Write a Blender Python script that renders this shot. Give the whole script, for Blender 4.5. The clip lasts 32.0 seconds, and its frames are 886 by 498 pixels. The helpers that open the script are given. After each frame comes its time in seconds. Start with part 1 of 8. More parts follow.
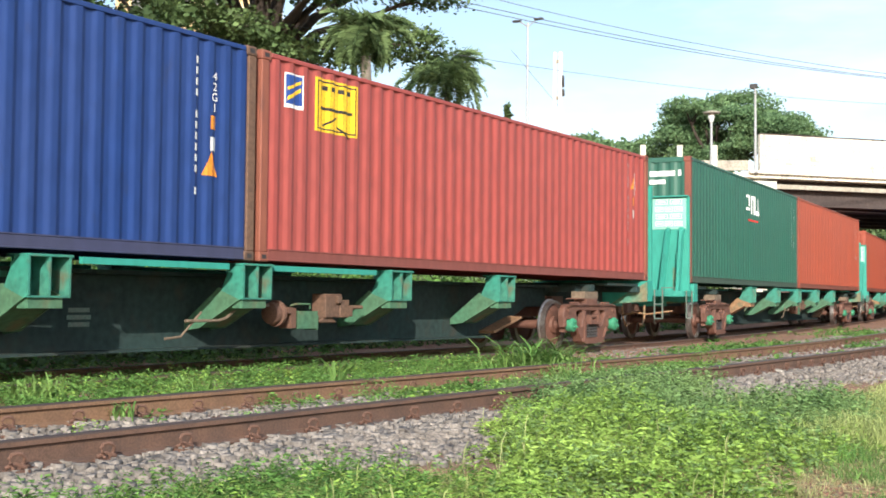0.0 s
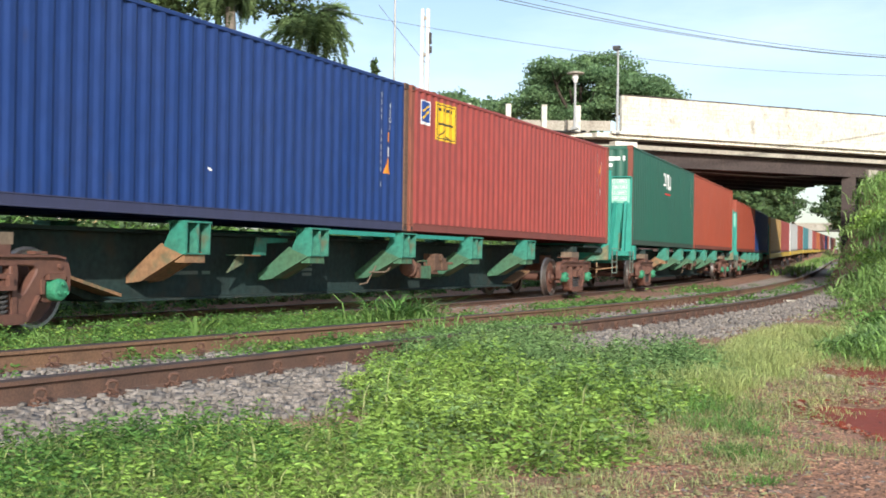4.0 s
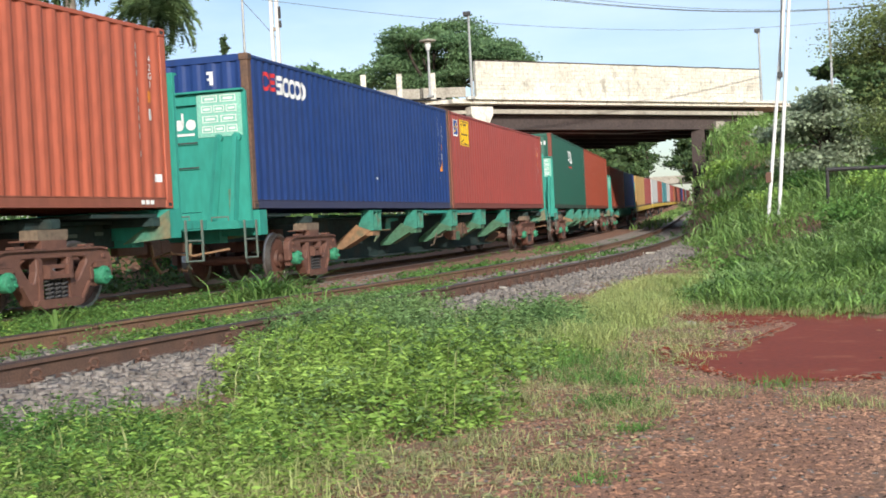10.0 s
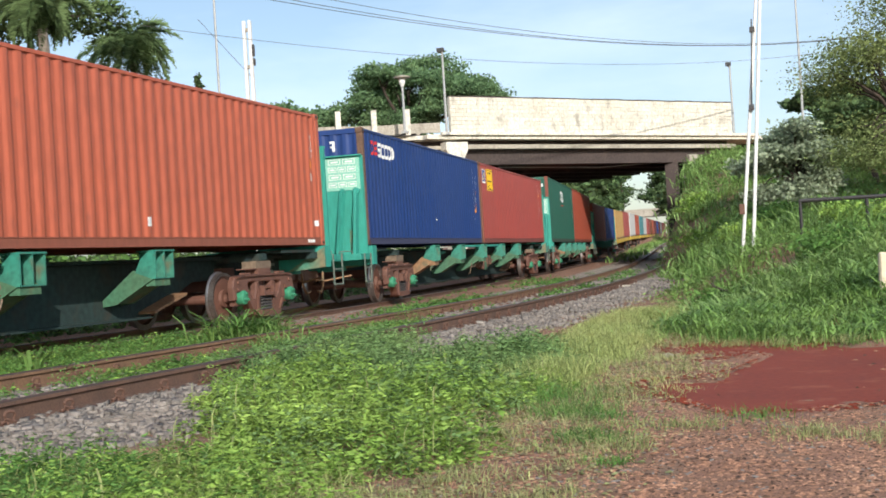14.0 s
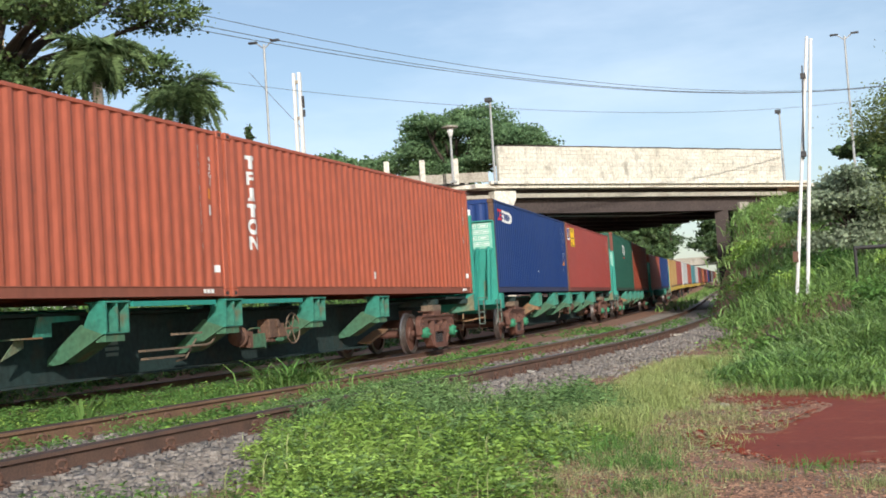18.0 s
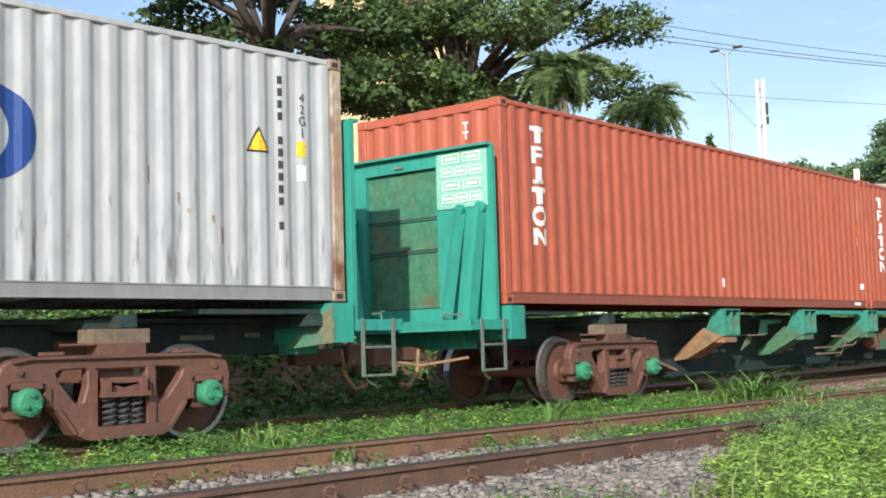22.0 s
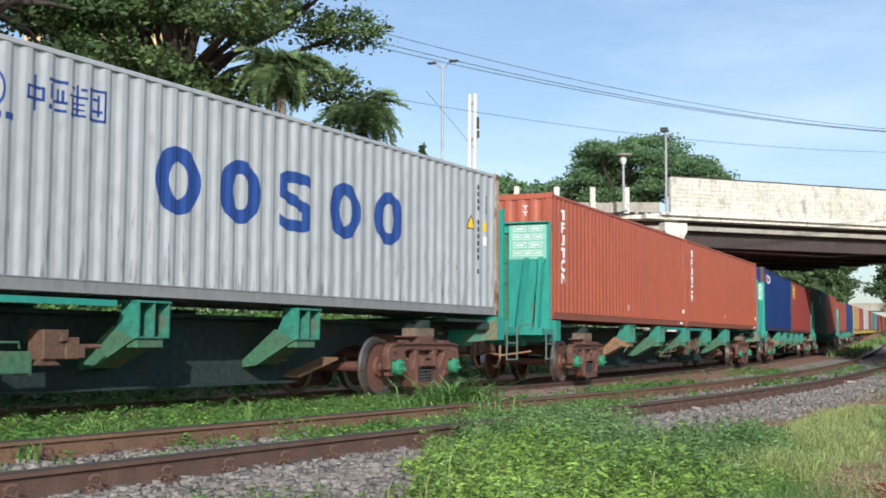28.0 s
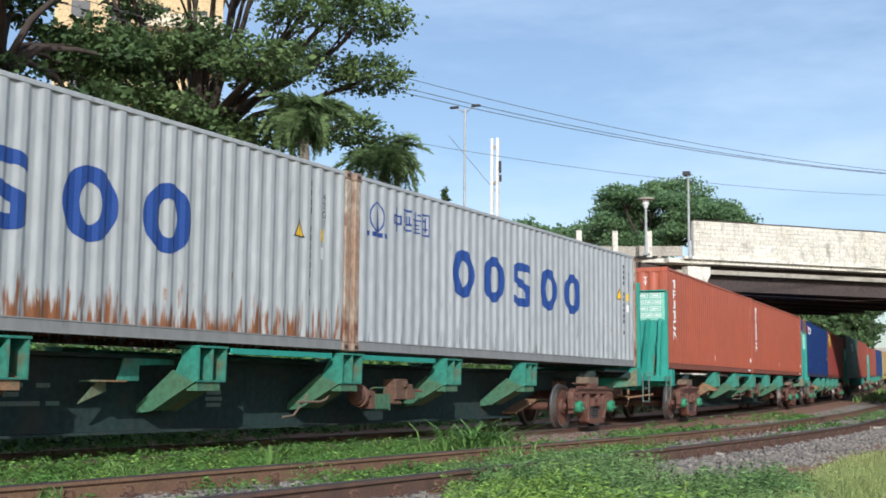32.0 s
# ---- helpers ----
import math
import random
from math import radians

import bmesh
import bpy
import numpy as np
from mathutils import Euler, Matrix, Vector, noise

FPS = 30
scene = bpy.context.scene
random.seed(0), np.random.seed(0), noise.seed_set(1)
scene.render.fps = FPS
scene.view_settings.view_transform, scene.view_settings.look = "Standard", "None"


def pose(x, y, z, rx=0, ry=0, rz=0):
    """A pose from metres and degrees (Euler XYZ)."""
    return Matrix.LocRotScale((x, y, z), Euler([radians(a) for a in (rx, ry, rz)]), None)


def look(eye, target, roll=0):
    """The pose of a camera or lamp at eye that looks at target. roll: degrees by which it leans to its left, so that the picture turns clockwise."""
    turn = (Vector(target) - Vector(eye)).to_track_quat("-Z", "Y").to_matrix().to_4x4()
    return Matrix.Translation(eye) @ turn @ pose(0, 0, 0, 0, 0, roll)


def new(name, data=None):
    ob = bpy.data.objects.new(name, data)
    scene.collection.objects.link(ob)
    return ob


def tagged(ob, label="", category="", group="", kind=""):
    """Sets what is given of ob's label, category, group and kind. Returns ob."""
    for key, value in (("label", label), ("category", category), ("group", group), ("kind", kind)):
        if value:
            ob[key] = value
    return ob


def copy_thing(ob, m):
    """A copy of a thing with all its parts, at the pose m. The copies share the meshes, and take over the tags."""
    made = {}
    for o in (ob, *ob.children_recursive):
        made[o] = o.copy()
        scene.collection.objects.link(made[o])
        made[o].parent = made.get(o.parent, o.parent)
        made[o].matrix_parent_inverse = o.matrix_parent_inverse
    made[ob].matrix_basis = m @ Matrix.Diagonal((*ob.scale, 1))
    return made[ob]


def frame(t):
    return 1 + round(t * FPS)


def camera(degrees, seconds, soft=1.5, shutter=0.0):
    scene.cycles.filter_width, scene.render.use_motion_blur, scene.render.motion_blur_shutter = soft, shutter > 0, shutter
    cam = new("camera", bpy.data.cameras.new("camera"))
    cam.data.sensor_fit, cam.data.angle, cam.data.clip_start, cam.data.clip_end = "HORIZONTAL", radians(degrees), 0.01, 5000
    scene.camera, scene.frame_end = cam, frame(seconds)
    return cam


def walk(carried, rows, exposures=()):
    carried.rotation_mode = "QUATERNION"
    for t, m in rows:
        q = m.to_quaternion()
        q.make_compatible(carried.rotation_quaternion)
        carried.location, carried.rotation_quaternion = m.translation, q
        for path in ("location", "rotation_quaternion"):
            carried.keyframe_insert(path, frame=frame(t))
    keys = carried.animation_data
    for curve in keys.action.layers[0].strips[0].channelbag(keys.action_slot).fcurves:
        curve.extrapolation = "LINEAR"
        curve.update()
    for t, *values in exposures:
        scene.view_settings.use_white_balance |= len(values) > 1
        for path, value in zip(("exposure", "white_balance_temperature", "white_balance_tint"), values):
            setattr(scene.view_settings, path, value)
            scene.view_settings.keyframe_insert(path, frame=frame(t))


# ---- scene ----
import itertools
from functools import lru_cache

EXPOSURES = ((0.0, 0.52, 6600, 10), (1.2, 0.4, 6550, 10), (3.0, 0.30, 6500, 10), (4.3, 0.16, 6450, 10), (8.0, -0.02, 6400, 10), (13.0, 0.0, 6450, 10), (17.0, -0.14, 6450, 10), (20.5, -0.08, 6450, 10), (22.6, 0.23, 6350, 10), (24.2, 0.14, 6300, 10), (27.0, -0.09, 6100, 10), (32.0, -0.22, 5950, 10))
cam = camera(40.46, 32.0, soft=1.75)
# seconds, place, tilt, lean, turn
PATH = [
    (0.0, 0.069, -0.061, 0.809, 92.473, -0.539, 28.033),
    (0.5, 0.071, -0.062, 0.805, 92.187, -0.262, 27.709),
    (1.0, 0.072, -0.063, 0.801, 91.822, -1.070, 29.345),
    (1.5, 0.073, -0.065, 0.796, 91.621, -1.126, 28.135),
    (2.0, 0.075, -0.066, 0.792, 91.061, -1.448, 26.431),
    (2.5, 0.076, -0.065, 0.792, 90.446, -1.413, 24.884),
    (3.0, 0.078, -0.064, 0.791, 90.306, -1.141, 23.868),
    (3.5, 0.079, -0.063, 0.790, 90.348, -0.919, 22.910),
    (4.0, 0.080, -0.061, 0.790, 90.502, -0.856, 21.635),
    (4.5, 0.092, -0.077, 0.792, 90.686, -0.510, 20.515),
    (6.5, 0.139, -0.141, 0.799, 92.282, 2.947, 17.396),
    (7.0, 0.126, -0.122, 0.795, 91.679, 2.119, 15.981),
    (7.5, 0.114, -0.103, 0.791, 91.463, 1.931, 17.110),
    (8.0, 0.101, -0.084, 0.787, 91.094, 3.263, 16.931),
    (8.5, 0.089, -0.065, 0.783, 90.115, 3.181, 16.305),
    (9.0, 0.077, -0.045, 0.779, 89.288, 3.290, 15.812),
    (9.5, 0.078, -0.048, 0.779, 89.003, 2.842, 15.400),
    (10.0, 0.080, -0.050, 0.779, 89.029, 2.869, 15.185),
    (10.5, 0.081, -0.052, 0.779, 89.119, 2.919, 14.992),
    (11.0, 0.083, -0.054, 0.780, 89.524, 2.772, 14.675),
    (11.5, 0.084, -0.056, 0.780, 89.845, 3.656, 14.484),
    (12.0, 0.086, -0.058, 0.780, 90.134, 3.914, 14.486),
    (12.5, 0.087, -0.060, 0.780, 90.192, 3.541, 14.331),
    (13.0, 0.089, -0.063, 0.780, 90.219, 3.779, 14.091),
    (13.5, 0.084, -0.054, 0.779, 90.401, 3.798, 14.056),
    (14.0, 0.079, -0.046, 0.779, 90.647, 3.576, 14.057),
    (14.5, 0.075, -0.037, 0.778, 91.123, 3.971, 14.788),
    (16.5, 0.056, -0.003, 0.776, 92.555, 3.607, 14.636),
    (17.0, 0.051, 0.005, 0.776, 92.684, 3.775, 14.655),
    (17.5, 0.046, 0.005, 0.774, 92.866, 3.809, 15.145),
    (18.0, 0.040, 0.004, 0.771, 93.145, 3.683, 16.355),
    (18.5, 0.035, 0.004, 0.769, 93.769, 3.030, 17.151),
    (19.0, 0.029, 0.003, 0.767, 94.748, 3.967, 17.724),
    (19.5, 0.014, 0.008, 0.763, 95.144, 4.790, 18.917),
    (20.0, -0.000, 0.014, 0.759, 94.344, 4.895, 22.061),
    (20.5, -0.015, 0.019, 0.755, 94.164, 3.111, 28.992),
    (21.0, -0.023, 0.024, 0.758, 94.585, 2.744, 36.989),
    (21.5, -0.032, 0.029, 0.761, 94.725, 1.378, 38.456),
    (22.0, -0.040, 0.034, 0.764, 94.651, 1.645, 37.878),
    (22.5, -0.049, 0.036, 0.766, 94.023, 1.016, 35.945),
    (23.0, -0.057, 0.038, 0.767, 93.524, 0.652, 32.294),
    (23.5, -0.065, 0.040, 0.768, 93.540, 0.124, 30.605),
    (24.0, -0.074, 0.042, 0.769, 93.781, -0.350, 29.398),
    (24.5, -0.071, 0.044, 0.768, 94.170, -1.080, 28.468),
    (25.0, -0.069, 0.046, 0.767, 94.351, -1.337, 27.667),
    (25.5, -0.066, 0.049, 0.766, 94.383, -0.671, 26.790),
    (27.5, -0.056, 0.058, 0.762, 94.313, -0.258, 24.522),
    (28.0, -0.053, 0.060, 0.761, 94.506, -0.318, 23.935),
    (28.5, -0.050, 0.058, 0.761, 94.665, -0.292, 23.700),
    (29.0, -0.046, 0.055, 0.762, 94.772, -0.413, 23.981),
    (29.5, -0.043, 0.052, 0.762, 94.879, -0.377, 24.554),
    (30.0, -0.040, 0.050, 0.762, 95.134, -0.331, 24.858),
    (30.5, -0.036, 0.047, 0.763, 95.450, -0.384, 24.891),
    (31.0, -0.033, 0.045, 0.763, 95.787, -0.598, 24.868),
    (31.5, -0.030, 0.042, 0.764, 96.140, -0.576, 24.974),
    (32.0, -0.027, 0.039, 0.764, 96.570, -0.494, 24.995),
]
walk(cam, [(t, pose(*p)) for t, *p in PATH], EXPOSURES)

# ---- daylight ----
SUN_FROM = Vector((0.464, -0.884, 0.445)).normalized()      # towards the sun
sun = new("sun", bpy.data.lights.new("sun", "SUN"))
sun.data.energy, sun.data.angle, sun.data.color = 4.8, radians(0.6), (1.0, 0.945, 0.86)
sun.matrix_basis = look(SUN_FROM * 60, (0, 0, 0))
world = bpy.data.worlds.new("world")
scene.world = world
world.use_nodes = True
wn, wl = world.node_tree.nodes, world.node_tree.links
wn.clear()
w_out, w_bg, w_sky = wn.new("ShaderNodeOutputWorld"), wn.new("ShaderNodeBackground"), wn.new("ShaderNodeTexSky")
w_sky.sky_type, w_sky.sun_disc = "NISHITA", False
w_sky.sun_elevation = math.asin(SUN_FROM.z)
w_sky.sun_rotation = math.atan2(SUN_FROM.x, SUN_FROM.y)
w_sky.air_density, w_sky.dust_density, w_sky.ozone_density = 1.0, 1.2, 1.5
w_co, w_map, w_noise, w_ramp, w_mix = (wn.new(k) for k in ("ShaderNodeTexCoord", "ShaderNodeMapping", "ShaderNodeTexNoise", "ShaderNodeValToRGB", "ShaderNodeMix"))
w_map.inputs["Scale"].default_value = (1.6, 1.6, 6.0)
w_noise.inputs["Scale"].default_value, w_noise.inputs["Detail"].default_value, w_noise.inputs["Roughness"].default_value = 1.3, 6, 0.6
w_ramp.color_ramp.elements[0].position, w_ramp.color_ramp.elements[1].position = 0.42, 0.75
w_mix.data_type = "RGBA"
w_mix.inputs["B"].default_value = (7.1, 8.2, 9.5, 1)
w_bg.inputs["Strength"].default_value = 0.15
w_cl = wn.new("ShaderNodeMath")
w_cl.operation = "MULTIPLY_ADD"
w_cl.inputs[1].default_value = 0.5
w_cl.inputs[2].default_value = 0.08
wl.new(w_co.outputs["Generated"], w_map.inputs["Vector"])
wl.new(w_map.outputs["Vector"], w_noise.inputs["Vector"])
wl.new(w_noise.outputs["Fac"], w_ramp.inputs["Fac"])
wl.new(w_ramp.outputs["Color"], w_cl.inputs[0])
wl.new(w_cl.outputs[0], w_mix.inputs["Factor"])
wl.new(w_sky.outputs["Color"], w_mix.inputs["A"])
wl.new(w_mix.outputs["Result"], w_bg.inputs["Color"])
wl.new(w_bg.outputs["Background"], w_out.inputs["Surface"])


# ---- materials ----
def nodes_of(m):
    m.use_nodes = True
    n, l = m.node_tree.nodes, m.node_tree.links
    return n, l, n["Principled BSDF"]


def rgb(c):
    return (c[0], c[1], c[2], 1.0)


def surface(name, base, alt=None, rough=0.6, metal=0.0, scale=3.0, fine=40.0, bump=0.2, stain=None, stain_at=(0.58, 0.72),
            stretch=(1, 1, 1), spread=0.5, island=0.0, spot_scale=None, coords="Object", fine_mix=0.25, bump_dist=0.01, shine=0.5, piece=0.0):
    """Two scales of colour change, a second colour in patches, stains, fine relief."""
    m = bpy.data.materials.new(name)
    n, l, b = nodes_of(m)
    alt = alt or tuple(v * 0.75 for v in base)
    co = n.new("ShaderNodeTexCoord")
    mp = n.new("ShaderNodeMapping")
    mp.inputs["Scale"].default_value = stretch
    if coords == "World":
        gp = n.new("ShaderNodeNewGeometry")
        l.new(gp.outputs["Position"], mp.inputs["Vector"])
    else:
        l.new(co.outputs[coords], mp.inputs["Vector"])
    n1, n2 = n.new("ShaderNodeTexNoise"), n.new("ShaderNodeTexNoise")
    n1.inputs["Scale"].default_value, n1.inputs["Detail"].default_value = scale, 5
    n2.inputs["Scale"].default_value, n2.inputs["Detail"].default_value = fine, 4
    for k in (n1, n2):
        l.new(mp.outputs["Vector"], k.inputs["Vector"])
    r1 = n.new("ShaderNodeMapRange")
    r1.inputs["From Min"].default_value, r1.inputs["From Max"].default_value = 0.5 - spread / 2, 0.5 + spread / 2
    l.new(n1.outputs["Fac"], r1.inputs["Value"])
    mix = n.new("ShaderNodeMix")
    mix.data_type = "RGBA"
    mix.inputs["A"].default_value, mix.inputs["B"].default_value = rgb(base), rgb(alt)
    l.new(r1.outputs["Result"], mix.inputs["Factor"])
    col = mix.outputs["Result"]
    f2 = n.new("ShaderNodeMapRange")
    f2.inputs["From Min"].default_value, f2.inputs["From Max"].default_value = 0.3, 0.7
    f2.inputs["To Min"].default_value, f2.inputs["To Max"].default_value = 1 - fine_mix, 1 + fine_mix
    l.new(n2.outputs["Fac"], f2.inputs["Value"])
    hsv = n.new("ShaderNodeHueSaturation")
    l.new(col, hsv.inputs["Color"])
    val = f2.outputs["Result"]
    if island:
        gi = n.new("ShaderNodeNewGeometry")
        ri = n.new("ShaderNodeMapRange")
        ri.inputs["To Min"].default_value, ri.inputs["To Max"].default_value = 1 - island, 1 + island
        l.new(gi.outputs["Random Per Island"], ri.inputs["Value"])
        mu = n.new("ShaderNodeMath")
        mu.operation = "MULTIPLY"
        l.new(val, mu.inputs[0])
        l.new(ri.outputs["Result"], mu.inputs[1])
        val = mu.outputs[0]
    if piece:
        oi, rp, mp2 = n.new("ShaderNodeObjectInfo"), n.new("ShaderNodeMapRange"), n.new("ShaderNodeMath")
        rp.inputs["To Min"].default_value, rp.inputs["To Max"].default_value = 1 - piece, 1 + piece
        l.new(oi.outputs["Random"], rp.inputs["Value"])
        mp2.operation = "MULTIPLY"
        l.new(val, mp2.inputs[0])
        l.new(rp.outputs["Result"], mp2.inputs[1])
        val = mp2.outputs[0]
    l.new(val, hsv.inputs["Value"])
    col = hsv.outputs["Color"]
    if stain:
        n3 = n.new("ShaderNodeTexNoise")
        n3.inputs["Scale"].default_value, n3.inputs["Detail"].default_value = spot_scale or scale * 1.7, 7
        l.new(mp.outputs["Vector"], n3.inputs["Vector"])
        r3 = n.new("ShaderNodeMapRange")
        r3.inputs["From Min"].default_value, r3.inputs["From Max"].default_value = stain_at
        l.new(n3.outputs["Fac"], r3.inputs["Value"])
        m3 = n.new("ShaderNodeMix")
        m3.data_type = "RGBA"
        m3.inputs["B"].default_value = rgb(stain)
        l.new(r3.outputs["Result"], m3.inputs["Factor"])
        l.new(col, m3.inputs["A"])
        col = m3.outputs["Result"]
    l.new(col, b.inputs["Base Color"])
    b.inputs["Roughness"].default_value, b.inputs["Metallic"].default_value = rough, metal
    b.inputs["Specular IOR Level"].default_value = shine
    if bump:
        bp = n.new("ShaderNodeBump")
        bp.inputs["Strength"].default_value, bp.inputs["Distance"].default_value = bump, bump_dist
        l.new(n2.outputs["Fac"], bp.inputs["Height"])
        l.new(bp.outputs["Normal"], b.inputs["Normal"])
    return m


def paint(name, base, rust=0.0, rough=0.5, fade=0.82, shine=0.4, run=(0.20, 0.08, 0.032), drop=1.1):
    """Container and wagon paint: faded patches, vertical streaks of dirt, rust specks."""
    alt = tuple(min(1, v * fade + 0.012) for v in base)
    m = surface(name, base, alt, rough=rough, scale=0.9, fine=9.0, bump=0.06, stretch=(1, 1, 0.35), fine_mix=0.1, shine=shine,
                stain=tuple(v * 0.45 + 0.02 for v in base), stain_at=(0.62, 0.85), spot_scale=5.0)
    if rust:
        n, l, b = nodes_of(m)
        link = b.inputs["Base Color"].links[0]
        src = link.from_socket
        co, mp, nz, sep = n.new("ShaderNodeTexCoord"), n.new("ShaderNodeMapping"), n.new("ShaderNodeTexNoise"), n.new("ShaderNodeSeparateXYZ")
        mp.inputs["Scale"].default_value = (7.0, 7.0, 0.9)
        nz.inputs["Scale"].default_value, nz.inputs["Detail"].default_value = 2.2, 6
        l.new(co.outputs["Object"], mp.inputs["Vector"])
        l.new(mp.outputs["Vector"], nz.inputs["Vector"])
        l.new(co.outputs["Object"], sep.inputs["Vector"])
        low = n.new("ShaderNodeMapRange")
        low.inputs["From Min"].default_value, low.inputs["From Max"].default_value = 0.15, drop
        low.inputs["To Min"].default_value, low.inputs["To Max"].default_value = 0.155 * rust, -0.12
        l.new(sep.outputs["Z"], low.inputs["Value"])
        add = n.new("ShaderNodeMath")
        l.new(nz.outputs["Fac"], add.inputs[0])
        l.new(low.outputs["Result"], add.inputs[1])
        rr = n.new("ShaderNodeMapRange")
        rr.inputs["From Min"].default_value, rr.inputs["From Max"].default_value = 0.59, 0.74
        l.new(add.outputs[0], rr.inputs["Value"])
        mx = n.new("ShaderNodeMix")
        mx.data_type = "RGBA"
        mx.inputs["B"].default_value = rgb(run)
        l.new(rr.outputs["Result"], mx.inputs["Factor"])
        l.new(src, mx.inputs["A"])
        l.new(mx.outputs["Result"], b.inputs["Base Color"])
    return m


def leaf_mat(name, base, alt, island=0.45, rough=0.55, through_light=0.35, scale=0.7, fine=6, clump=0.15):
    m = surface(name, base, alt, rough=rough, scale=scale, fine=fine, bump=0, island=island, fine_mix=clump, coords="World", shine=0.15)
    n, l, b = nodes_of(m)
    tr = n.new("ShaderNodeBsdfTranslucent")
    l.new(b.inputs["Base Color"].links[0].from_socket, tr.inputs["Color"])
    ms = n.new("ShaderNodeMixShader")
    ms.inputs["Fac"].default_value = through_light
    l.new(b.outputs["BSDF"], ms.inputs[1])
    l.new(tr.outputs["BSDF"], ms.inputs[2])
    l.new(ms.outputs["Shader"], n["Material Output"].inputs["Surface"])
    return m


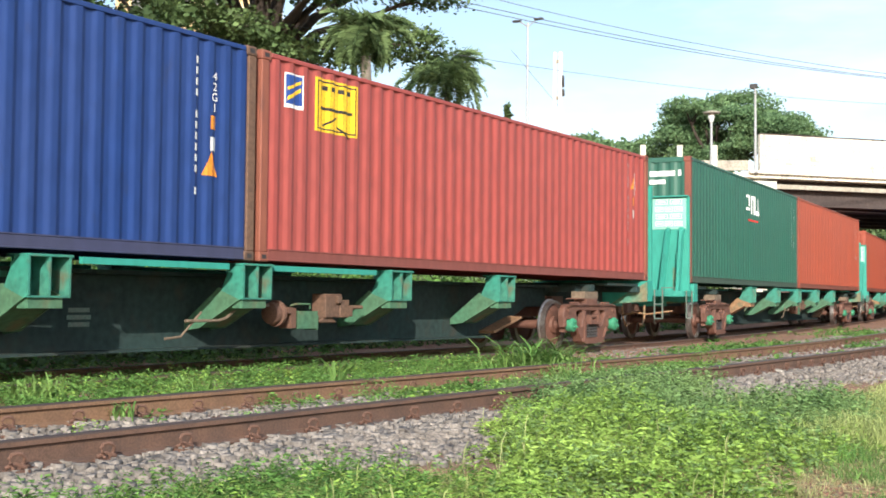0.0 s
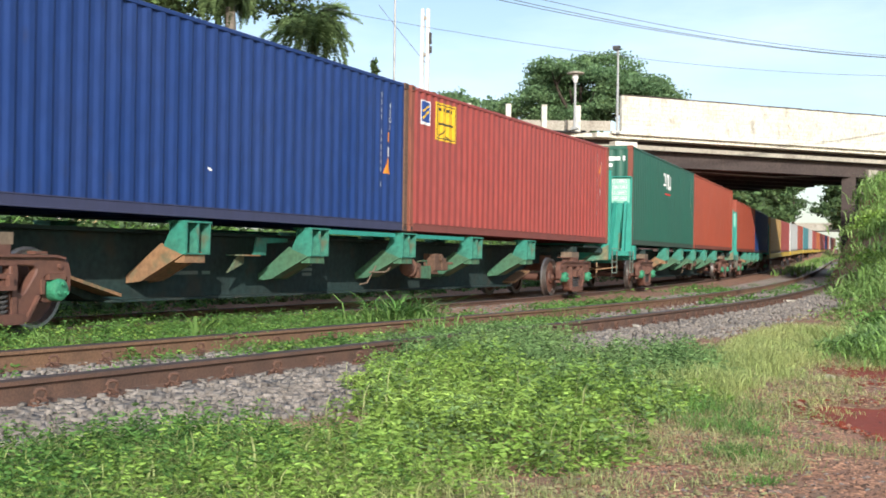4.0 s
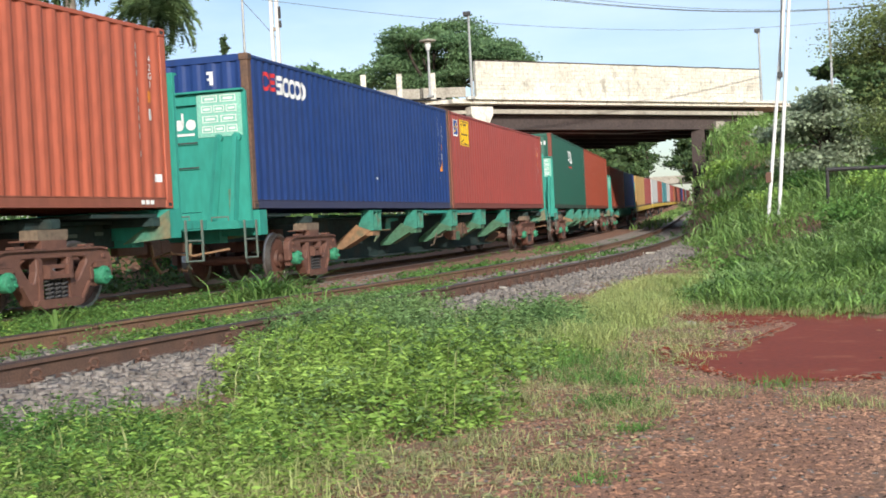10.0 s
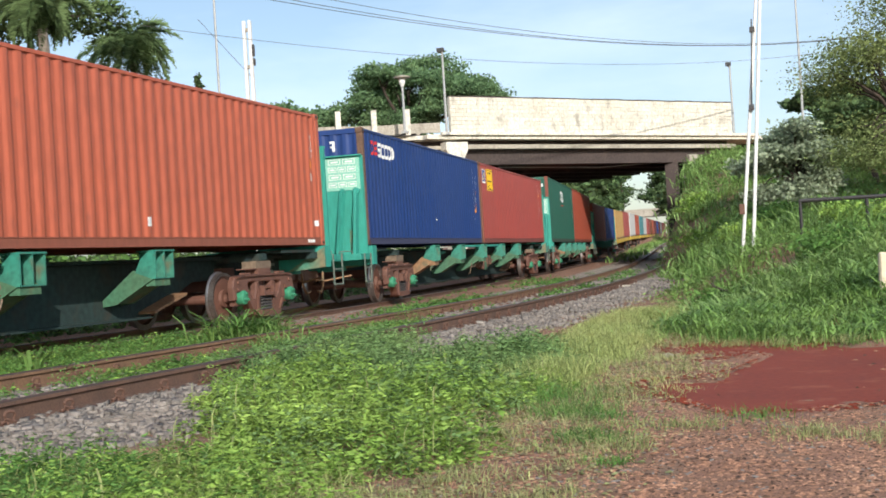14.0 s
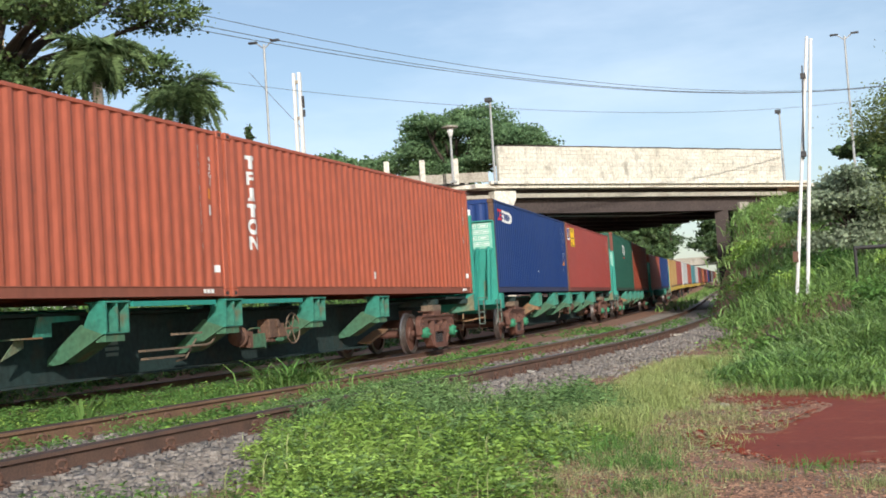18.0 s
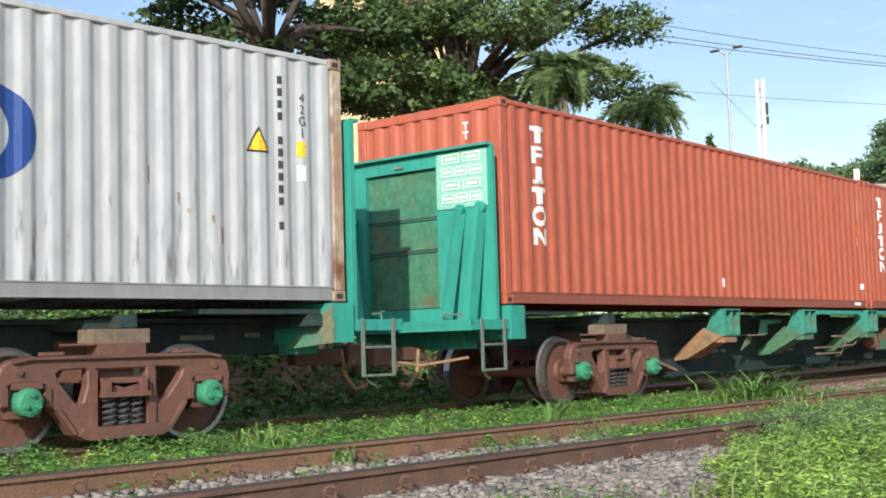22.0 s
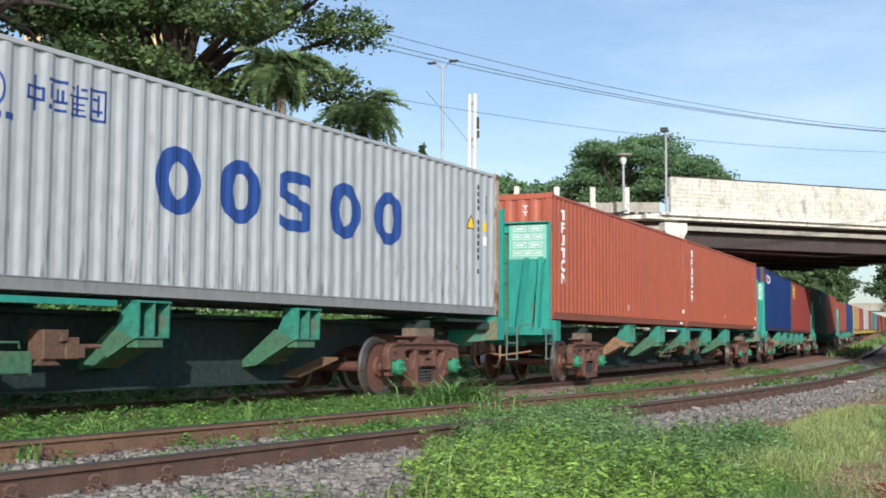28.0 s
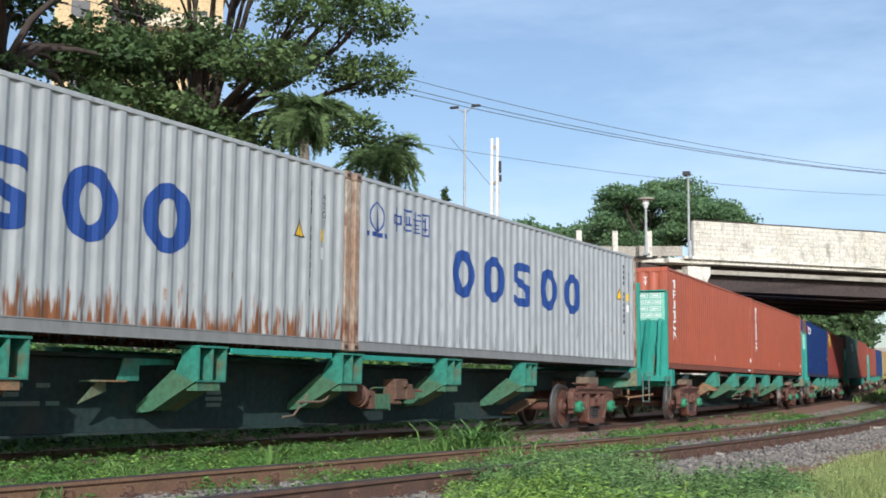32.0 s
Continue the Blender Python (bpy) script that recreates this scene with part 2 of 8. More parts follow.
M = {
    "soil": surface("soil", (0.30, 0.15, 0.095), (0.22, 0.115, 0.07), rough=0.95, scale=0.8, fine=120, bump=0.7, coords="World", bump_dist=0.012, fine_mix=0.6, stain=(0.20, 0.13, 0.085), stain_at=(0.5, 0.7), spot_scale=2.6),
    "ballast_bed": surface("ballast_bed", (0.32, 0.27, 0.22), (0.23, 0.185, 0.145), rough=0.95, scale=0.9, fine=32, bump=0.9, coords="World", bump_dist=0.03, fine_mix=0.6),
    "stone": surface("stone", (0.25, 0.222, 0.195), (0.16, 0.14, 0.122), rough=0.9, scale=1.5, fine=60, bump=0.3, island=0.34, coords="World"),
    "red_chip": surface("red_chip", (0.37, 0.205, 0.125), (0.24, 0.115, 0.065), rough=0.9, scale=3.0, fine=60, bump=0.3, island=0.85, coords="World"),
    "mud": surface("mud", (0.26, 0.048, 0.022), (0.20, 0.04, 0.022), rough=0.7, scale=1.2, fine=22, bump=0.25, coords="World", fine_mix=0.14, shine=0.2, stain=(0.30, 0.085, 0.045), stain_at=(0.56, 0.72), spot_scale=4.0),
    "rail_side": surface("rail_side", (0.15, 0.082, 0.055), (0.085, 0.052, 0.04), rough=0.8, scale=5, fine=70, bump=0.3),
    "rail_tan": surface("rail_tan", (0.22, 0.125, 0.07), (0.14, 0.08, 0.05), rough=0.8, scale=2.5, fine=50, bump=0.3),
    "rail_head": surface("rail_head", (0.06, 0.045, 0.04), (0.085, 0.06, 0.05), rough=0.55, metal=0.35, scale=4, fine=60, bump=0.1),
    "rust": surface("rust", (0.155, 0.078, 0.052), (0.105, 0.056, 0.04), rough=0.8, scale=4, fine=50, bump=0.3),
    "bogie": surface("bogie", (0.16, 0.075, 0.052), (0.105, 0.05, 0.038), rough=0.6, scale=2.2, fine=14, bump=0.12, stain=(0.05, 0.034, 0.03), stain_at=(0.6, 0.85), fine_mix=0.14),
    "dark_steel": surface("dark_steel", (0.04, 0.045, 0.05), (0.06, 0.05, 0.045), rough=0.7, scale=3, fine=30, bump=0.2),
    "tread": surface("tread", (0.42, 0.40, 0.39), (0.3, 0.27, 0.25), rough=0.35, metal=0.9, scale=6, fine=40, bump=0.1),
    "teal": paint("teal", (0.03, 0.30, 0.235), rust=0.0, rough=0.55, fade=0.85),
    "teal_dirty": surface("teal_dirty", (0.035, 0.20, 0.125), (0.075, 0.165, 0.085), rough=0.6, scale=1.3, fine=10, bump=0.1, stain=(0.16, 0.085, 0.045), stain_at=(0.53, 0.72), spread=0.5, spot_scale=1.8),
    # Dirt-stained dark teal with the shade under the containers put into its colour.
    "teal_shaded": surface("teal_shaded", (0.026, 0.052, 0.05), (0.03, 0.042, 0.04), rough=0.8, scale=1.2, fine=10, bump=0.15, stain=(0.055, 0.05, 0.04), stain_at=(0.55, 0.75), shine=0.2),
    "yellow_steel": paint("yellow_steel", (0.62, 0.40, 0.03), rust=0.0),
    "cap_green": surface("cap_green", (0.03, 0.26, 0.135), (0.05, 0.19, 0.11), rough=0.6, scale=8, fine=50, bump=0.15),
    "white": surface("white", (0.78, 0.78, 0.76), (0.66, 0.66, 0.64), rough=0.6, scale=5, fine=40, bump=0.05, fine_mix=0.08),
    "pale_sign": surface("pale_sign", (0.26, 0.56, 0.44), (0.20, 0.48, 0.38), rough=0.6, scale=5, fine=40, bump=0.05),
    "yellow": surface("yellow", (0.80, 0.50, 0.02), (0.72, 0.43, 0.02), rough=0.5, scale=5, fine=40, bump=0.0),
    "orange": surface("orange", (0.80, 0.27, 0.02), (0.7, 0.24, 0.03), rough=0.5, scale=5, fine=40, bump=0.0),
    "black": surface("black", (0.02, 0.02, 0.022), (0.035, 0.03, 0.03), rough=0.6, scale=5, fine=40, bump=0.0),
    "logo_blue": surface("logo_blue", (0.014, 0.052, 0.235), (0.02, 0.065, 0.25), rough=0.5, scale=3, fine=30, bump=0.0, fine_mix=0.1),
    "logo_red": surface("logo_red", (0.6, 0.03, 0.03), (0.5, 0.03, 0.03), rough=0.5, scale=3, fine=30, bump=0.0),
    "c_blue": paint("c_blue", (0.013, 0.042, 0.165), fade=0.95, shine=0.22),
    "c_red": paint("c_red", (0.345, 0.066, 0.055)),
    "c_brick_red": paint("c_brick_red", (0.44, 0.108, 0.058)),
    "c_brown": paint("c_brown", (0.37, 0.078, 0.042)),
    "c_green": paint("c_green", (0.024, 0.115, 0.08)),
    "c_grey": paint("c_grey", (0.43, 0.455, 0.465), rough=0.55, rust=0.4, run=(0.17, 0.17, 0.165), drop=1.5),
    "c_grey_rusty": paint("c_grey_rusty", (0.42, 0.445, 0.445), rust=1.6, rough=0.6, drop=0.8),
    "c_tan": paint("c_tan", (0.50, 0.30, 0.10)),
    "c_orange": paint("c_orange", (0.48, 0.13, 0.03)),
    "c_pale": paint("c_pale", (0.50, 0.50, 0.48)),
    "c_teal": paint("c_teal", (0.06, 0.22, 0.24)),
    "tan_steel": surface("tan_steel", (0.30, 0.17, 0.085), (0.22, 0.13, 0.075), rough=0.75, scale=2.5, fine=16, bump=0.15, stain=(0.10, 0.13, 0.08), stain_at=(0.56, 0.75)),
    "arm_green": surface("arm_green", (0.045, 0.17, 0.10), (0.085, 0.13, 0.07), rough=0.7, scale=1.6, fine=14, bump=0.12, stain=(0.19, 0.11, 0.055), stain_at=(0.6, 0.78)),
    "tan_green": surface("tan_green", (0.26, 0.14, 0.07), (0.06, 0.22, 0.15), rough=0.7, scale=1.3, fine=14, bump=0.12, spread=0.2),
    "tan_grey": surface("tan_grey", (0.19, 0.145, 0.10), (0.14, 0.10, 0.07), rough=0.75, scale=3, fine=16, bump=0.15),
    "teal_worn": surface("teal_worn", (0.03, 0.235, 0.175), (0.05, 0.17, 0.12), rough=0.6, scale=1.8, fine=12, bump=0.1, stain=(0.17, 0.10, 0.05), stain_at=(0.58, 0.8)),
    "tan_rust": surface("tan_rust", (0.16, 0.088, 0.055), (0.10, 0.06, 0.042), rough=0.8, scale=4, fine=20, bump=0.2),
    "rust_post": surface("rust_post", (0.26, 0.125, 0.065), (0.38, 0.31, 0.24), rough=0.8, scale=2.2, fine=18, bump=0.2, stretch=(1, 1, 0.5), spread=0.3, stain=(0.16, 0.06, 0.03), stain_at=(0.56, 0.7)),
    "whitewash": surface("whitewash", (0.68, 0.65, 0.57), (0.58, 0.54, 0.45), rough=0.85, scale=0.7, fine=12, bump=0.25, coords="World", stain=(0.32, 0.30, 0.25), stain_at=(0.55, 0.76), spot_scale=2.6, stretch=(1, 1, 0.6), piece=0.09),
    "concrete": surface("concrete", (0.42, 0.39, 0.33), (0.32, 0.29, 0.24), rough=0.9, scale=0.6, fine=10, bump=0.2, coords="World", stain=(0.12, 0.10, 0.08), stain_at=(0.55, 0.8)),
    # Shade below the bridge deck is put into this colour; also weathered coping.
    "concrete_shaded_worn": surface("concrete_shaded_worn", (0.075, 0.056, 0.05), (0.05, 0.038, 0.036), rough=0.9, scale=0.5, fine=8, bump=0.2, coords="World", stain=(0.13, 0.10, 0.08), stain_at=(0.6, 0.8)),
    "asphalt": surface("asphalt", (0.06, 0.06, 0.06), (0.05, 0.05, 0.05), rough=0.9, scale=1, fine=30, bump=0.3, coords="World"),
    "ladder_grey": surface("ladder_grey", (0.10, 0.18, 0.15), (0.16, 0.15, 0.12), rough=0.7, scale=5, fine=30, bump=0.1),
    "galvanised": surface("galvanised", (0.45, 0.46, 0.46), (0.36, 0.37, 0.37), rough=0.5, metal=0.4, scale=3, fine=30, bump=0.1),
    "bark": surface("bark", (0.075, 0.055, 0.042), (0.045, 0.035, 0.03), rough=0.95, scale=4, fine=30, bump=0.6, stretch=(1, 1, 0.3), bump_dist=0.03),
    "palm_bark": surface("palm_bark", (0.26, 0.22, 0.18), (0.17, 0.15, 0.12), rough=0.9, scale=5, fine=20, bump=0.4, stretch=(0.3, 0.3, 2)),
    "leaf_tree": leaf_mat("leaf_tree", (0.055, 0.105, 0.045), (0.16, 0.23, 0.085), island=0.5, through_light=0.25, fine=1.3, clump=0.3),
    "leaf_dark": leaf_mat("leaf_dark", (0.05, 0.095, 0.04), (0.105, 0.16, 0.06), island=0.55, through_light=0.18),
    "leaf_sparse": leaf_mat("leaf_sparse", (0.12, 0.18, 0.065), (0.24, 0.28, 0.105), island=0.55, through_light=0.25),
    # Haze over the distant trees is put into this paler, bluer green.
    "leaf_hazy": leaf_mat("leaf_hazy", (0.125, 0.225, 0.11), (0.20, 0.31, 0.145), scale=0.4),
    "leaf_grey": leaf_mat("leaf_grey", (0.27, 0.34, 0.22), (0.37, 0.43, 0.30), fine=2.0, clump=0.25),
    "leaf_palm": leaf_mat("leaf_palm", (0.13, 0.21, 0.09), (0.23, 0.32, 0.14)),
    "leaf_weed": leaf_mat("leaf_weed", (0.165, 0.31, 0.06), (0.32, 0.45, 0.105), scale=1.1, island=0.34, through_light=0.22, fine=6, clump=0.48),
    "leaf_low": leaf_mat("leaf_low", (0.072, 0.175, 0.043), (0.15, 0.275, 0.068), scale=1.2, island=0.32, through_light=0.22, fine=6, clump=0.42),
    "grass": leaf_mat("grass", (0.27, 0.33, 0.125), (0.43, 0.43, 0.21), scale=0.9),
    "grass_soft": leaf_mat("grass_soft", (0.25, 0.35, 0.11), (0.44, 0.46, 0.19), scale=0.8, island=0.45, through_light=0.25),
    "grass_dry": leaf_mat("grass_dry", (0.50, 0.42, 0.24), (0.40, 0.36, 0.18), scale=0.9),
    "grass_tall": leaf_mat("grass_tall", (0.125, 0.25, 0.065), (0.255, 0.385, 0.11), scale=0.6, island=0.38, through_light=0.28, fine=2.5, clump=0.35),
    "leaf_dull": leaf_mat("leaf_dull", (0.11, 0.215, 0.075), (0.225, 0.335, 0.125), scale=1.1, island=0.34, through_light=0.22, fine=6, clump=0.45),
    "grass_bright": leaf_mat("grass_bright", (0.22, 0.37, 0.11), (0.35, 0.48, 0.17), scale=0.6, island=0.4, through_light=0.3),
    "facade": surface("facade", (0.62, 0.46, 0.26), (0.55, 0.41, 0.23), rough=0.85, scale=0.5, fine=6, bump=0.1, coords="World"),
    "facade_light": surface("facade_light", (0.70, 0.62, 0.46), (0.62, 0.54, 0.40), rough=0.85, scale=0.5, fine=6, bump=0.1, coords="World"),
    "window_glass": surface("window_glass", (0.03, 0.035, 0.04), (0.05, 0.05, 0.05), rough=0.15, scale=1, fine=4, bump=0.0, shine=0.8),
    "cable": surface("cable", (0.09, 0.09, 0.10), rough=0.7, scale=2, fine=10, bump=0.0),
}

# Darkened, browner copy of each paint: bottom rail dirt and shade put into colour.
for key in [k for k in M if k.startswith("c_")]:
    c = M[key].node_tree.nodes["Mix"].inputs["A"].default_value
    M[key + "_darkened"] = paint(key + "_darkened", (c[0] * 0.5 + 0.035, c[1] * 0.5 + 0.026, c[2] * 0.5 + 0.02), rough=0.7)


# ---- mesh helpers ----
def part(name, bm, material, parent=None, label="", at=None, smooth=False):
    """Links a bmesh (or mesh) as one object under a thing or a part."""
    if isinstance(bm, bmesh.types.BMesh):
        me = bpy.data.meshes.new(name)
        bmesh.ops.recalc_face_normals(bm, faces=bm.faces)
        bm.to_mesh(me)
        bm.free()
        me.materials.append(M[material])
        if smooth:
            for f in me.polygons:
                f.use_smooth = True
    else:
        me = bm
    ob = new(name, me)
    if parent:
        ob.parent = parent
    if at is not None:
        ob.matrix_basis = at
    if label:
        ob["label"] = label
    return ob


def recolour(ob, material):
    ob.material_slots[0].link = "OBJECT"
    ob.material_slots[0].material = M[material]
    return ob


def empty(name, m=None):
    ob = new(name)
    if m is not None:
        ob.matrix_basis = m
    return ob


def box(bm, c, s, m=None, taper=0.0):
    """A box of size s round c, turned by m; taper narrows its top."""
    vs = []
    for z in (-0.5, 0.5):
        k = 1 - taper if z > 0 else 1
        for x, y in ((-0.5, -0.5), (0.5, -0.5), (0.5, 0.5), (-0.5, 0.5)):
            v = Vector((x * s[0] * k, y * s[1] * k, z * s[2]))
            if m is not None:
                v = m @ v
            vs.append(bm.verts.new(v + Vector(c)))
    for q in ((0, 3, 2, 1), (4, 5, 6, 7), (0, 1, 5, 4), (1, 2, 6, 5), (2, 3, 7, 6), (3, 0, 4, 7)):
        bm.faces.new([vs[i] for i in q])
    return bm


def boxes(*items):
    bm = bmesh.new()
    for it in items:
        box(bm, *it)
    return bm


def bevelled(bm, w=0.01):
    bmesh.ops.bevel(bm, geom=list(bm.edges), offset=w, segments=1, affect="EDGES", clamp_overlap=True)
    return bm


def rod(bm, a, b, r0, r1=None, n=8, caps=True):
    """A tapered round bar from a to b."""
    a, b = Vector(a), Vector(b)
    r1 = r0 if r1 is None else r1
    q = (b - a).to_track_quat("Z", "Y").to_matrix()
    rings = []
    for p, r in ((a, r0), (b, r1)):
        rings.append([bm.verts.new(p + q @ Vector((r * math.cos(2 * math.pi * i / n), r * math.sin(2 * math.pi * i / n), 0))) for i in range(n)])
    for i in range(n):
        bm.faces.new((rings[0][i], rings[0][(i + 1) % n], rings[1][(i + 1) % n], rings[1][i]))
    if caps:
        bm.faces.new(rings[0][::-1])
        bm.faces.new(rings[1])
    return bm


def tube(bm, pts, radii, n=7):
    """A bent round bar through pts."""
    rings = []
    pts = [Vector(p) for p in pts]
    for i, (p, r) in enumerate(zip(pts, radii)):
        d = pts[min(i + 1, len(pts) - 1)] - pts[max(i - 1, 0)]
        q = Vector((0, 0, 1)).rotation_difference(d).to_matrix()
        rings.append([bm.verts.new(p + q @ Vector((r * math.cos(2 * math.pi * k / n), r * math.sin(2 * math.pi * k / n), 0))) for k in range(n)])
    for a, b in zip(rings, rings[1:]):
        for i in range(n):
            bm.faces.new((a[i], a[(i + 1) % n], b[(i + 1) % n], b[i]))
    bm.faces.new(rings[0][::-1])
    bm.faces.new(rings[-1])
    return bm


def prism(bm, outline, axis, lo, hi):
    """An outline of 2D points pushed along an axis (0, 1 or 2) from lo to hi."""
    def v3(p, h):
        q = list(p)
        q.insert(axis, h)
        return Vector(q)
    a = [bm.verts.new(v3(p, lo)) for p in outline]
    b = [bm.verts.new(v3(p, hi)) for p in outline]
    bm.faces.new(a[::-1])
    bm.faces.new(b)
    k = len(outline)
    for i in range(k):
        bm.faces.new((a[i], a[(i + 1) % k], b[(i + 1) % k], b[i]))
    return bm


def lathe(bm, profile, n=24, axis=1):
    """Turns (radius, height) pairs round an axis."""
    rings = []
    for r, h in profile:
        ring = []
        for i in range(n):
            c, s = r * math.cos(2 * math.pi * i / n), r * math.sin(2 * math.pi * i / n)
            q = [c, s]
            q.insert(axis, h)
            ring.append(bm.verts.new(q))
        rings.append(ring)
    for a, b in zip(rings, rings[1:]):
        for i in range(n):
            bm.faces.new((a[i], a[(i + 1) % n], b[(i + 1) % n], b[i]))
    bm.faces.new(rings[0][::-1])
    bm.faces.new(rings[-1])
    return bm


def array_mesh(name, verts, faces, material, smooth=False):
    """A mesh from number arrays; faces all have the same number of corners."""
    verts, faces = np.asarray(verts, np.float32), np.asarray(faces, np.int32)
    me = bpy.data.meshes.new(name)
    k = faces.shape[1]
    me.vertices.add(len(verts))
    me.vertices.foreach_set("co", verts.ravel())
    me.loops.add(faces.size)
    me.loops.foreach_set("vertex_index", faces.ravel())
    me.polygons.add(len(faces))
    me.polygons.foreach_set("loop_start", np.arange(0, faces.size, k, dtype=np.int32))
    me.polygons.foreach_set("loop_total", np.full(len(faces), k, np.int32))
    if smooth:
        me.polygons.foreach_set("use_smooth", np.ones(len(faces), bool))
    me.update(calc_edges=True)
    me.materials.append(M[material])
    return me


RNG = np.random.default_rng(11)


def leaves(pts, size, up=0.6, aspect=0.55, fold=0.25, var=0.35):
    """One folded four-cornered leaf at each point: verts and faces."""
    n = len(pts)
    d = RNG.normal(size=(n, 3))
    d[:, 2] = d[:, 2] * 0.5 + 0.1
    d /= np.linalg.norm(d, axis=1)[:, None]
    nm = RNG.normal(size=(n, 3)) * (1 - up)
    nm[:, 2] += up
    s = np.cross(d, nm)
    s /= np.linalg.norm(s, axis=1)[:, None] + 1e-9
    nm = np.cross(s, d)
    sz = (size * (1 + var * RNG.normal(size=n)).clip(0.4, 1.9))[:, None]
    a = pts
    tip = pts + d * sz
    mid = pts + d * sz * 0.5 + nm * sz * fold * 0.3
    l_, r_ = mid + s * sz * aspect * 0.5, mid - s * sz * aspect * 0.5
    v = np.stack([a, l_, tip, r_], 1).reshape(-1, 3)
    f = np.arange(4 * n).reshape(n, 4)
    return v, f


def blades(pts, height, width, lean=0.5, var=0.4, droop=0.0):
    """Bent grass blades: two quads each."""
    n = len(pts)
    ang = RNG.uniform(0, 2 * np.pi, n)
    h = height * (1 + var * RNG.normal(size=n)).clip(0.3, 2.0)
    out = np.abs(RNG.normal(size=n)) * lean * h
    dx, dy = np.cos(ang), np.sin(ang)
    fa = RNG.uniform(0, 2 * np.pi, n)
    sx, sy = np.cos(fa), np.sin(fa)
    w = width * RNG.uniform(0.6, 1.3, n)
    vs = []
    for k, wk, oz in ((0, 0.8, 0.0), (0.55, 1.0, 0.0), (1.0, 0.12, droop)):
        c = pts + np.stack([dx * out * k ** 2, dy * out * k ** 2, h * (k - oz * k ** 2)], 1)
        off = np.stack([sx * w * wk / 2, sy * w * wk / 2, np.zeros(n)], 1)
        vs += [c - off, c + off]
    v = np.stack(vs, 1).reshape(-1, 3)
    b = np.arange(n)[:, None] * 6
    f = np.concatenate([b + [0, 1, 3, 2], b + [2, 3, 5, 4]], 0)
    return v, f


def sprays(cx, cy, cz, radius, high, per, size, aspect=0.4, up=0.6, tilt=0.25, fill=0.35):
    """Low domed plants: leaves that point outwards from each plant's middle and overlap towards its foot."""
    n = len(cx) * per
    R, H = np.repeat(radius, per), np.repeat(high, per)
    q, a = np.sqrt(RNG.random(n)), RNG.uniform(0, 2 * np.pi, n)
    wob = 1 + 0.22 * np.sin(3 * a + np.repeat(RNG.uniform(0, 6.28, len(cx)), per))
    p = np.stack([np.repeat(cx, per) + q * R * wob * np.cos(a), np.repeat(cy, per) + q * R * wob * np.sin(a),
                  np.repeat(cz, per) + H * (1 - q ** 2.2) * (1 - fill * RNG.random(n) ** 2)], 1)
    d = np.stack([np.cos(a), np.sin(a), np.zeros(n)], 1) + RNG.normal(size=(n, 3)) * [0.55, 0.55, tilt]
    d[:, 2] -= 0.25 * q - 0.1
    d /= np.linalg.norm(d, axis=1)[:, None]
    nm = RNG.normal(size=(n, 3)) * (1 - up)
    nm[:, 2] += up
    sd = np.cross(d, nm)
    sd /= np.linalg.norm(sd, axis=1)[:, None] + 1e-9
    nm = np.cross(sd, d)
    sz = (np.repeat(size * RNG.uniform(0.75, 1.25, len(cx)), per) * RNG.uniform(0.6, 1.35, n))[:, None]
    mid = p + d * sz * 0.45 + nm * sz * 0.1
    v = np.stack([p, mid + sd * sz * aspect * 0.5, p + d * sz, mid - sd * sz * aspect * 0.5], 1).reshape(-1, 3)
    return v, np.arange(4 * n).reshape(n, 4)


def arches(pts, length, width, reach=0.6, var=0.3):
    """Long grass blades that rise, bend over and hang: three quads each."""
    n = len(pts)
    ang = RNG.uniform(0, 2 * np.pi, n)
    L = length * (1 + var * RNG.normal(size=n)).clip(0.35, 1.8)
    out = reach * L * RNG.uniform(0.35, 1.3, n)
    dx, dy = np.cos(ang), np.sin(ang)
    w = width * RNG.uniform(0.65, 1.35, n)
    fa = ang + np.pi / 2 + RNG.normal(size=n) * 0.5
    vs = []
    for k, wk in ((0, 0.7), (0.4, 1.0), (0.75, 0.8), (1.0, 0.1)):
        c = pts + np.stack([dx * out * k ** 1.5, dy * out * k ** 1.5, L * (1.35 * k - 0.85 * k * k)], 1)
        off = np.stack([np.cos(fa) * w * wk / 2, np.sin(fa) * w * wk / 2, np.zeros(n)], 1)
        vs += [c - off, c + off]
    v = np.stack(vs, 1).reshape(-1, 3)
    b = np.arange(n)[:, None] * 8
    return v, np.concatenate([b + [0, 1, 3, 2], b + [2, 3, 5, 4], b + [4, 5, 7, 6]], 0)


def tussocks(cx, cy, cz, per, spread, length, width, reach=0.6):
    """Clumps of arching blades round each middle."""
    n = len(cx) * per
    p = np.stack([np.repeat(cx, per) + RNG.normal(size=n) * np.repeat(spread, per), np.repeat(cy, per) + RNG.normal(size=n) * np.repeat(spread, per), np.repeat(cz, per)], 1)
    return arches(p, np.repeat(length, per), np.repeat(width, per), reach)


def joined(pairs):
    vs, fs, k = [], [], 0
    for v, f in pairs:
        vs.append(v)
        fs.append(f + k)
        k += len(v)
    return np.concatenate(vs), np.concatenate(fs)


def smooth01(a, b, x):
    t = np.clip((np.asarray(x, float) - a) / (b - a), 0, 1)
    return t * t * (3 - 2 * t)


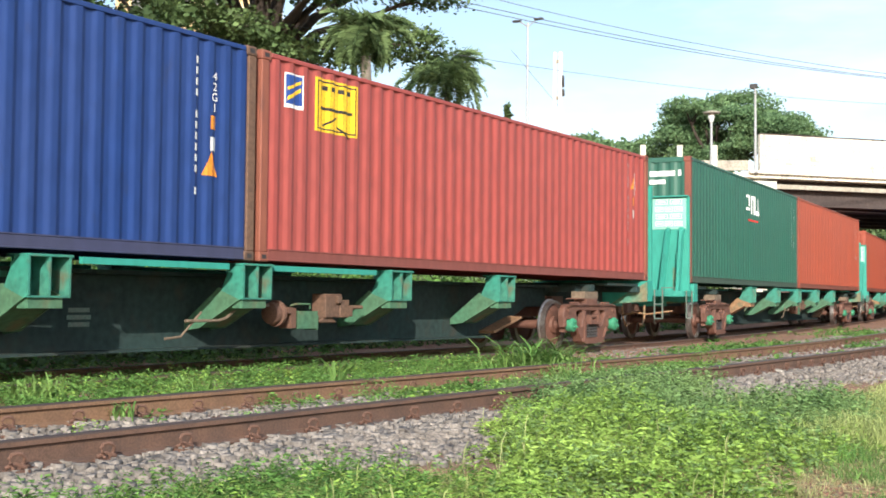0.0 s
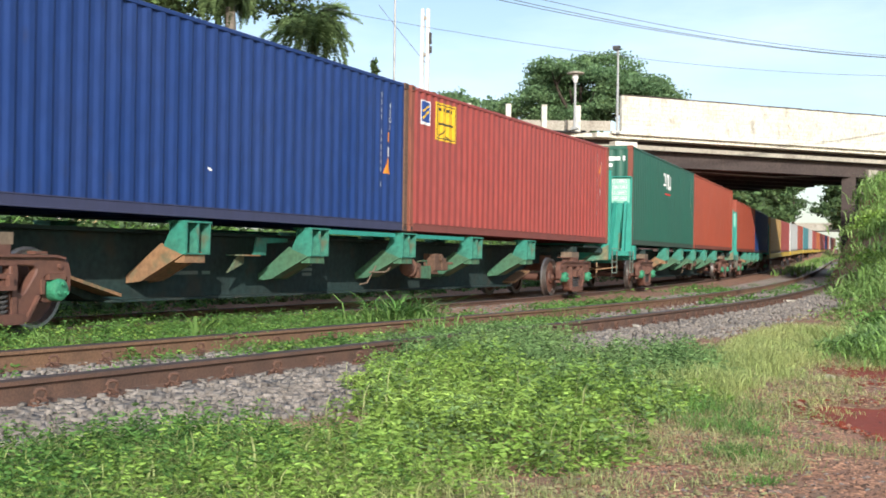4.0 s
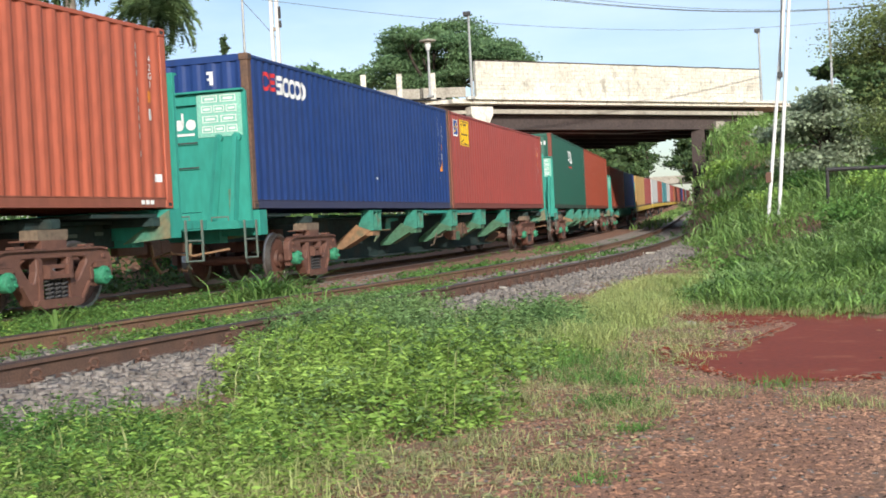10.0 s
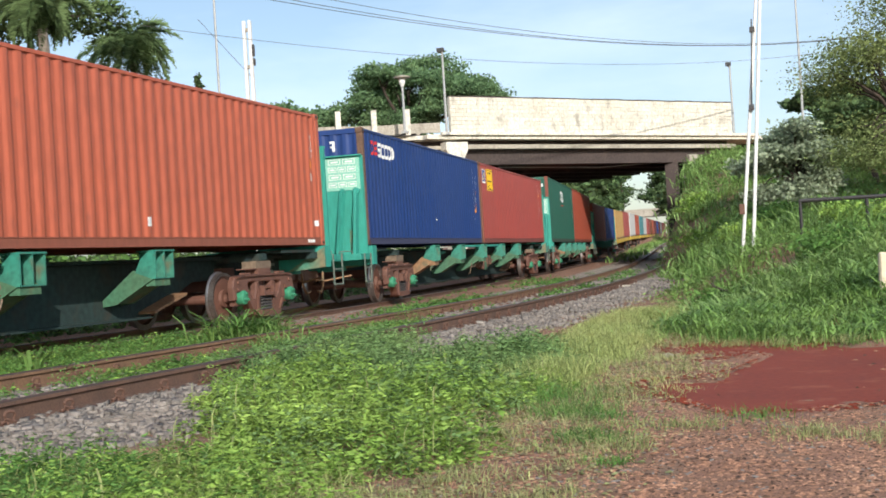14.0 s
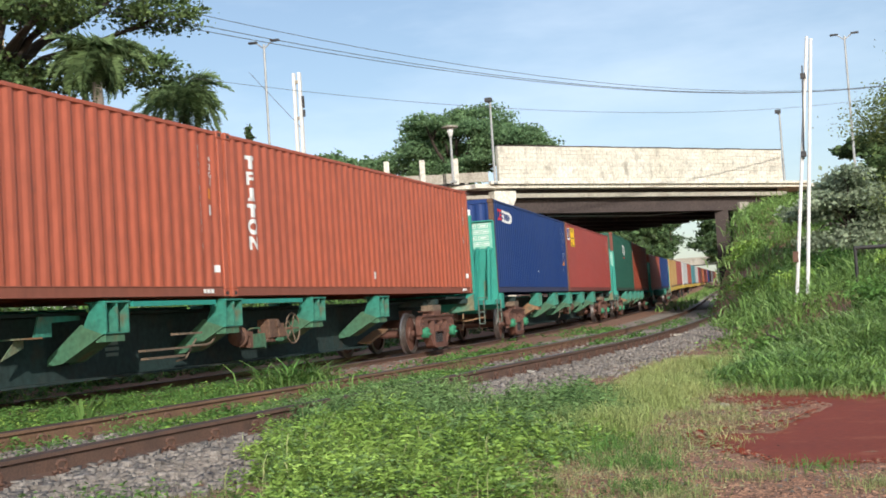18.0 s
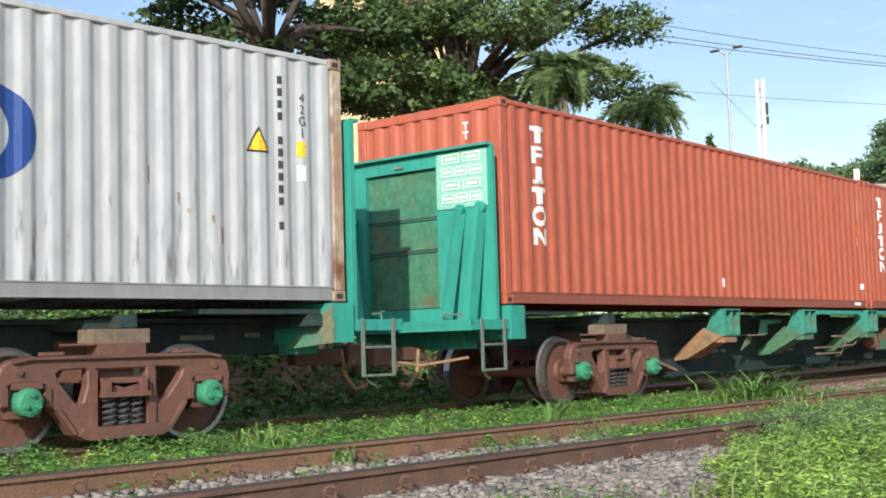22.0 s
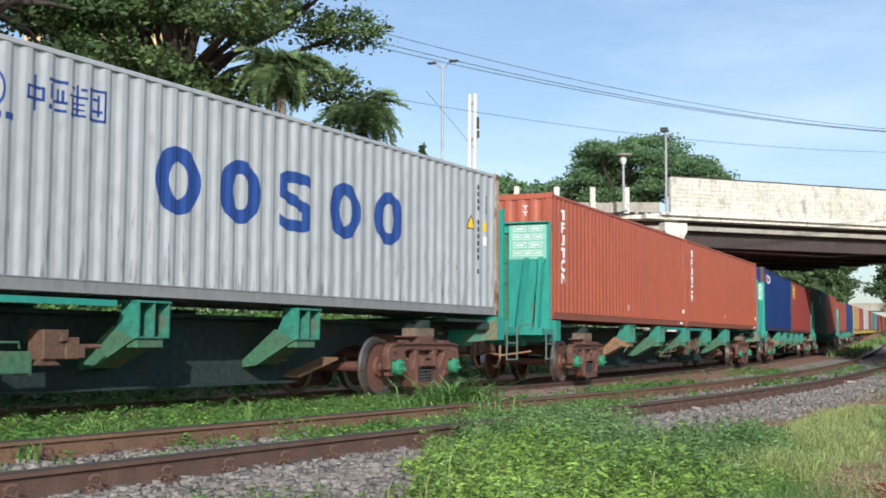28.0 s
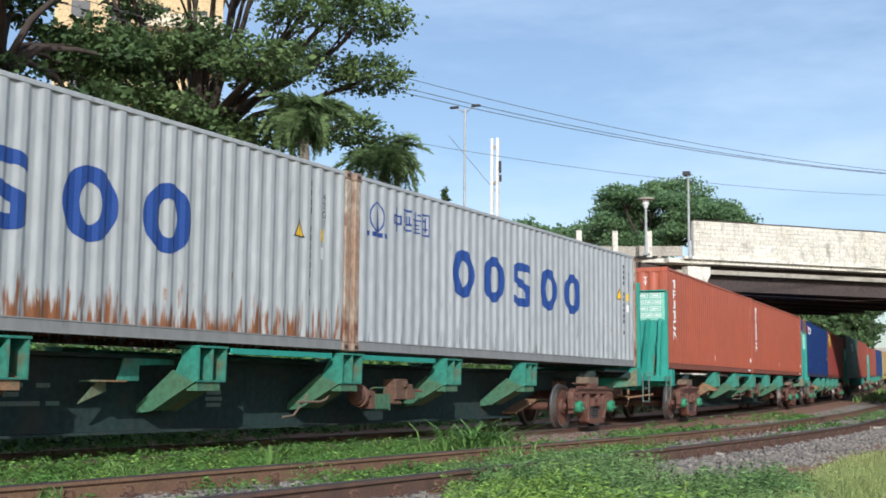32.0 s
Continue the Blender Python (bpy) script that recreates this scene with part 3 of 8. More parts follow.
# ---- plan: the line of the railway ----
LINE_AT = (-40, -20, 0, 15, 30, 45, 60, 80, 95, 120, 170, 300)
LINE_TURN = (-13.77, -9.96, -6.15, -3.31, -0.98, 1.43, 2.84, 2.9, 2.6, 2.5, 2.4, 2.2)
STEPS = np.arange(-90, 520.5, 0.5)
_turn = np.radians(np.interp(STEPS, LINE_AT, LINE_TURN))
_mid = (_turn[1:] + _turn[:-1]) / 2
LINE_X = np.r_[0, np.cumsum(-np.sin(_mid) * 0.5)]
LINE_Y = np.r_[0, np.cumsum(np.cos(_mid) * 0.5)]
_zero = int(np.argmin(abs(STEPS)))
LINE_X, LINE_Y = LINE_X - LINE_X[_zero] - 10.826, LINE_Y - LINE_Y[_zero]


def rise(y):
    """The ground and the line climb gently ahead."""
    return np.interp(y, (25, 40, 55, 75, 90, 105, 135, 165, 400), (0, 0.05, 0.13, 0.22, 0.36, 0.58, 1.15, 1.55, 4.6))


def line(s, side=0.0):
    """Place on the train's line, side metres to its right, and its turn."""
    h = np.interp(s, STEPS, _turn)
    return np.interp(s, STEPS, LINE_X) + np.cos(h) * side, np.interp(s, STEPS, LINE_Y) + np.sin(h) * side, h


RAIL_TOP = -0.05


def near_side(s):
    """How far the second track lies to the right of the train's."""
    return 4.55 + 0.7 * float(smooth01(2, 28, s))


def height(x, y):
    """The ground."""
    x, y = np.asarray(x, float), np.asarray(y, float)
    edge = -0.9 - 2.3 * smooth01(15, 60, y) + 0.35 * np.sin(y * 0.45 + 1) * smooth01(14, 22, y) + 0.2 * np.sin(y * 1.3)
    bank = 0.95 * smooth01(10.5, 24, y) * smooth01(edge, edge + 2.6, x)
    high = 4.7 * smooth01(36, 70, y) * smooth01(edge - 0.3, edge + 1.2, x) * (1 - smooth01(95, 130, y))
    left = 1.45 * smooth01(-12.7, -15.6, x)
    bumps = 0.02 * np.sin(x * 2.1 + 1.3 * np.sin(y * 0.9)) * np.cos(y * 1.7)
    return -0.155 + rise(y) + bank + high + left + bumps * smooth01(-4, -3, x)


# ---- ground ----
def in_mud(x, y):
    """Positive inside the wet red mud."""
    n = np.array([noise.noise((a * 1.6, b * 1.6, 4.0)) * 0.35 + noise.noise((a * 5, b * 5, 2.0)) * 0.12 for a, b in zip(np.ravel(x), np.ravel(y))]).reshape(np.shape(x))
    big = 1 - ((x - 1.25) / 1.5) ** 2 - ((y - 9.0) / 2.35) ** 2
    arm = 1 - ((x - 0.1) / 0.75) ** 2 - ((y - 8.0 + 1.2 * (x + 0.3)) / 0.85) ** 2
    tail = 1 - ((x - 0.35) / 1.05) ** 2 - ((y - 11.9) / 1.2) ** 2
    spit = 1 - ((x + 0.35) / 0.55) ** 2 - ((y - 9.75 - 1.2 * x) / 0.55) ** 2
    shore = 1 - ((x - 0.75) / 0.95) ** 2 - ((y - 6.45) / 0.5) ** 2
    return np.maximum(np.maximum(big, tail), arm) + n * 0.8 - 1.6 * np.clip(spit, 0, 1) - 1.5 * np.clip(shore, 0, 1) - 0.05


def unevenness(x, y):
    """Small lumps of the yard, and the hollow that holds the mud."""
    q = np.zeros(len(x))
    k = (x > -5) & (x < 4) & (y > 0) & (y < 16)
    q[k] = 0.012 * np.array([noise.noise((a * 3.0, b * 3.0, 0)) for a, b in zip(x[k], y[k])])
    k = (x > -2) & (x < 4) & (y > 5) & (y < 13.8)
    m = in_mud(x[k], y[k])
    q[k] -= 0.06 * smooth01(-0.12, 0.25, m) - 0.015 * smooth01(-0.5, -0.1, m)
    return q


def ground():
    ys = np.r_[np.arange(-60, 0, 4.0), np.arange(0, 16, 0.12), np.arange(16, 40, 0.4), np.arange(40, 130, 1.5), np.arange(130, 300, 10), [350, 450, 600, 1000, 2500]]
    xs = np.r_[[-2500, -900, -300, -150, -80], np.arange(-60, -14, 2.0), np.arange(-14, -5, 0.5), np.arange(-5, 4, 0.12), np.arange(4, 14, 0.7), np.arange(14, 40, 3.0), [60, 120, 300, 900, 2500]]
    X, Y = np.meshgrid(xs, ys)
    Z = height(X, Y)
    Z = Z + unevenness(X.ravel(), Y.ravel()).reshape(X.shape)
    n, m = X.shape
    i = np.arange(n * m).reshape(n, m)
    f = np.stack([i[:-1, :-1], i[:-1, 1:], i[1:, 1:], i[1:, :-1]], -1).reshape(-1, 4)
    ob = new("ground", array_mesh("ground", np.stack([X, Y, Z], -1).reshape(-1, 3), f, "soil", smooth=True))
    return tagged(ob, "red-brown earth ground with sparse gravel", "ground", kind="structure")


ground()


def strip(name, s0, s1, lo, hi, z_lo, z_hi, material, label, category, ds=1.0, ragged=0.0):
    """A bed laid along the line between two sides of it."""
    ss = np.arange(s0, s1 + 0.01, ds)
    vs = []
    for s in ss:
        a = lo(s) if callable(lo) else lo
        b = hi(s) if callable(hi) else hi
        jl, jr = (ragged * noise.noise((s * 0.8, 3.1, 0)), ragged * noise.noise((s * 0.8, 9.7, 0)))
        for side, dz in ((a - 0.45 + jl, z_lo), (a + jl, z_hi[0]), (b + jr, z_hi[1]), (b + 0.5 + jr, z_lo)):
            x, y, _ = line(s, side)
            vs.append((x, y, float(rise(y)) + dz))
    n = len(ss)
    i = np.arange(n * 4).reshape(n, 4)
    f = np.stack([i[:-1, :-1], i[:-1, 1:], i[1:, 1:], i[1:, :-1]], -1).reshape(-1, 4)
    return tagged(new(name, array_mesh(name, vs, f, material)), label, category, kind="structure")


strip("ballast_bed", -30, 300, lambda s: -1.7, lambda s: near_side(s) + 1.45, -0.32, (-0.205, -0.105), "ballast_bed", "grey-brown crushed stone track bed", "ballast", ds=0.5, ragged=0.3)

RAIL = ((-0.075, 0), (0.075, 0), (0.075, 0.012), (0.012, 0.03), (0.012, 0.115), (0.036, 0.125), (0.036, 0.15), (0.03, 0.16), (-0.03, 0.16), (-0.036, 0.15), (-0.036, 0.125), (-0.012, 0.115), (-0.012, 0.03), (-0.075, 0.012))


def rail_mesh(side, s0, s1, top):
    bm = bmesh.new()
    rings = []
    s = s0
    while s <= s1:
        sd = side(s)
        ring = []
        for dy, dz in RAIL:
            x, y, _ = line(s, sd + dy)
            ring.append(bm.verts.new((x, y, float(rise(y)) + top - 0.16 + dz)))
        rings.append(ring)
        s += 1.0 if s < 60 else 4.0
    k = len(RAIL)
    for a, b in zip(rings, rings[1:]):
        for i in range(k):
            f = bm.faces.new((a[i], a[(i + 1) % k], b[(i + 1) % k], b[i]))
            f.material_index = 1 if i in (6, 7, 8, 9) else 0
    bm.faces.new(rings[0])
    bm.faces.new(rings[-1])
    return bm


def track(label, centre, top, clips):
    t = empty("railway_track")
    tagged(t, label, "railway track", "railway tracks")
    for sign in (1, -1):
        r = part("rail", rail_mesh(lambda s: centre(s) + sign * 0.835, -30, 300, top), "rail_side" if sign > 0 else "rail_tan", t)
        r.data.materials.append(M["rail_head"])
    # elastic clips on base plates along both rails
    bm = boxes(((0, 0, 0.010), (0.12, 0.30, 0.02)))
    for sd in (-1, 1):
        tube(bm, [(0.045 * math.cos(a), sd * (0.115 + 0.012 * math.sin(2 * a)), 0.062 + 0.045 * math.sin(a)) for a in np.linspace(-1.2, 4.4, 11)], [0.011] * 11, 6)
        tube(bm, [(-0.05, sd * 0.08, 0.03), (0.0, sd * 0.10, 0.05), (0.055, sd * 0.12, 0.03)], [0.012] * 3, 6)
    first = None
    sl = boxes(((0, 0, -0.06), (0.22, 2.6, 0.12)))
    sleeper0 = None
    for i in range(clips):
        s = 1.5 + 0.58 * i
        for sign in (1, -1):
            x, y, h = line(s, centre(s) + sign * 0.835)
            m = pose(float(x), float(y), float(rise(y)) + top - 0.165, 0, 0, 90 + math.degrees(float(h)) + random.uniform(-3, 3))
            first = part("rail_clip", first.data if first else bm, "rust", t, at=m)
        x, y, h = line(s, centre(s))
        m = pose(float(x), float(y), float(rise(y)) + top - 0.17, 0, 0, 90 + math.degrees(float(h)))
        sleeper0 = part("sleeper", sleeper0.data if sleeper0 else sl, "rust", t, at=m)
    return t


track("rusty rails of the empty track on steel clips beside gravel", near_side, 0.055, 55)
track("rusty rails under the train, half buried in weeds", lambda s: 0.0, RAIL_TOP, 40)


# ---- containers ----
PITCH, DEEP = 0.278, 0.029
HALF_L, HALF_W = 6.096, 1.219


def wave(u):
    """Depth of the pressed side wall at u along it."""
    k = ((u + 60 * PITCH) % PITCH) / PITCH
    if k < 0.28:
        return 0.0
    if k < 0.51:
        return (k - 0.28) / 0.23 * DEEP
    if k < 0.77:
        return DEEP
    return (1 - k) / 0.23 * DEEP


def wave_breaks(a, b):
    out = {a, b}
    i = math.floor(a / PITCH) - 1
    while i * PITCH < b:
        for k in (0.0, 0.07, 0.21, 0.28, 0.35, 0.44, 0.51, 0.575, 0.705, 0.77, 0.84, 0.93):
            u = (i + k) * PITCH
            if a < u < b:
                out.add(u)
        i += 1
    return sorted(out)


def pressed(a, b, z0, z1, at):
    """A pressed steel sheet; at(u, depth, z) places its points."""
    bm = bmesh.new()
    cols = [[bm.verts.new(at(u, d, z)) for z in (z0, z1)] for u, d in ((u, wave(u)) for u in wave_breaks(a, b))]
    for p, q in zip(cols, cols[1:]):
        bm.faces.new((p[0], q[0], q[1], p[1]))
    back = [[bm.verts.new(at(u, DEEP + 0.03, z)) for z in (z0, z1)] for u in (a, b)]
    bm.faces.new((back[0][0], back[0][1], back[1][1], back[1][0]))
    return bm


@lru_cache(None)
def container_meshes(h):
    out = {}

    def keep(key, bm):
        me = bpy.data.meshes.new(key)
        bmesh.ops.recalc_face_normals(bm, faces=bm.faces)
        bm.to_mesh(me)
        bm.free()
        me.materials.append(M["white"])
        if key in ("side_wall", "end_wall"):
            me.polygons.foreach_set("use_smooth", np.ones(len(me.polygons), bool))
        out[key] = me
    w, l = HALF_W, HALF_L
    keep("side_wall", pressed(-l + 0.13, l - 0.13, 0.15, h - 0.075, lambda u, d, z: (u, -w + 0.012 + d, z)))
    keep("end_wall", pressed(-w + 0.11, w - 0.11, 0.16, h - 0.1, lambda u, d, z: (-l + 0.02 + d, u, z)))
    keep("roof", boxes(((0, 0, h - 0.035), (2 * l - 0.2, 2 * w - 0.14, 0.03)), *[((x, 0, h - 0.018), (0.09, 2 * w - 0.3, 0.016)) for x in np.arange(-5.6, 5.7, 0.4)]))
    keep("floor", boxes(((0, 0, 0.1), (2 * l - 0.3, 2 * w - 0.2, 0.06))))
    keep("cross_member", boxes(((0, 0, 0.045), (0.08, 2 * w - 0.3, 0.05))))
    keep("top_rail", bevelled(boxes(((0, -w + 0.035, h - 0.045), (2 * l - 0.36, 0.06, 0.06))), 0.008))
    bm = prism(bmesh.new(), [(-w + 0.1, 0.018), (-w + 0.003, 0.018), (-w + 0.003, 0.03), (-w + 0.012, 0.034), (-w + 0.012, 0.142), (-w + 0.004, 0.148), (-w + 0.004, 0.162), (-w + 0.095, 0.162)], 0, -l + 0.17, l - 0.17)
    keep("bottom_rail", bm)
    keep("corner_post", bevelled(boxes(((-l + 0.07, -w + 0.07, h / 2), (0.14, 0.14, h - 0.236))), 0.012))
    c = bmesh.new()
    box(c, (0, 0, 0), (0.178, 0.162, 0.118))
    bevelled(c, 0.012)
    keep("corner_casting", c)
    keep("end_header", boxes(((-l + 0.07, 0, h - 0.06), (0.12, 2 * w - 0.33, 0.11))))
    keep("end_sill", boxes(((-l + 0.07, 0, 0.08), (0.12, 2 * w - 0.33, 0.14))))
    bm = boxes(((l - 0.05, 0.58, h / 2), (0.05, 1.12, h - 0.28)))
    for z in (0.5, 0.95, 1.45, 1.95):
        box(bm, (l - 0.022, 0.58, z), (0.02, 1.0, 0.16))
    keep("door", bm)
    bm = bmesh.new()
    rod(bm, (l + 0.002, 0.35, 0.15), (l + 0.002, 0.35, h - 0.12), 0.017)
    rod(bm, (l + 0.002, 0.85, 0.15), (l + 0.002, 0.85, h - 0.12), 0.017)
    keep("lock_rod", bm)
    # Black plate on the casting's face, painted as the shade inside its hole.
    keep("casting_hole", boxes(((0, -0.0815, 0), (0.08, 0.004, 0.05))))
    return out


TURN = pose(0, 0, 0, 0, 0, 180)


def container(h, colour, label, rear="rear", posts=None, rails=None):
    """A forty-foot box; its base is at the origin, its length along x."""
    g = container_meshes(h)
    c = empty("shipping_container")
    tagged(c, label, "container", "containers on the train")

    def put(key, m=None, col=colour):
        return recolour(part(key, g[key], None, c, at=m), col)
    put("side_wall"), put("side_wall", TURN)
    put("end_wall"), put("roof"), put("floor")
    for x in np.arange(-5.4, 5.5, 0.9):
        put("cross_member", pose(float(x), 0, 0))
    for t in (None, TURN):
        put("top_rail", t, rails or colour), put("bottom_rail", t, (rails or colour) + "_darkened"), put("end_header", t), put("end_sill", t)
        put("corner_post", t, posts or colour)
        put("corner_post", Matrix.Scale(-1, 4, (0, 1, 0)) @ (t or Matrix()), posts or colour)
    door = put("door")
    recolour(part("lock_rod", g["lock_rod"], None, door), colour)
    door = put("door", Matrix.Scale(-1, 4, (0, 1, 0)))
    recolour(part("lock_rod", g["lock_rod"], None, door), colour)
    for x in (-1, 1):
        for y in (-1, 1):
            for z in (0.062, h - 0.058):
                k = put("corner_casting", pose(x * (HALF_L - 0.085), y * (HALF_W - 0.079), z), posts or colour)
                if y < 0:
                    recolour(part("casting_hole", g["casting_hole"], None, k), "black")
    return c


def decal(c, name, material, shapes, label="", end=False, off=0.004):
    """Paint that follows the pressed wall. shapes: (u0, u1, spans), spans(u) gives (low, high) pairs; u runs towards the front of the train."""
    bm = bmesh.new()
    for u0, u1, spans, *more in shapes:
        cuts = sorted(set(wave_breaks(u0, u1)) | set(more[0] if more else ()))
        us = []
        for a, b in zip(cuts, cuts[1:]):
            k = max(1, int((b - a) / 0.022))
            us += [a + (b - a) * i / k for i in range(k)]
        us.append(u1)
        for a, b in zip(us, us[1:]):
            e = (b - a) * 1e-3
            sa, sb = spans(a + e), spans(b - e)
            if len(sa) != len(sb):
                sa = sb = spans((a + b) / 2)
            for (l0, h0), (l1, h1) in zip(sa, sb):
                if end:
                    pts = [(-HALF_L + 0.02 + wave(u) - off, u, z) for u, z in ((a, l0), (b, l1), (b, h1), (a, h0))]
                else:
                    pts = [(u, -HALF_W + 0.012 + wave(u) - off, z) for u, z in ((a, l0), (b, l1), (b, h1), (a, h0))]
                bm.faces.new([bm.verts.new(p) for p in pts])
    return part(name, bm, material, c, label)


def bar(u0, u1, z0, z1):
    return (u0, u1, lambda u: [(z0, z1)])


def ring(uc, zc, a, b, t, cut=None, tz=None):
    """An oval ring, t thick at its sides and tz above; cut leaves a gap of that half height on its front side."""
    tz = tz or t

    def spans(u):
        k = 1 - ((u - uc) / a) ** 2
        if k <= 0:
            return [(zc, zc)]
        ho = b * math.sqrt(k)
        ki = 1 - ((u - uc) / (a - t)) ** 2
        if ki <= 0:
            if cut and u > uc:
                return [(zc - ho, zc - cut), (zc + cut, zc + ho)] if ho > cut else [(zc, zc)] * 2
            return [(zc - ho, zc + ho)]
        hi = (b - tz) * math.sqrt(ki)
        return [(zc - ho, zc - hi), (zc + hi, zc + ho)]
    return (uc - a, uc + a, spans, (uc - a + 0.004, uc - a + 0.02, uc - (a - t), uc - (a - t) + 0.006, uc - (a - t) + 0.02, uc, uc + (a - t) - 0.02, uc + (a - t) - 0.006, uc + (a - t), uc + a - 0.02, uc + a - 0.004))


def triangle(uc, z0, w, h):
    return (uc - w / 2, uc + w / 2, lambda u: [(z0, z0 + max(0.004, h * (1 - abs(u - uc) / (w / 2))))])


def code_column(c, u, z_top, n, material, w=0.05, pitch=0.125, gap=(), split=True):
    """A column of small marks that cannot be read."""
    shapes = []
    if split:
        for i in range(n):
            if i not in gap:
                z = z_top - i * pitch
                decal(c, "code_mark", material, [bar(u, u + w, z - pitch * 0.66, z)])
        return
    for i in range(n):
        if i in gap:
            continue
        z = z_top - i * pitch
        shapes.append(bar(u, u + w, z - pitch * 0.62, z))
    return decal(c, "code_marks", material, shapes, "column of small stencilled marks")


def text_column(c, word, u, z_top, size, material):
    """Upright letters, one below the other."""
    for i, ch in enumerate(word):
        cu = bpy.data.curves.new("letter", "FONT")
        cu.body, cu.size, cu.align_x = ch, size * 1.35, "CENTER"
        tmp = bpy.data.objects.new("letter", cu)
        me = bpy.data.meshes.new_from_object(tmp)
        bpy.data.objects.remove(tmp)
        me.materials.clear()
        me.materials.append(M[material])
        part("letter", me, None, c, at=pose(u, -HALF_W - 0.003, z_top - i * size * 1.22 - size, 90, 0, 0))


def std_marks(c, mat, u=5.07, h=2.591, split=True):
    """Stencils and labels near the front end of a side."""
    code_column(c, u, h - 0.28, 13, mat, gap=(4, 11), split=split)
    text_column(c, "42G1", u + 0.30, h - 0.42, 0.1, mat)
    decal(c, "label", "yellow" if mat == "black" else "orange", [bar(u + 0.25, u + 0.35, 1.50, 1.66)], "small yellow-orange label")
    decal(c, "label", "white", [bar(u + 0.25, u + 0.35, 1.25, 1.41)], "small white label")


def vessel_box(colour, label, posts, rust_marks, mark_u):
    c = container(2.591, colour, label, posts=posts)
    a, b, t = 0.41, 0.41, 0.245
    # large oval shapes of the shipping line's mark
    xs = (-2.64, -1.45, -0.24, 0.99, 2.23)
    sh = [ring(xs[0], 1.42, a, b, t, None, 0.18), ring(xs[1], 1.42, a, b, t, None, 0.18), ring(xs[3], 1.42, a, b, t, None, 0.18), ring(xs[4], 1.42, a, b, t, None, 0.18)]
    for one in sh:
        decal(c, "blue_emblem", "logo_blue", [one], "large blue painted oval shape")
    u = xs[2]
    def top(k):
        return 1.83 - 0.07 * ((k - u) / 0.36) ** 4

    def low(k):
        return 1.01 + 0.07 * ((k - u) / 0.36) ** 4

    def mid(k):
        return 1.42 - 0.11 * (k - u) / 0.36
    decal(c, "blue_emblem", "logo_blue", [(u - 0.36, u - 0.17, lambda k: [(mid(k) - 0.08, top(k)), (low(k), low(k) + 0.15)]),
                                          (u - 0.17, u + 0.17, lambda k: [(top(k) - 0.16, top(k)), (mid(k) - 0.085, mid(k) + 0.085), (low(k), low(k) + 0.16)]),
                                          (u + 0.17, u + 0.36, lambda k: [(top(k) - 0.15, top(k)), (low(k), mid(k) + 0.08)])], "large blue curved shape")
    decal(c, "emblem", "logo_blue", [ring(-5.45, 2.03, 0.19, 0.23, 0.025), triangle(-5.43, 1.82, 0.1, 0.42)] + [bar(-5.76 + 0.17 * i, -5.64 + 0.17 * i, 1.73, 1.80) for i in range(4)], "small blue round emblem")
    k = 0.03
    blocks = (
        ((0.0, 0.24, 0.24, 0.27), (0.0, 0.24, 0.12, 0.15), (0.0, k, 0.12, 0.27), (0.24 - k, 0.24, 0.12, 0.27), (0.105, 0.14, 0.0, 0.38)),
        ((0.09, 0.25, 0.31, 0.34), (0.08, 0.26, 0.22, 0.25), (0.13, 0.16, 0.10, 0.24), (0.19, 0.22, 0.10, 0.24), (0.0, 0.05, 0.28, 0.33), (0.02, 0.05, 0.06, 0.22), (0.0, 0.26, 0.0, 0.035)),
        ((0.02, 0.24, 0.32, 0.345), (0.05, 0.22, 0.26, 0.28), (0.05, 0.22, 0.20, 0.22), (0.03, 0.06, 0.16, 0.37), (0.12, 0.15, 0.0, 0.34), (0.0, 0.26, 0.12, 0.145), (0.03, 0.10, 0.03, 0.06), (0.18, 0.25, 0.03, 0.06)),
        ((0.0, 0.25, 0.33, 0.36), (0.0, 0.25, 0.0, 0.03), (0.0, k, 0.0, 0.36), (0.25 - k, 0.25, 0.0, 0.36), (0.05, 0.20, 0.23, 0.26), (0.14, 0.17, 0.06, 0.30), (0.06, 0.14, 0.10, 0.13)))
    for i, block in enumerate(blocks):
        decal(c, "emblem", "logo_blue", [bar(-4.98 + 0.29 * i + a, -4.98 + 0.29 * i + b, 2.26 - hi, 2.26 - lo) for a, b, lo, hi in block], "small blue painted block mark")
    std_marks(c, "black", u=mark_u)
    decal(c, "warning_label", "black", [triangle(mark_u - 0.25, 1.50, 0.27, 0.27)], "black border of a warning triangle")
    decal(c, "warning_label", "yellow", [triangle(mark_u - 0.25, 1.52, 0.21, 0.205)], "yellow warning triangle", off=0.007)
    for u, z, d in rust_marks:
        decal(c, "rust_run", "rust_post", [(u, u + 0.028, lambda k, u=u, z=z, d=d: [(z - d * (0.55 + 0.45 * math.sin((k - u) * 90)), z)])], "rust run on the side")
    return c


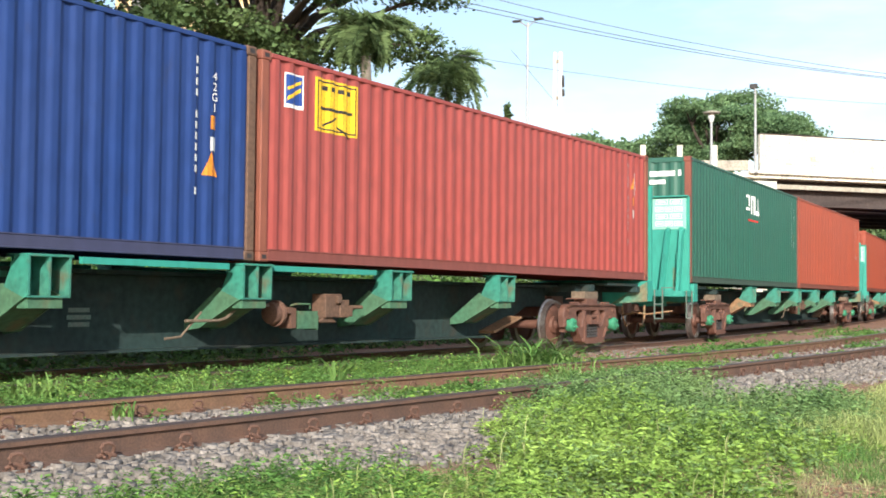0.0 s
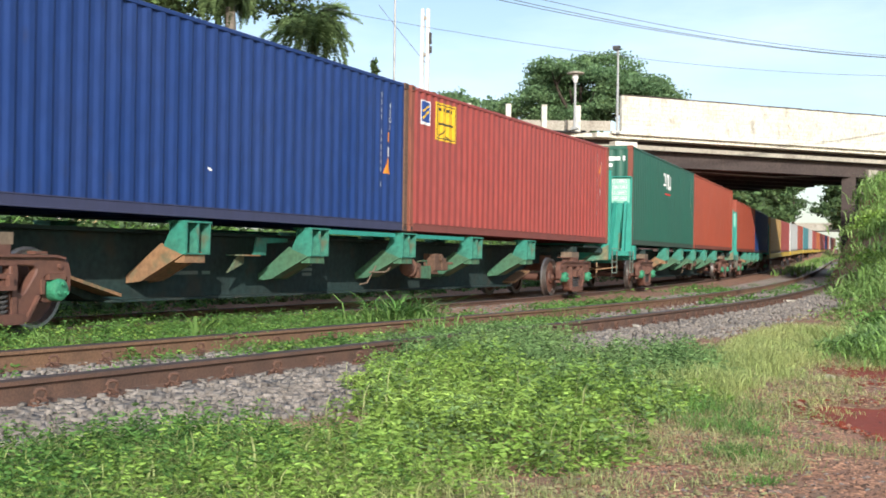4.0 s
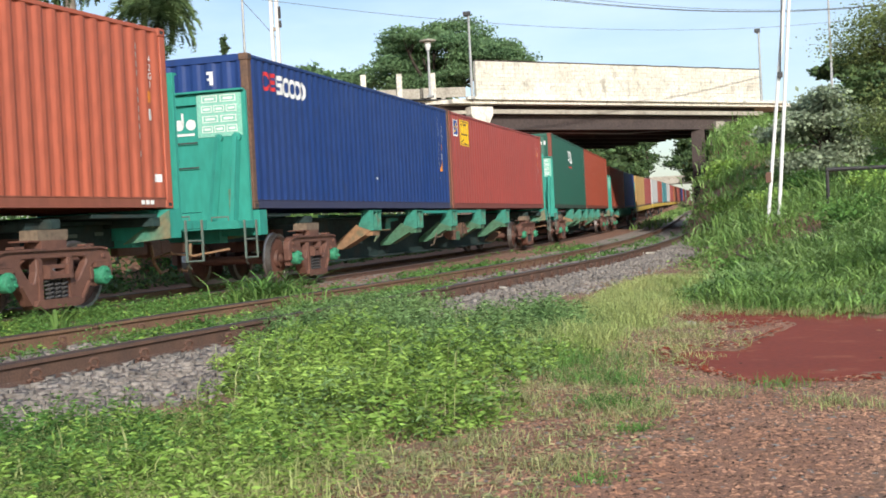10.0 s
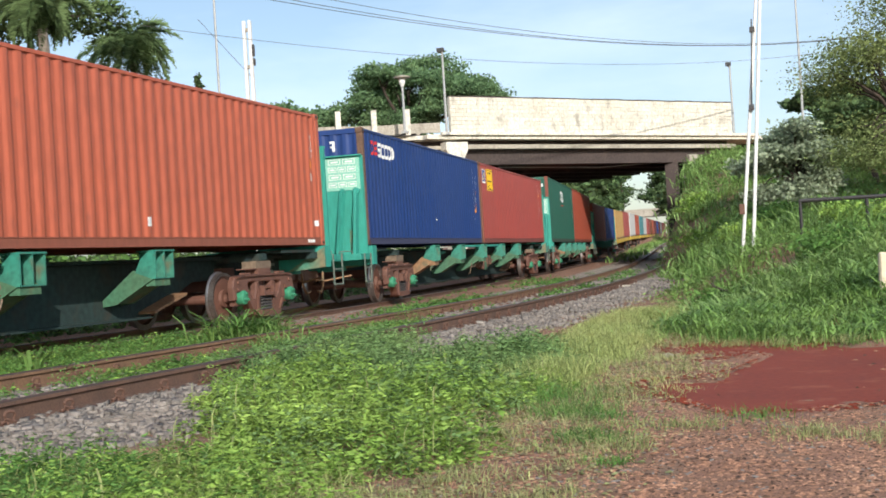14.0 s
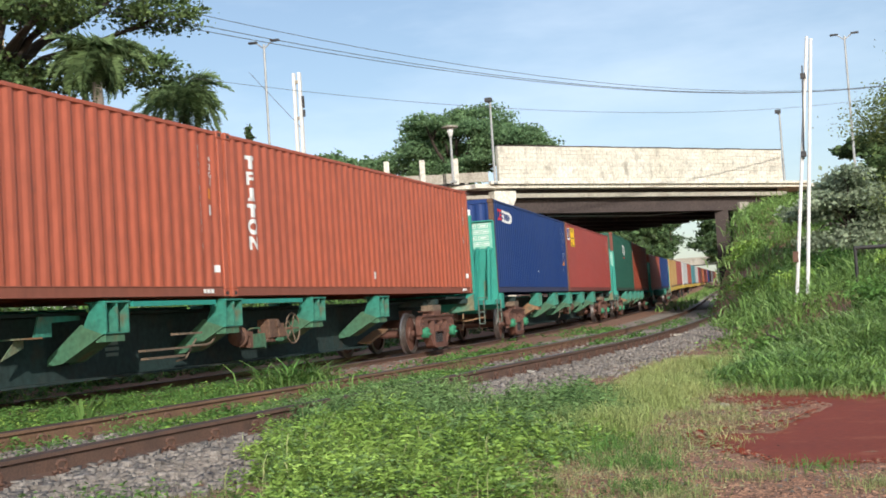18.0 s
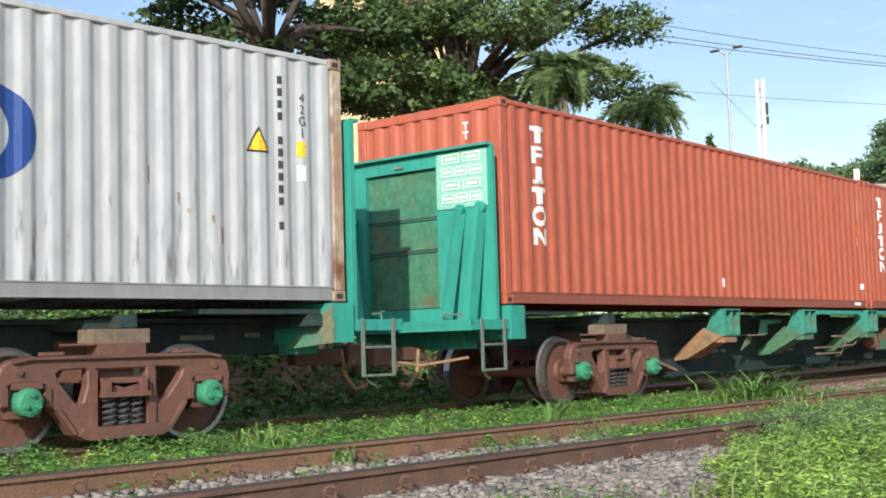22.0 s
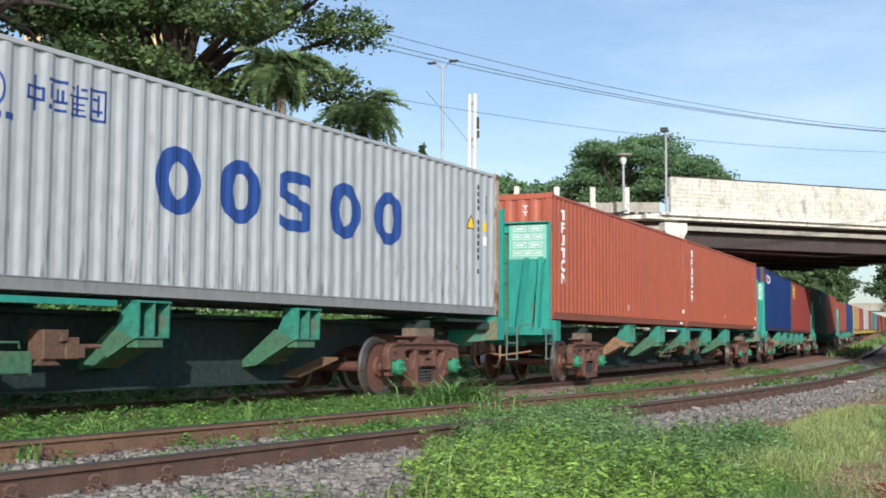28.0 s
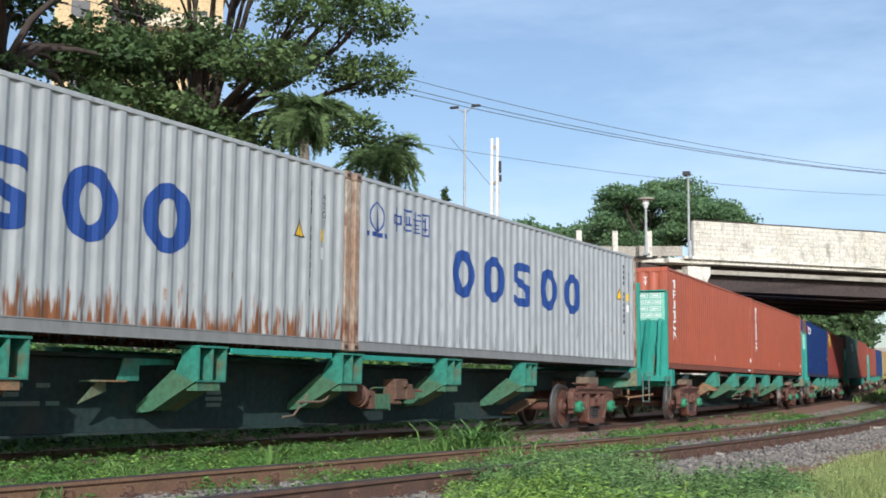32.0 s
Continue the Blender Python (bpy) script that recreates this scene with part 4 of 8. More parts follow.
def lessor_box(label):
    c = container(2.591, "c_brick_red", label)
    x0 = -5.27
    # six white block shapes, one below the other
    for i, k in enumerate(("t", "p", "i", "t", "o", "n")):
        z = 2.31 - 0.265 * i
        w, hh = 0.30, 0.22
        if k == "t":
            sh = [bar(x0 - w / 2, x0 + w / 2, z - 0.065, z), bar(x0 - 0.055, x0 + 0.055, z - hh, z - 0.06)]
        elif k == "o":
            sh = [ring(x0, z - hh / 2, w / 2, hh / 2 + 0.02, 0.07)]
        elif k == "i":
            sh = [bar(x0 - 0.055, x0 + 0.055, z - hh, z), bar(x0 - 0.11, x0 + 0.11, z - hh, z - hh + 0.05)]
        elif k == "p":
            sh = [bar(x0 - 0.13, x0 - 0.05, z - hh, z), bar(x0 - 0.05, x0 + 0.1, z - 0.05, z), bar(x0 - 0.05, x0 + 0.1, z - 0.14, z - 0.09), bar(x0 + 0.07, x0 + 0.13, z - 0.13, z - 0.01)]
        else:
            sh = [bar(x0 - 0.14, x0 - 0.06, z - hh, z), bar(x0 + 0.06, x0 + 0.14, z - hh, z), (x0 - 0.06, x0 + 0.06, lambda u, z=z: [(z - 0.09 - (u - x0 + 0.06) * 1.1, z - (u - x0 + 0.06) * 1.1)])]
        decal(c, "white_emblem", "white", sh, "white painted block shape")
    std_marks(c, "white", u=5.36)
    for z in (2.34, 2.22):
        decal(c, "end_mark", "white", [bar(-0.65, -0.625, z - 0.09, z), bar(-0.68, -0.595, z - 0.015, z + 0.01)], "small white stencil on the end", end=True)
    decal(c, "label", "white", [bar(-0.28, -0.13, 0.32, 0.46)], "white patch low on the side")
    # Three bars stand in for small white lettering on the bottom rail.
    for u in (5.36, 5.47, 5.58):
        part("chalk_mark", boxes(((u, -HALF_W + 0.004, 0.09), (0.07, 0.012, 0.06))), "white", c, "white bar in place of lettering on the bottom rail")
    decal(c, "label", "white", [bar(5.72, 5.86, 0.38, 0.49)], "white patch low on the side")
    return c


def blue_box():
    c = container(2.591, "c_blue", "dark blue corrugated shipping container with worn corner posts", posts="tan_rust", rails="c_blue")
    z0, z1 = 2.02, 2.34
    # red and white rounded mark near the rear end
    decal(c, "red_emblem", "logo_red", [ring(-5.35, 2.19, 0.15, 0.165, 0.065, cut=0.05), bar(-5.19, -5.12, 2.04, 2.35), bar(-5.12, -4.98, 2.28, 2.35), bar(-5.12, -4.98, 2.04, 2.11), bar(-5.12, -5.0, 2.16, 2.23)], "red part of a painted mark")
    sh = [bar(-4.93, -4.66, 2.26, 2.34), bar(-4.95, -4.85, 2.14, 2.28), bar(-4.93, -4.66, 2.14, 2.21), bar(-4.75, -4.65, 2.05, 2.18), bar(-4.94, -4.66, 2.01, 2.08)]
    for u in (-4.47, -4.2, -3.96, -3.74):
        sh.append(ring(u, 2.16, 0.14, 0.17, 0.075))
    decal(c, "white_emblem", "white", sh, "white part of a painted mark")
    std_marks(c, "white")
    decal(c, "warning_label", "orange", [triangle(5.34, 0.96, 0.26, 0.28)], "orange warning triangle")
    decal(c, "end_mark", "white", [bar(-0.57, -0.45, 2.28, 2.33), bar(-0.57, -0.51, 2.1, 2.3), bar(-0.51, -0.46, 2.18, 2.22)], "white stencil on the end", end=True)
    decal(c, "label", "white", [bar(0.21, 0.25, 0.66, 0.68), bar(0.23, 0.27, 0.64, 0.662)], "small scratch of bare paint")
    return c


def red_box():
    c = container(2.591, "c_red", "bright red corrugated shipping container with a yellow panel", posts="c_brick_red_darkened")
    decal(c, "emblem", "white", [bar(-5.63, -5.28, 1.950, 2.390)], "white square label")
    decal(c, "emblem", "logo_blue", [bar(-5.61, -5.30, 2.000, 2.370)], "dark blue emblem", off=0.007)
    decal(c, "emblem", "yellow", [(-5.59, -5.32, lambda u: [(2.040 + (u + 5.59) * 0.5, 2.090 + (u + 5.59) * 0.5), (2.170 + (u + 5.59) * 0.4, 2.210 + (u + 5.59) * 0.4)])], "yellow stroke", off=0.010)
    decal(c, "yellow_panel", "yellow", [bar(-5.03, -4.11, 1.730, 2.430)], "yellow painted panel")
    sh = [bar(-4.99, -4.15, 2.380, 2.400), bar(-4.99, -4.15, 1.760, 1.780), bar(-4.99, -4.97, 1.780, 2.380), bar(-4.17, -4.15, 1.780, 2.380)]
    sh += [bar(-4.87 + 0.17 * i, -4.76 + 0.17 * i, 2.280, 2.340) for i in range(4)] + [bar(-4.83 + 0.2 * i, -4.69 + 0.2 * i, 2.100, 2.1) for i in range(3)]
    sh += [bar(-4.93, -4.21, 2.020, 2.060), (-4.85, -4.55, lambda u: [(1.800 + (u + 4.85) * 0.45, 1.830 + (u + 4.85) * 0.45)]), (-4.55, -4.27, lambda u: [(1.815 - (u + 4.55) * 0.45, 1.845 - (u + 4.55) * 0.45)])]
    for one in sh:
        decal(c, "panel_mark", "black", [one], "", off=0.007)
    std_marks(c, "white")
    decal(c, "warning_label", "orange", [triangle(5.35, 1.840, 0.22, 0.24)], "orange warning triangle")
    return c


def green_box():
    c = container(2.896, "c_green", "tall dark green corrugated shipping container with white marks", posts="c_brown_darkened")
    z = 2.05
    decal(c, "white_emblem", "white", [bar(-0.75, -0.3, z + 0.32, z + 0.4), bar(-0.42, -0.3, z + 0.1, z + 0.32), bar(-0.75, -0.3, z - 0.02, z + 0.06), bar(-0.15, -0.03, z - 0.1, z + 0.4), bar(-0.03, 0.18, z + 0.3, z + 0.4), bar(0.18, 0.3, z - 0.1, z + 0.4), bar(0.42, 0.8, z - 0.1, z + 0.02), bar(0.55, 0.72, z + 0.02, z + 0.36)], "white painted mark of angular strokes")
    decal(c, "code_marks", "logo_red", [bar(-0.55, 0.7, z - 0.3, z - 0.25)], "thin red line of small marks")
    decal(c, "code_marks", "white", [bar(-5.75, -5.68, 0.35, 0.75)], "short white stripe")
    for a, b, lo, hi in ((-0.85, -0.25, 2.46, 2.58), (-0.62, -0.25, 2.28, 2.38), (0.35, 0.85, 2.46, 2.58), (-1.0, -0.92, 2.46, 2.60), (-0.02, 0.03, 1.95, 2.66)):
        decal(c, "end_mark", "white", [bar(a, b, lo, hi)], "white stencil on the end", end=True)
    std_marks(c, "white", h=2.896)
    return c


def plain_box(colour, label, h=2.591):
    c = container(h, colour, label)
    std_marks(c, "white", h=h, split=False)
    return c


# ---- wagons ----
DECK = 1.314
BOGIE_AT, AXLE = 9.62, 0.915
WHEEL_R = 0.445


def ladder_mesh():
    """Side steps: two legs and two rungs of flat bar, hung along the wagon's side."""
    bm = bmesh.new()
    for x in (-0.22, 0.22):
        box(bm, (x, 0, 0.30), (0.045, 0.018, 0.62))
    for z in (0.0, 0.3):
        rod(bm, (-0.22, 0, z), (0.22, 0, z), 0.016, n=6)
    tube(bm, [(-0.20, 0, 0.0), (-0.12, 0.05, -0.06), (0.0, 0.07, -0.11)], [0.014] * 3, 5)
    return bm


def wheelset_mesh():
    bm = bmesh.new()
    for sgn in (-1, 1):
        y = sgn * 0.80
        prof = ((0.10, y + sgn * 0.075), (0.15, y + sgn * 0.07), (0.16, y + sgn * 0.02), (0.38, y + sgn * 0.0), (0.40, y + sgn * 0.065), (0.44, y + sgn * 0.068), (0.445, y - sgn * 0.03), (0.473, y - sgn * 0.045), (0.473, y - sgn * 0.065), (0.38, y - sgn * 0.065), (0.36, y - sgn * 0.02), (0.1, y - sgn * 0.06))
        n0 = len(bm.faces)
        lathe(bm, prof, 28, axis=1)
        bm.faces.ensure_lookup_table()
        for f in bm.faces[n0:]:
            c = f.calc_center_median()
            if math.hypot(c.x, c.z) > 0.385:
                f.material_index = 1
    lathe(bm, ((0.075, -1.02), (0.09, -0.7), (0.075, 0), (0.09, 0.7), (0.075, 1.02)), 14, axis=1)
    return bm


def plate(bm, outline, holes, lo, hi):
    """An upright plate in the xz plane between y = lo and y = hi, with holes through it."""
    edges = []
    for loop in (outline, *holes):
        vs = [bm.verts.new((x, lo, z)) for x, z in loop]
        edges += [bm.edges.new((a, b)) for a, b in zip(vs, vs[1:] + vs[:1])]
    made = bmesh.ops.triangle_fill(bm, edges=edges, use_beauty=True)
    faces = [g for g in made["geom"] if isinstance(g, bmesh.types.BMFace)]
    ext = bmesh.ops.extrude_face_region(bm, geom=faces, use_keep_orig=True)
    bmesh.ops.translate(bm, vec=(0, hi - lo, 0), verts=[g for g in ext["geom"] if isinstance(g, bmesh.types.BMVert)])
    return bm


def frame_mesh():
    """Cast side frame of a three-piece bogie, in its own plane at y = 0."""
    bm = bmesh.new()
    half = [(0.0, 0.085), (0.40, 0.09), (0.49, 0.14), (0.58, 0.26), (0.66, 0.37), (0.75, 0.40), (0.75, 0.58), (0.80, 0.605), (1.03, 0.605), (1.075, 0.58), (1.08, 0.40), (1.15, 0.40), (1.175, 0.62), (1.14, 0.74), (1.05, 0.80), (0.90, 0.825), (0.45, 0.83), (0.0, 0.84)]
    outline = half + [(-x, z) for x, z in half[-2:0:-1]]
    tri = [(0.34, 0.695), (0.36, 0.71), (0.60, 0.70), (0.635, 0.675), (0.62, 0.62), (0.47, 0.43), (0.43, 0.405), (0.385, 0.42), (0.345, 0.55)]
    window = [(-0.25, 0.70), (0.25, 0.70), (0.25, 0.20), (-0.25, 0.20)]
    plate(bm, outline, (tri, [(-x, z) for x, z in tri], window), -0.06, 0.06)
    rim = [e for e in bm.edges if len(e.link_faces) == 2 and e.calc_face_angle() > 1.0]
    bmesh.ops.bevel(bm, geom=rim, offset=0.014, segments=1, affect="EDGES", clamp_overlap=True)
    # flanges of the casting, spring plank, wedges and pedestals
    prism(bm, [(-1.05, 0.80), (-0.9, 0.828), (0.9, 0.828), (1.05, 0.80), (1.04, 0.775), (0.9, 0.80), (-0.9, 0.80), (-1.04, 0.775)], 1, -0.10, 0.08)
    for s in (-1, 1):
        prism(bm, [(s * 0.49, 0.14), (s * 0.66, 0.37), (s * 0.635, 0.39), (s * 0.46, 0.15)], 1, -0.10, 0.08)
        prism(bm, [(s * 0.26, 0.70), (s * 0.33, 0.70), (s * 0.33, 0.18), (s * 0.26, 0.18)], 1, -0.085, 0.06)
        box(bm, (s * AXLE, 0.0, 0.585), (0.26, 0.2, 0.06))
        box(bm, (s * AXLE, 0.03, 0.44), (0.30, 0.1, 0.26))
        box(bm, (s * 0.67, -0.03, 0.85), (0.18, 0.12, 0.03))
        box(bm, (s * 1.11, -0.065, 0.50), (0.05, 0.03, 0.16))
        box(bm, (s * 0.72, -0.065, 0.48), (0.05, 0.03, 0.16))
        rod(bm, (s * 0.98, -0.085, 0.70), (s * 0.98, -0.05, 0.70), 0.03, n=8)
    prism(bm, [(-0.46, 0.13), (-0.38, 0.09), (0.38, 0.09), (0.46, 0.13), (0.40, 0.20), (-0.40, 0.20)], 1, -0.13, 0.10)
    box(bm, (0, -0.02, 0.60), (0.44, 0.2, 0.05))
    box(bm, (0, -0.06, 0.475), (0.46, 0.22, 0.045))
    box(bm, (-0.19, -0.06, 0.55), (0.05, 0.2, 0.12))
    box(bm, (0.17, -0.06, 0.55), (0.06, 0.2, 0.12))
    prism(bm, [(-0.15, 0.49), (0.15, 0.49), (0.12, 0.56), (0.0, 0.53), (-0.1, 0.56)], 1, -0.105, -0.045)
    return bm


def spring_mesh():
    bm = bmesh.new()
    pts = [(0.052 * math.cos(a), 0.052 * math.sin(a), 0.19 + 0.26 * i / 40) for i, a in ((i, i * 2 * math.pi * 5 / 40) for i in range(41))]
    return tube(bm, pts, [0.016] * 41, 5)


def cap_mesh():
    bm = bmesh.new()
    lathe(bm, ((0.122, 0.06), (0.125, -0.05), (0.118, -0.085), (0.09, -0.10), (0.05, -0.105)), 18, axis=1)
    for i in range(3):
        a = math.radians(90 + 120 * i)
        lo = Vector((0.065 * math.cos(a), -0.105, 0.065 * math.sin(a)))
        rod(bm, lo, lo + Vector((0, -0.03, 0)), 0.022, n=6)
    return bm


def outrigger_mesh():
    """A twist-lock bracket on the right side (y < 0): a top plate, an end plate and three ribs."""
    bm = bmesh.new()
    box(bm, (0, -1.10, 1.272), (0.56, 0.32, 0.025))
    prism(bm, [(-1.05, 1.26), (-1.255, 1.26), (-1.255, 0.88), (-1.20, 0.85), (-0.90, 0.96)], 0, -0.27, -0.245)
    for x in (0.0, 0.25):
        prism(bm, [(-0.97, 0.87), (-1.245, 0.87), (-1.25, 1.26), (-0.97, 1.26)], 0, x - 0.012, x + 0.012)
    box(bm, (0, -0.98, 1.05), (0.5, 0.02, 0.42))
    box(bm, (0, -1.10, 0.865), (0.53, 0.28, 0.02))
    return bm


def arm_mesh():
    """A box arm from the bracket down to the centre sill."""
    bm = bmesh.new()
    for x in (-0.255, 0.20):
        prism(bm, [(-1.21, 0.86), (-0.86, 0.995), (-0.31, 0.57), (-0.31, 0.47), (-0.55, 0.50)], 0, x - 0.012, x + 0.012)
    v = [bm.verts.new(p) for p in ((-0.25, -1.20, 0.865), (0.2, -1.20, 0.865), (0.2, -0.54, 0.505), (-0.25, -0.54, 0.505))]
    bm.faces.new(v)
    box(bm, (-0.02, -1.13, 0.80), (0.42, 0.16, 0.1))
    return bm


def bulkhead(w, colour_panel, at=None):
    """The tall end wall of a wagon, shaped for its rear end; at turns it to the front."""
    x = -12.46
    b = part("bulkhead", boxes(((x, 0.23, 3.17), (0.10, 1.22, 0.18)), ((x - 0.07, 0, 3.275), (0.12, 2.5, 0.03))), "teal", w, "teal steel end wall of the wagon", at=at)
    for y, wd in ((1.04, 0.40), (-0.81, 0.86)):
        part("upright", boxes(((x - 0.015, y, 2.13), (0.06, wd, 2.26))), "teal", b)
    u0 = None
    for y in (1.255, -1.255):
        u0 = part("edge_flange", u0.data if u0 else boxes(((x - 0.012, 0, 2.13), (0.06, 0.025, 2.26))), "teal", b, at=pose(0, y, 0))
    for lo, hi, m in ((2.47, 3.08, colour_panel), (2.06, 2.45, colour_panel), (1.31, 2.04, colour_panel), (1.02, 1.30, "teal")):
        part("panel", boxes(((x + 0.03, 0.23, (lo + hi) / 2), (0.03, 1.22, hi - lo))), m, b)
    for z in (2.46, 2.05):
        part("seam", boxes(((x + 0.012, 0.23, z), (0.03, 1.22, 0.02))), "dark_steel", b)
        part("ledge", boxes(((x + 0.004, 0.23, z - 0.022), (0.03, 1.20, 0.012))), "teal_worn", b)
    part("latch", bevelled(boxes(((x - 0.06, 0.23, 3.14), (0.03, 0.16, 0.05))), 0.01), "tan_green", b)
    bm = boxes(((x - 0.055, -0.80, 2.88), (0.012, 0.80, 0.70)))
    part("sign_board", bm, "pale_sign", b, "pale green painted area with rows of marks")
    bm = bmesh.new()
    for i in range(4):
        for k in range(2 + i % 2):
            wd = 0.66 / (2 + i % 2)
            yc, zc = -0.47 - wd * (k + 0.5), 3.15 - 0.165 * i
            for dy, dz, sy, sz in ((0, 0.05, wd * 0.86, 0.013), (0, -0.05, wd * 0.86, 0.013), (wd * 0.40, 0, 0.013, 0.1), (-wd * 0.40, 0, 0.013, 0.1), (0, 0, wd * 0.5, 0.035)):
                box(bm, (x - 0.066, yc + dy, zc + dz), (0.008, sy, sz))
    part("lettering", bm, "white", b, "white marks that cannot be read")
    for y, dy, wd in ((-0.76, 0.10, 0.13), (-1.10, 0.02, 0.15), (1.02, -0.10, 0.12)):
        bm = bmesh.new()
        v = Vector((x - 0.09, y - dy * 0.3, 2.50)), Vector((x - 0.34, y + dy * 0.6, 1.02))
        q = (v[1] - v[0]).to_track_quat("Z", "Y").to_matrix().to_4x4()
        box(bm, (v[0] + v[1]) / 2, (0.07, wd, (v[1] - v[0]).length), q)
        rod(bm, v[0] + Vector((-0.035, 0, 0)), v[0] + Vector((0.035, 0, 0)), wd / 2, n=14)
        part("brace", bm, "teal", b)
    part("rust_strip", boxes(((x - 0.054, -0.94, 1.35), (0.006, 0.10, 0.62))), "tan_green", b, "rust-stained strip between the braces")
    for y in (-1.0, 0.78):
        part("grab_handle", tube(bmesh.new(), [(x - 0.07, y, 1.55), (x - 0.15, y, 1.55), (x - 0.15, y, 2.0), (x - 0.07, y, 2.0)], [0.013] * 4, 6), "teal", b)
    return b


def wagon(number_panel="teal_dirty"):
    """A long container flat on two bogies, with a bulkhead at its rear."""
    w = empty("container_wagon")
    tagged(w, "teal container flat wagon with rusty bogies and an end wall", "railway wagon", "wagons of the train")
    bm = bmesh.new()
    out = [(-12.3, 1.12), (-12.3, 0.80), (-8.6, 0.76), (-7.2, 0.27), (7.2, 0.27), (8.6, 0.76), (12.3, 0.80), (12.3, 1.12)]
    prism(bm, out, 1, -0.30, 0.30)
    part("centre_sill", bm, "teal_shaded", w, "deep green centre sill, shade put into its dark colour")
    part("bottom_flange", boxes(((0, 0, 0.255), (14.0, 1.05, 0.03))), "teal_shaded", w)
    for s in (-1, 1):
        part("sill_foot", prism(bmesh.new(), [(s * 6.9, 0.31), (s * 7.9, 0.56), (s * 7.9, 0.60), (s * 6.9, 0.35)], 1, -0.6, 0.6), "tan_steel", w, "tan flange plate under the sill")
    part("deck_plate", boxes(((0, 0, 1.15), (24.4, 0.9, 0.05)), *[((x, 0, 1.13), (0.16, 2.3, 0.12)) for x in (-11.9, -9.7, 9.7, 11.9)]), "teal_shaded", w)
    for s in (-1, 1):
        # Added plate: blocks the sunlit far gusset in the gap below the container.
        part("end_deck", boxes(((s * 11.25, 0, 1.22), (1.5, 2.2, 0.05))), "teal_shaded", w)
        part("body_bolster", boxes(((s * BOGIE_AT, 0, 1.1), (0.5, 1.9, 0.1))), "teal_shaded", w)
    o0 = a0 = None
    for i, u in enumerate((-6.2, -3.1, 0.0, 3.1, 6.2)):
        for t in (pose(u, 0, 0), pose(u, 0, 0, 0, 0, 180)):
            o0 = part("outrigger", o0.data if o0 else outrigger_mesh(), "teal_worn", w, at=t)
            a0 = part("arm", arm_mesh(), "tan_steel" if i == 0 else "arm_green", o0)
    # Plates shaped as the sunlit parts of an otherwise shaded inboard arm.
    for y in (-1, 1):
        k = part("inner_bracket", prism(bmesh.new(), [(-4.05, 1.12), (-3.2, 1.12), (-3.2, 1.06), (-3.8, 1.04), (-3.8, 0.86), (-4.15, 0.86)], 1, y * 0.72 - 0.012, y * 0.72 + 0.012), "teal_worn", w, "teal plate shaped as the lit part of an arm")
        part("flap", boxes(((-4.3, y * 0.66, 0.855), (0.44, 0.3, 0.02))), "tan_green", k)
        part("stay", prism(bmesh.new(), [(-4.35, 0.84), (-4.2, 0.84), (-4.2, 0.74), (-4.62, 0.60)], 1, y * 0.6 - 0.01, y * 0.6 + 0.01), "tan_green", k)
    for u, z, ln in ((-5.3, 0.80, 0.32), (-5.3, 0.70, 0.22), (-4.85, 0.80, 0.2), (-5.2, 0.60, 0.62), (-4.7, 0.60, 0.2), (-1.9, 0.72, 0.3), (-1.9, 0.64, 0.34), (-1.9, 0.56, 0.3), (11.0, 0.98, 0.42), (11.7, 1.0, 0.2)):
        part("sill_mark", boxes(((u, -0.302, z), (ln, 0.004, 0.05))), "ladder_grey", w, "faint stencilled line")
    for u in (-1.55, 1.45, -4.5, 4.5):
        for y in (-1.17, 1.17):
            if abs(u) < 2:
                part("side_bar", boxes(((u, y, 1.24), (2.2, 0.05, 0.07))), "teal", w)
    # ends
    for s in (-1, 1):
        e = part("end_sill", boxes(((s * 12.13, 0, 1.095), (0.27, 2.62, 0.41)), ((s * 12.2, 0, 0.98), (0.3, 1.2, 0.4))), "teal", w, "teal end beam")
        part("step_board", boxes(((s * 12.64, 0, 1.10), (0.76, 2.56, 0.05)), ((s * 13.0, 0, 1.07), (0.03, 2.56, 0.13)), ((s * 12.62, -1.27, 1.07), (0.74, 0.025, 0.12)), ((s * 12.62, 1.27, 1.07), (0.74, 0.025, 0.12))), "teal", w)
        bm = bmesh.new()
        tube(bm, [(s * 12.9, -0.75, 1.12), (s * 12.9, -0.75, 1.2), (s * 12.9, -1.05, 1.2), (s * 12.9, -1.05, 1.12)], [0.014] * 4, 6)
        part("foot_hoop", bm, "ladder_grey", w)
        for y in (-1, 1):
            bm = bmesh.new()
            prism(bm, [(y * 1.31, 0.89), (y * 1.31, 1.29), (y * 0.95, 1.1), (y * 0.50, 0.83)], 0, s * 11.99 - 0.012, s * 11.99 + 0.012)
            part("gusset", bm, "tan_green", e, "tan and green end gusset plate")
        l0 = None
        for y in (-1.3, 1.3):
            l0 = part("ladder", l0.data if l0 else ladder_mesh(), "ladder_grey", w, "grey-green steel side steps", at=pose(s * 12.62, y, 0.53))
        cp = bmesh.new()
        box(cp, (s * 12.9, 0, 0.74), (0.9, 0.16, 0.18))
        box(cp, (s * 13.33, 0, 0.74), (0.28, 0.30, 0.27))
        bevelled(cp, 0.02)
        part("coupler", cp, "rust", w, "rusty knuckle coupler")
        hb = bmesh.new()
        tube(hb, [(s * 12.9, -0.35, 0.80), (s * 12.95, -0.36, 0.52), (s * 13.1, -0.36, 0.36), (s * 13.28, -0.36, 0.40)], [0.025] * 4, 7)
        tube(hb, [(s * 12.6, -0.9, 0.68), (s * 12.9, -0.4, 0.60), (s * 13.2, -0.15, 0.66)], [0.02] * 3, 6)
        part("brake_hose", hb, "tan_steel", w)
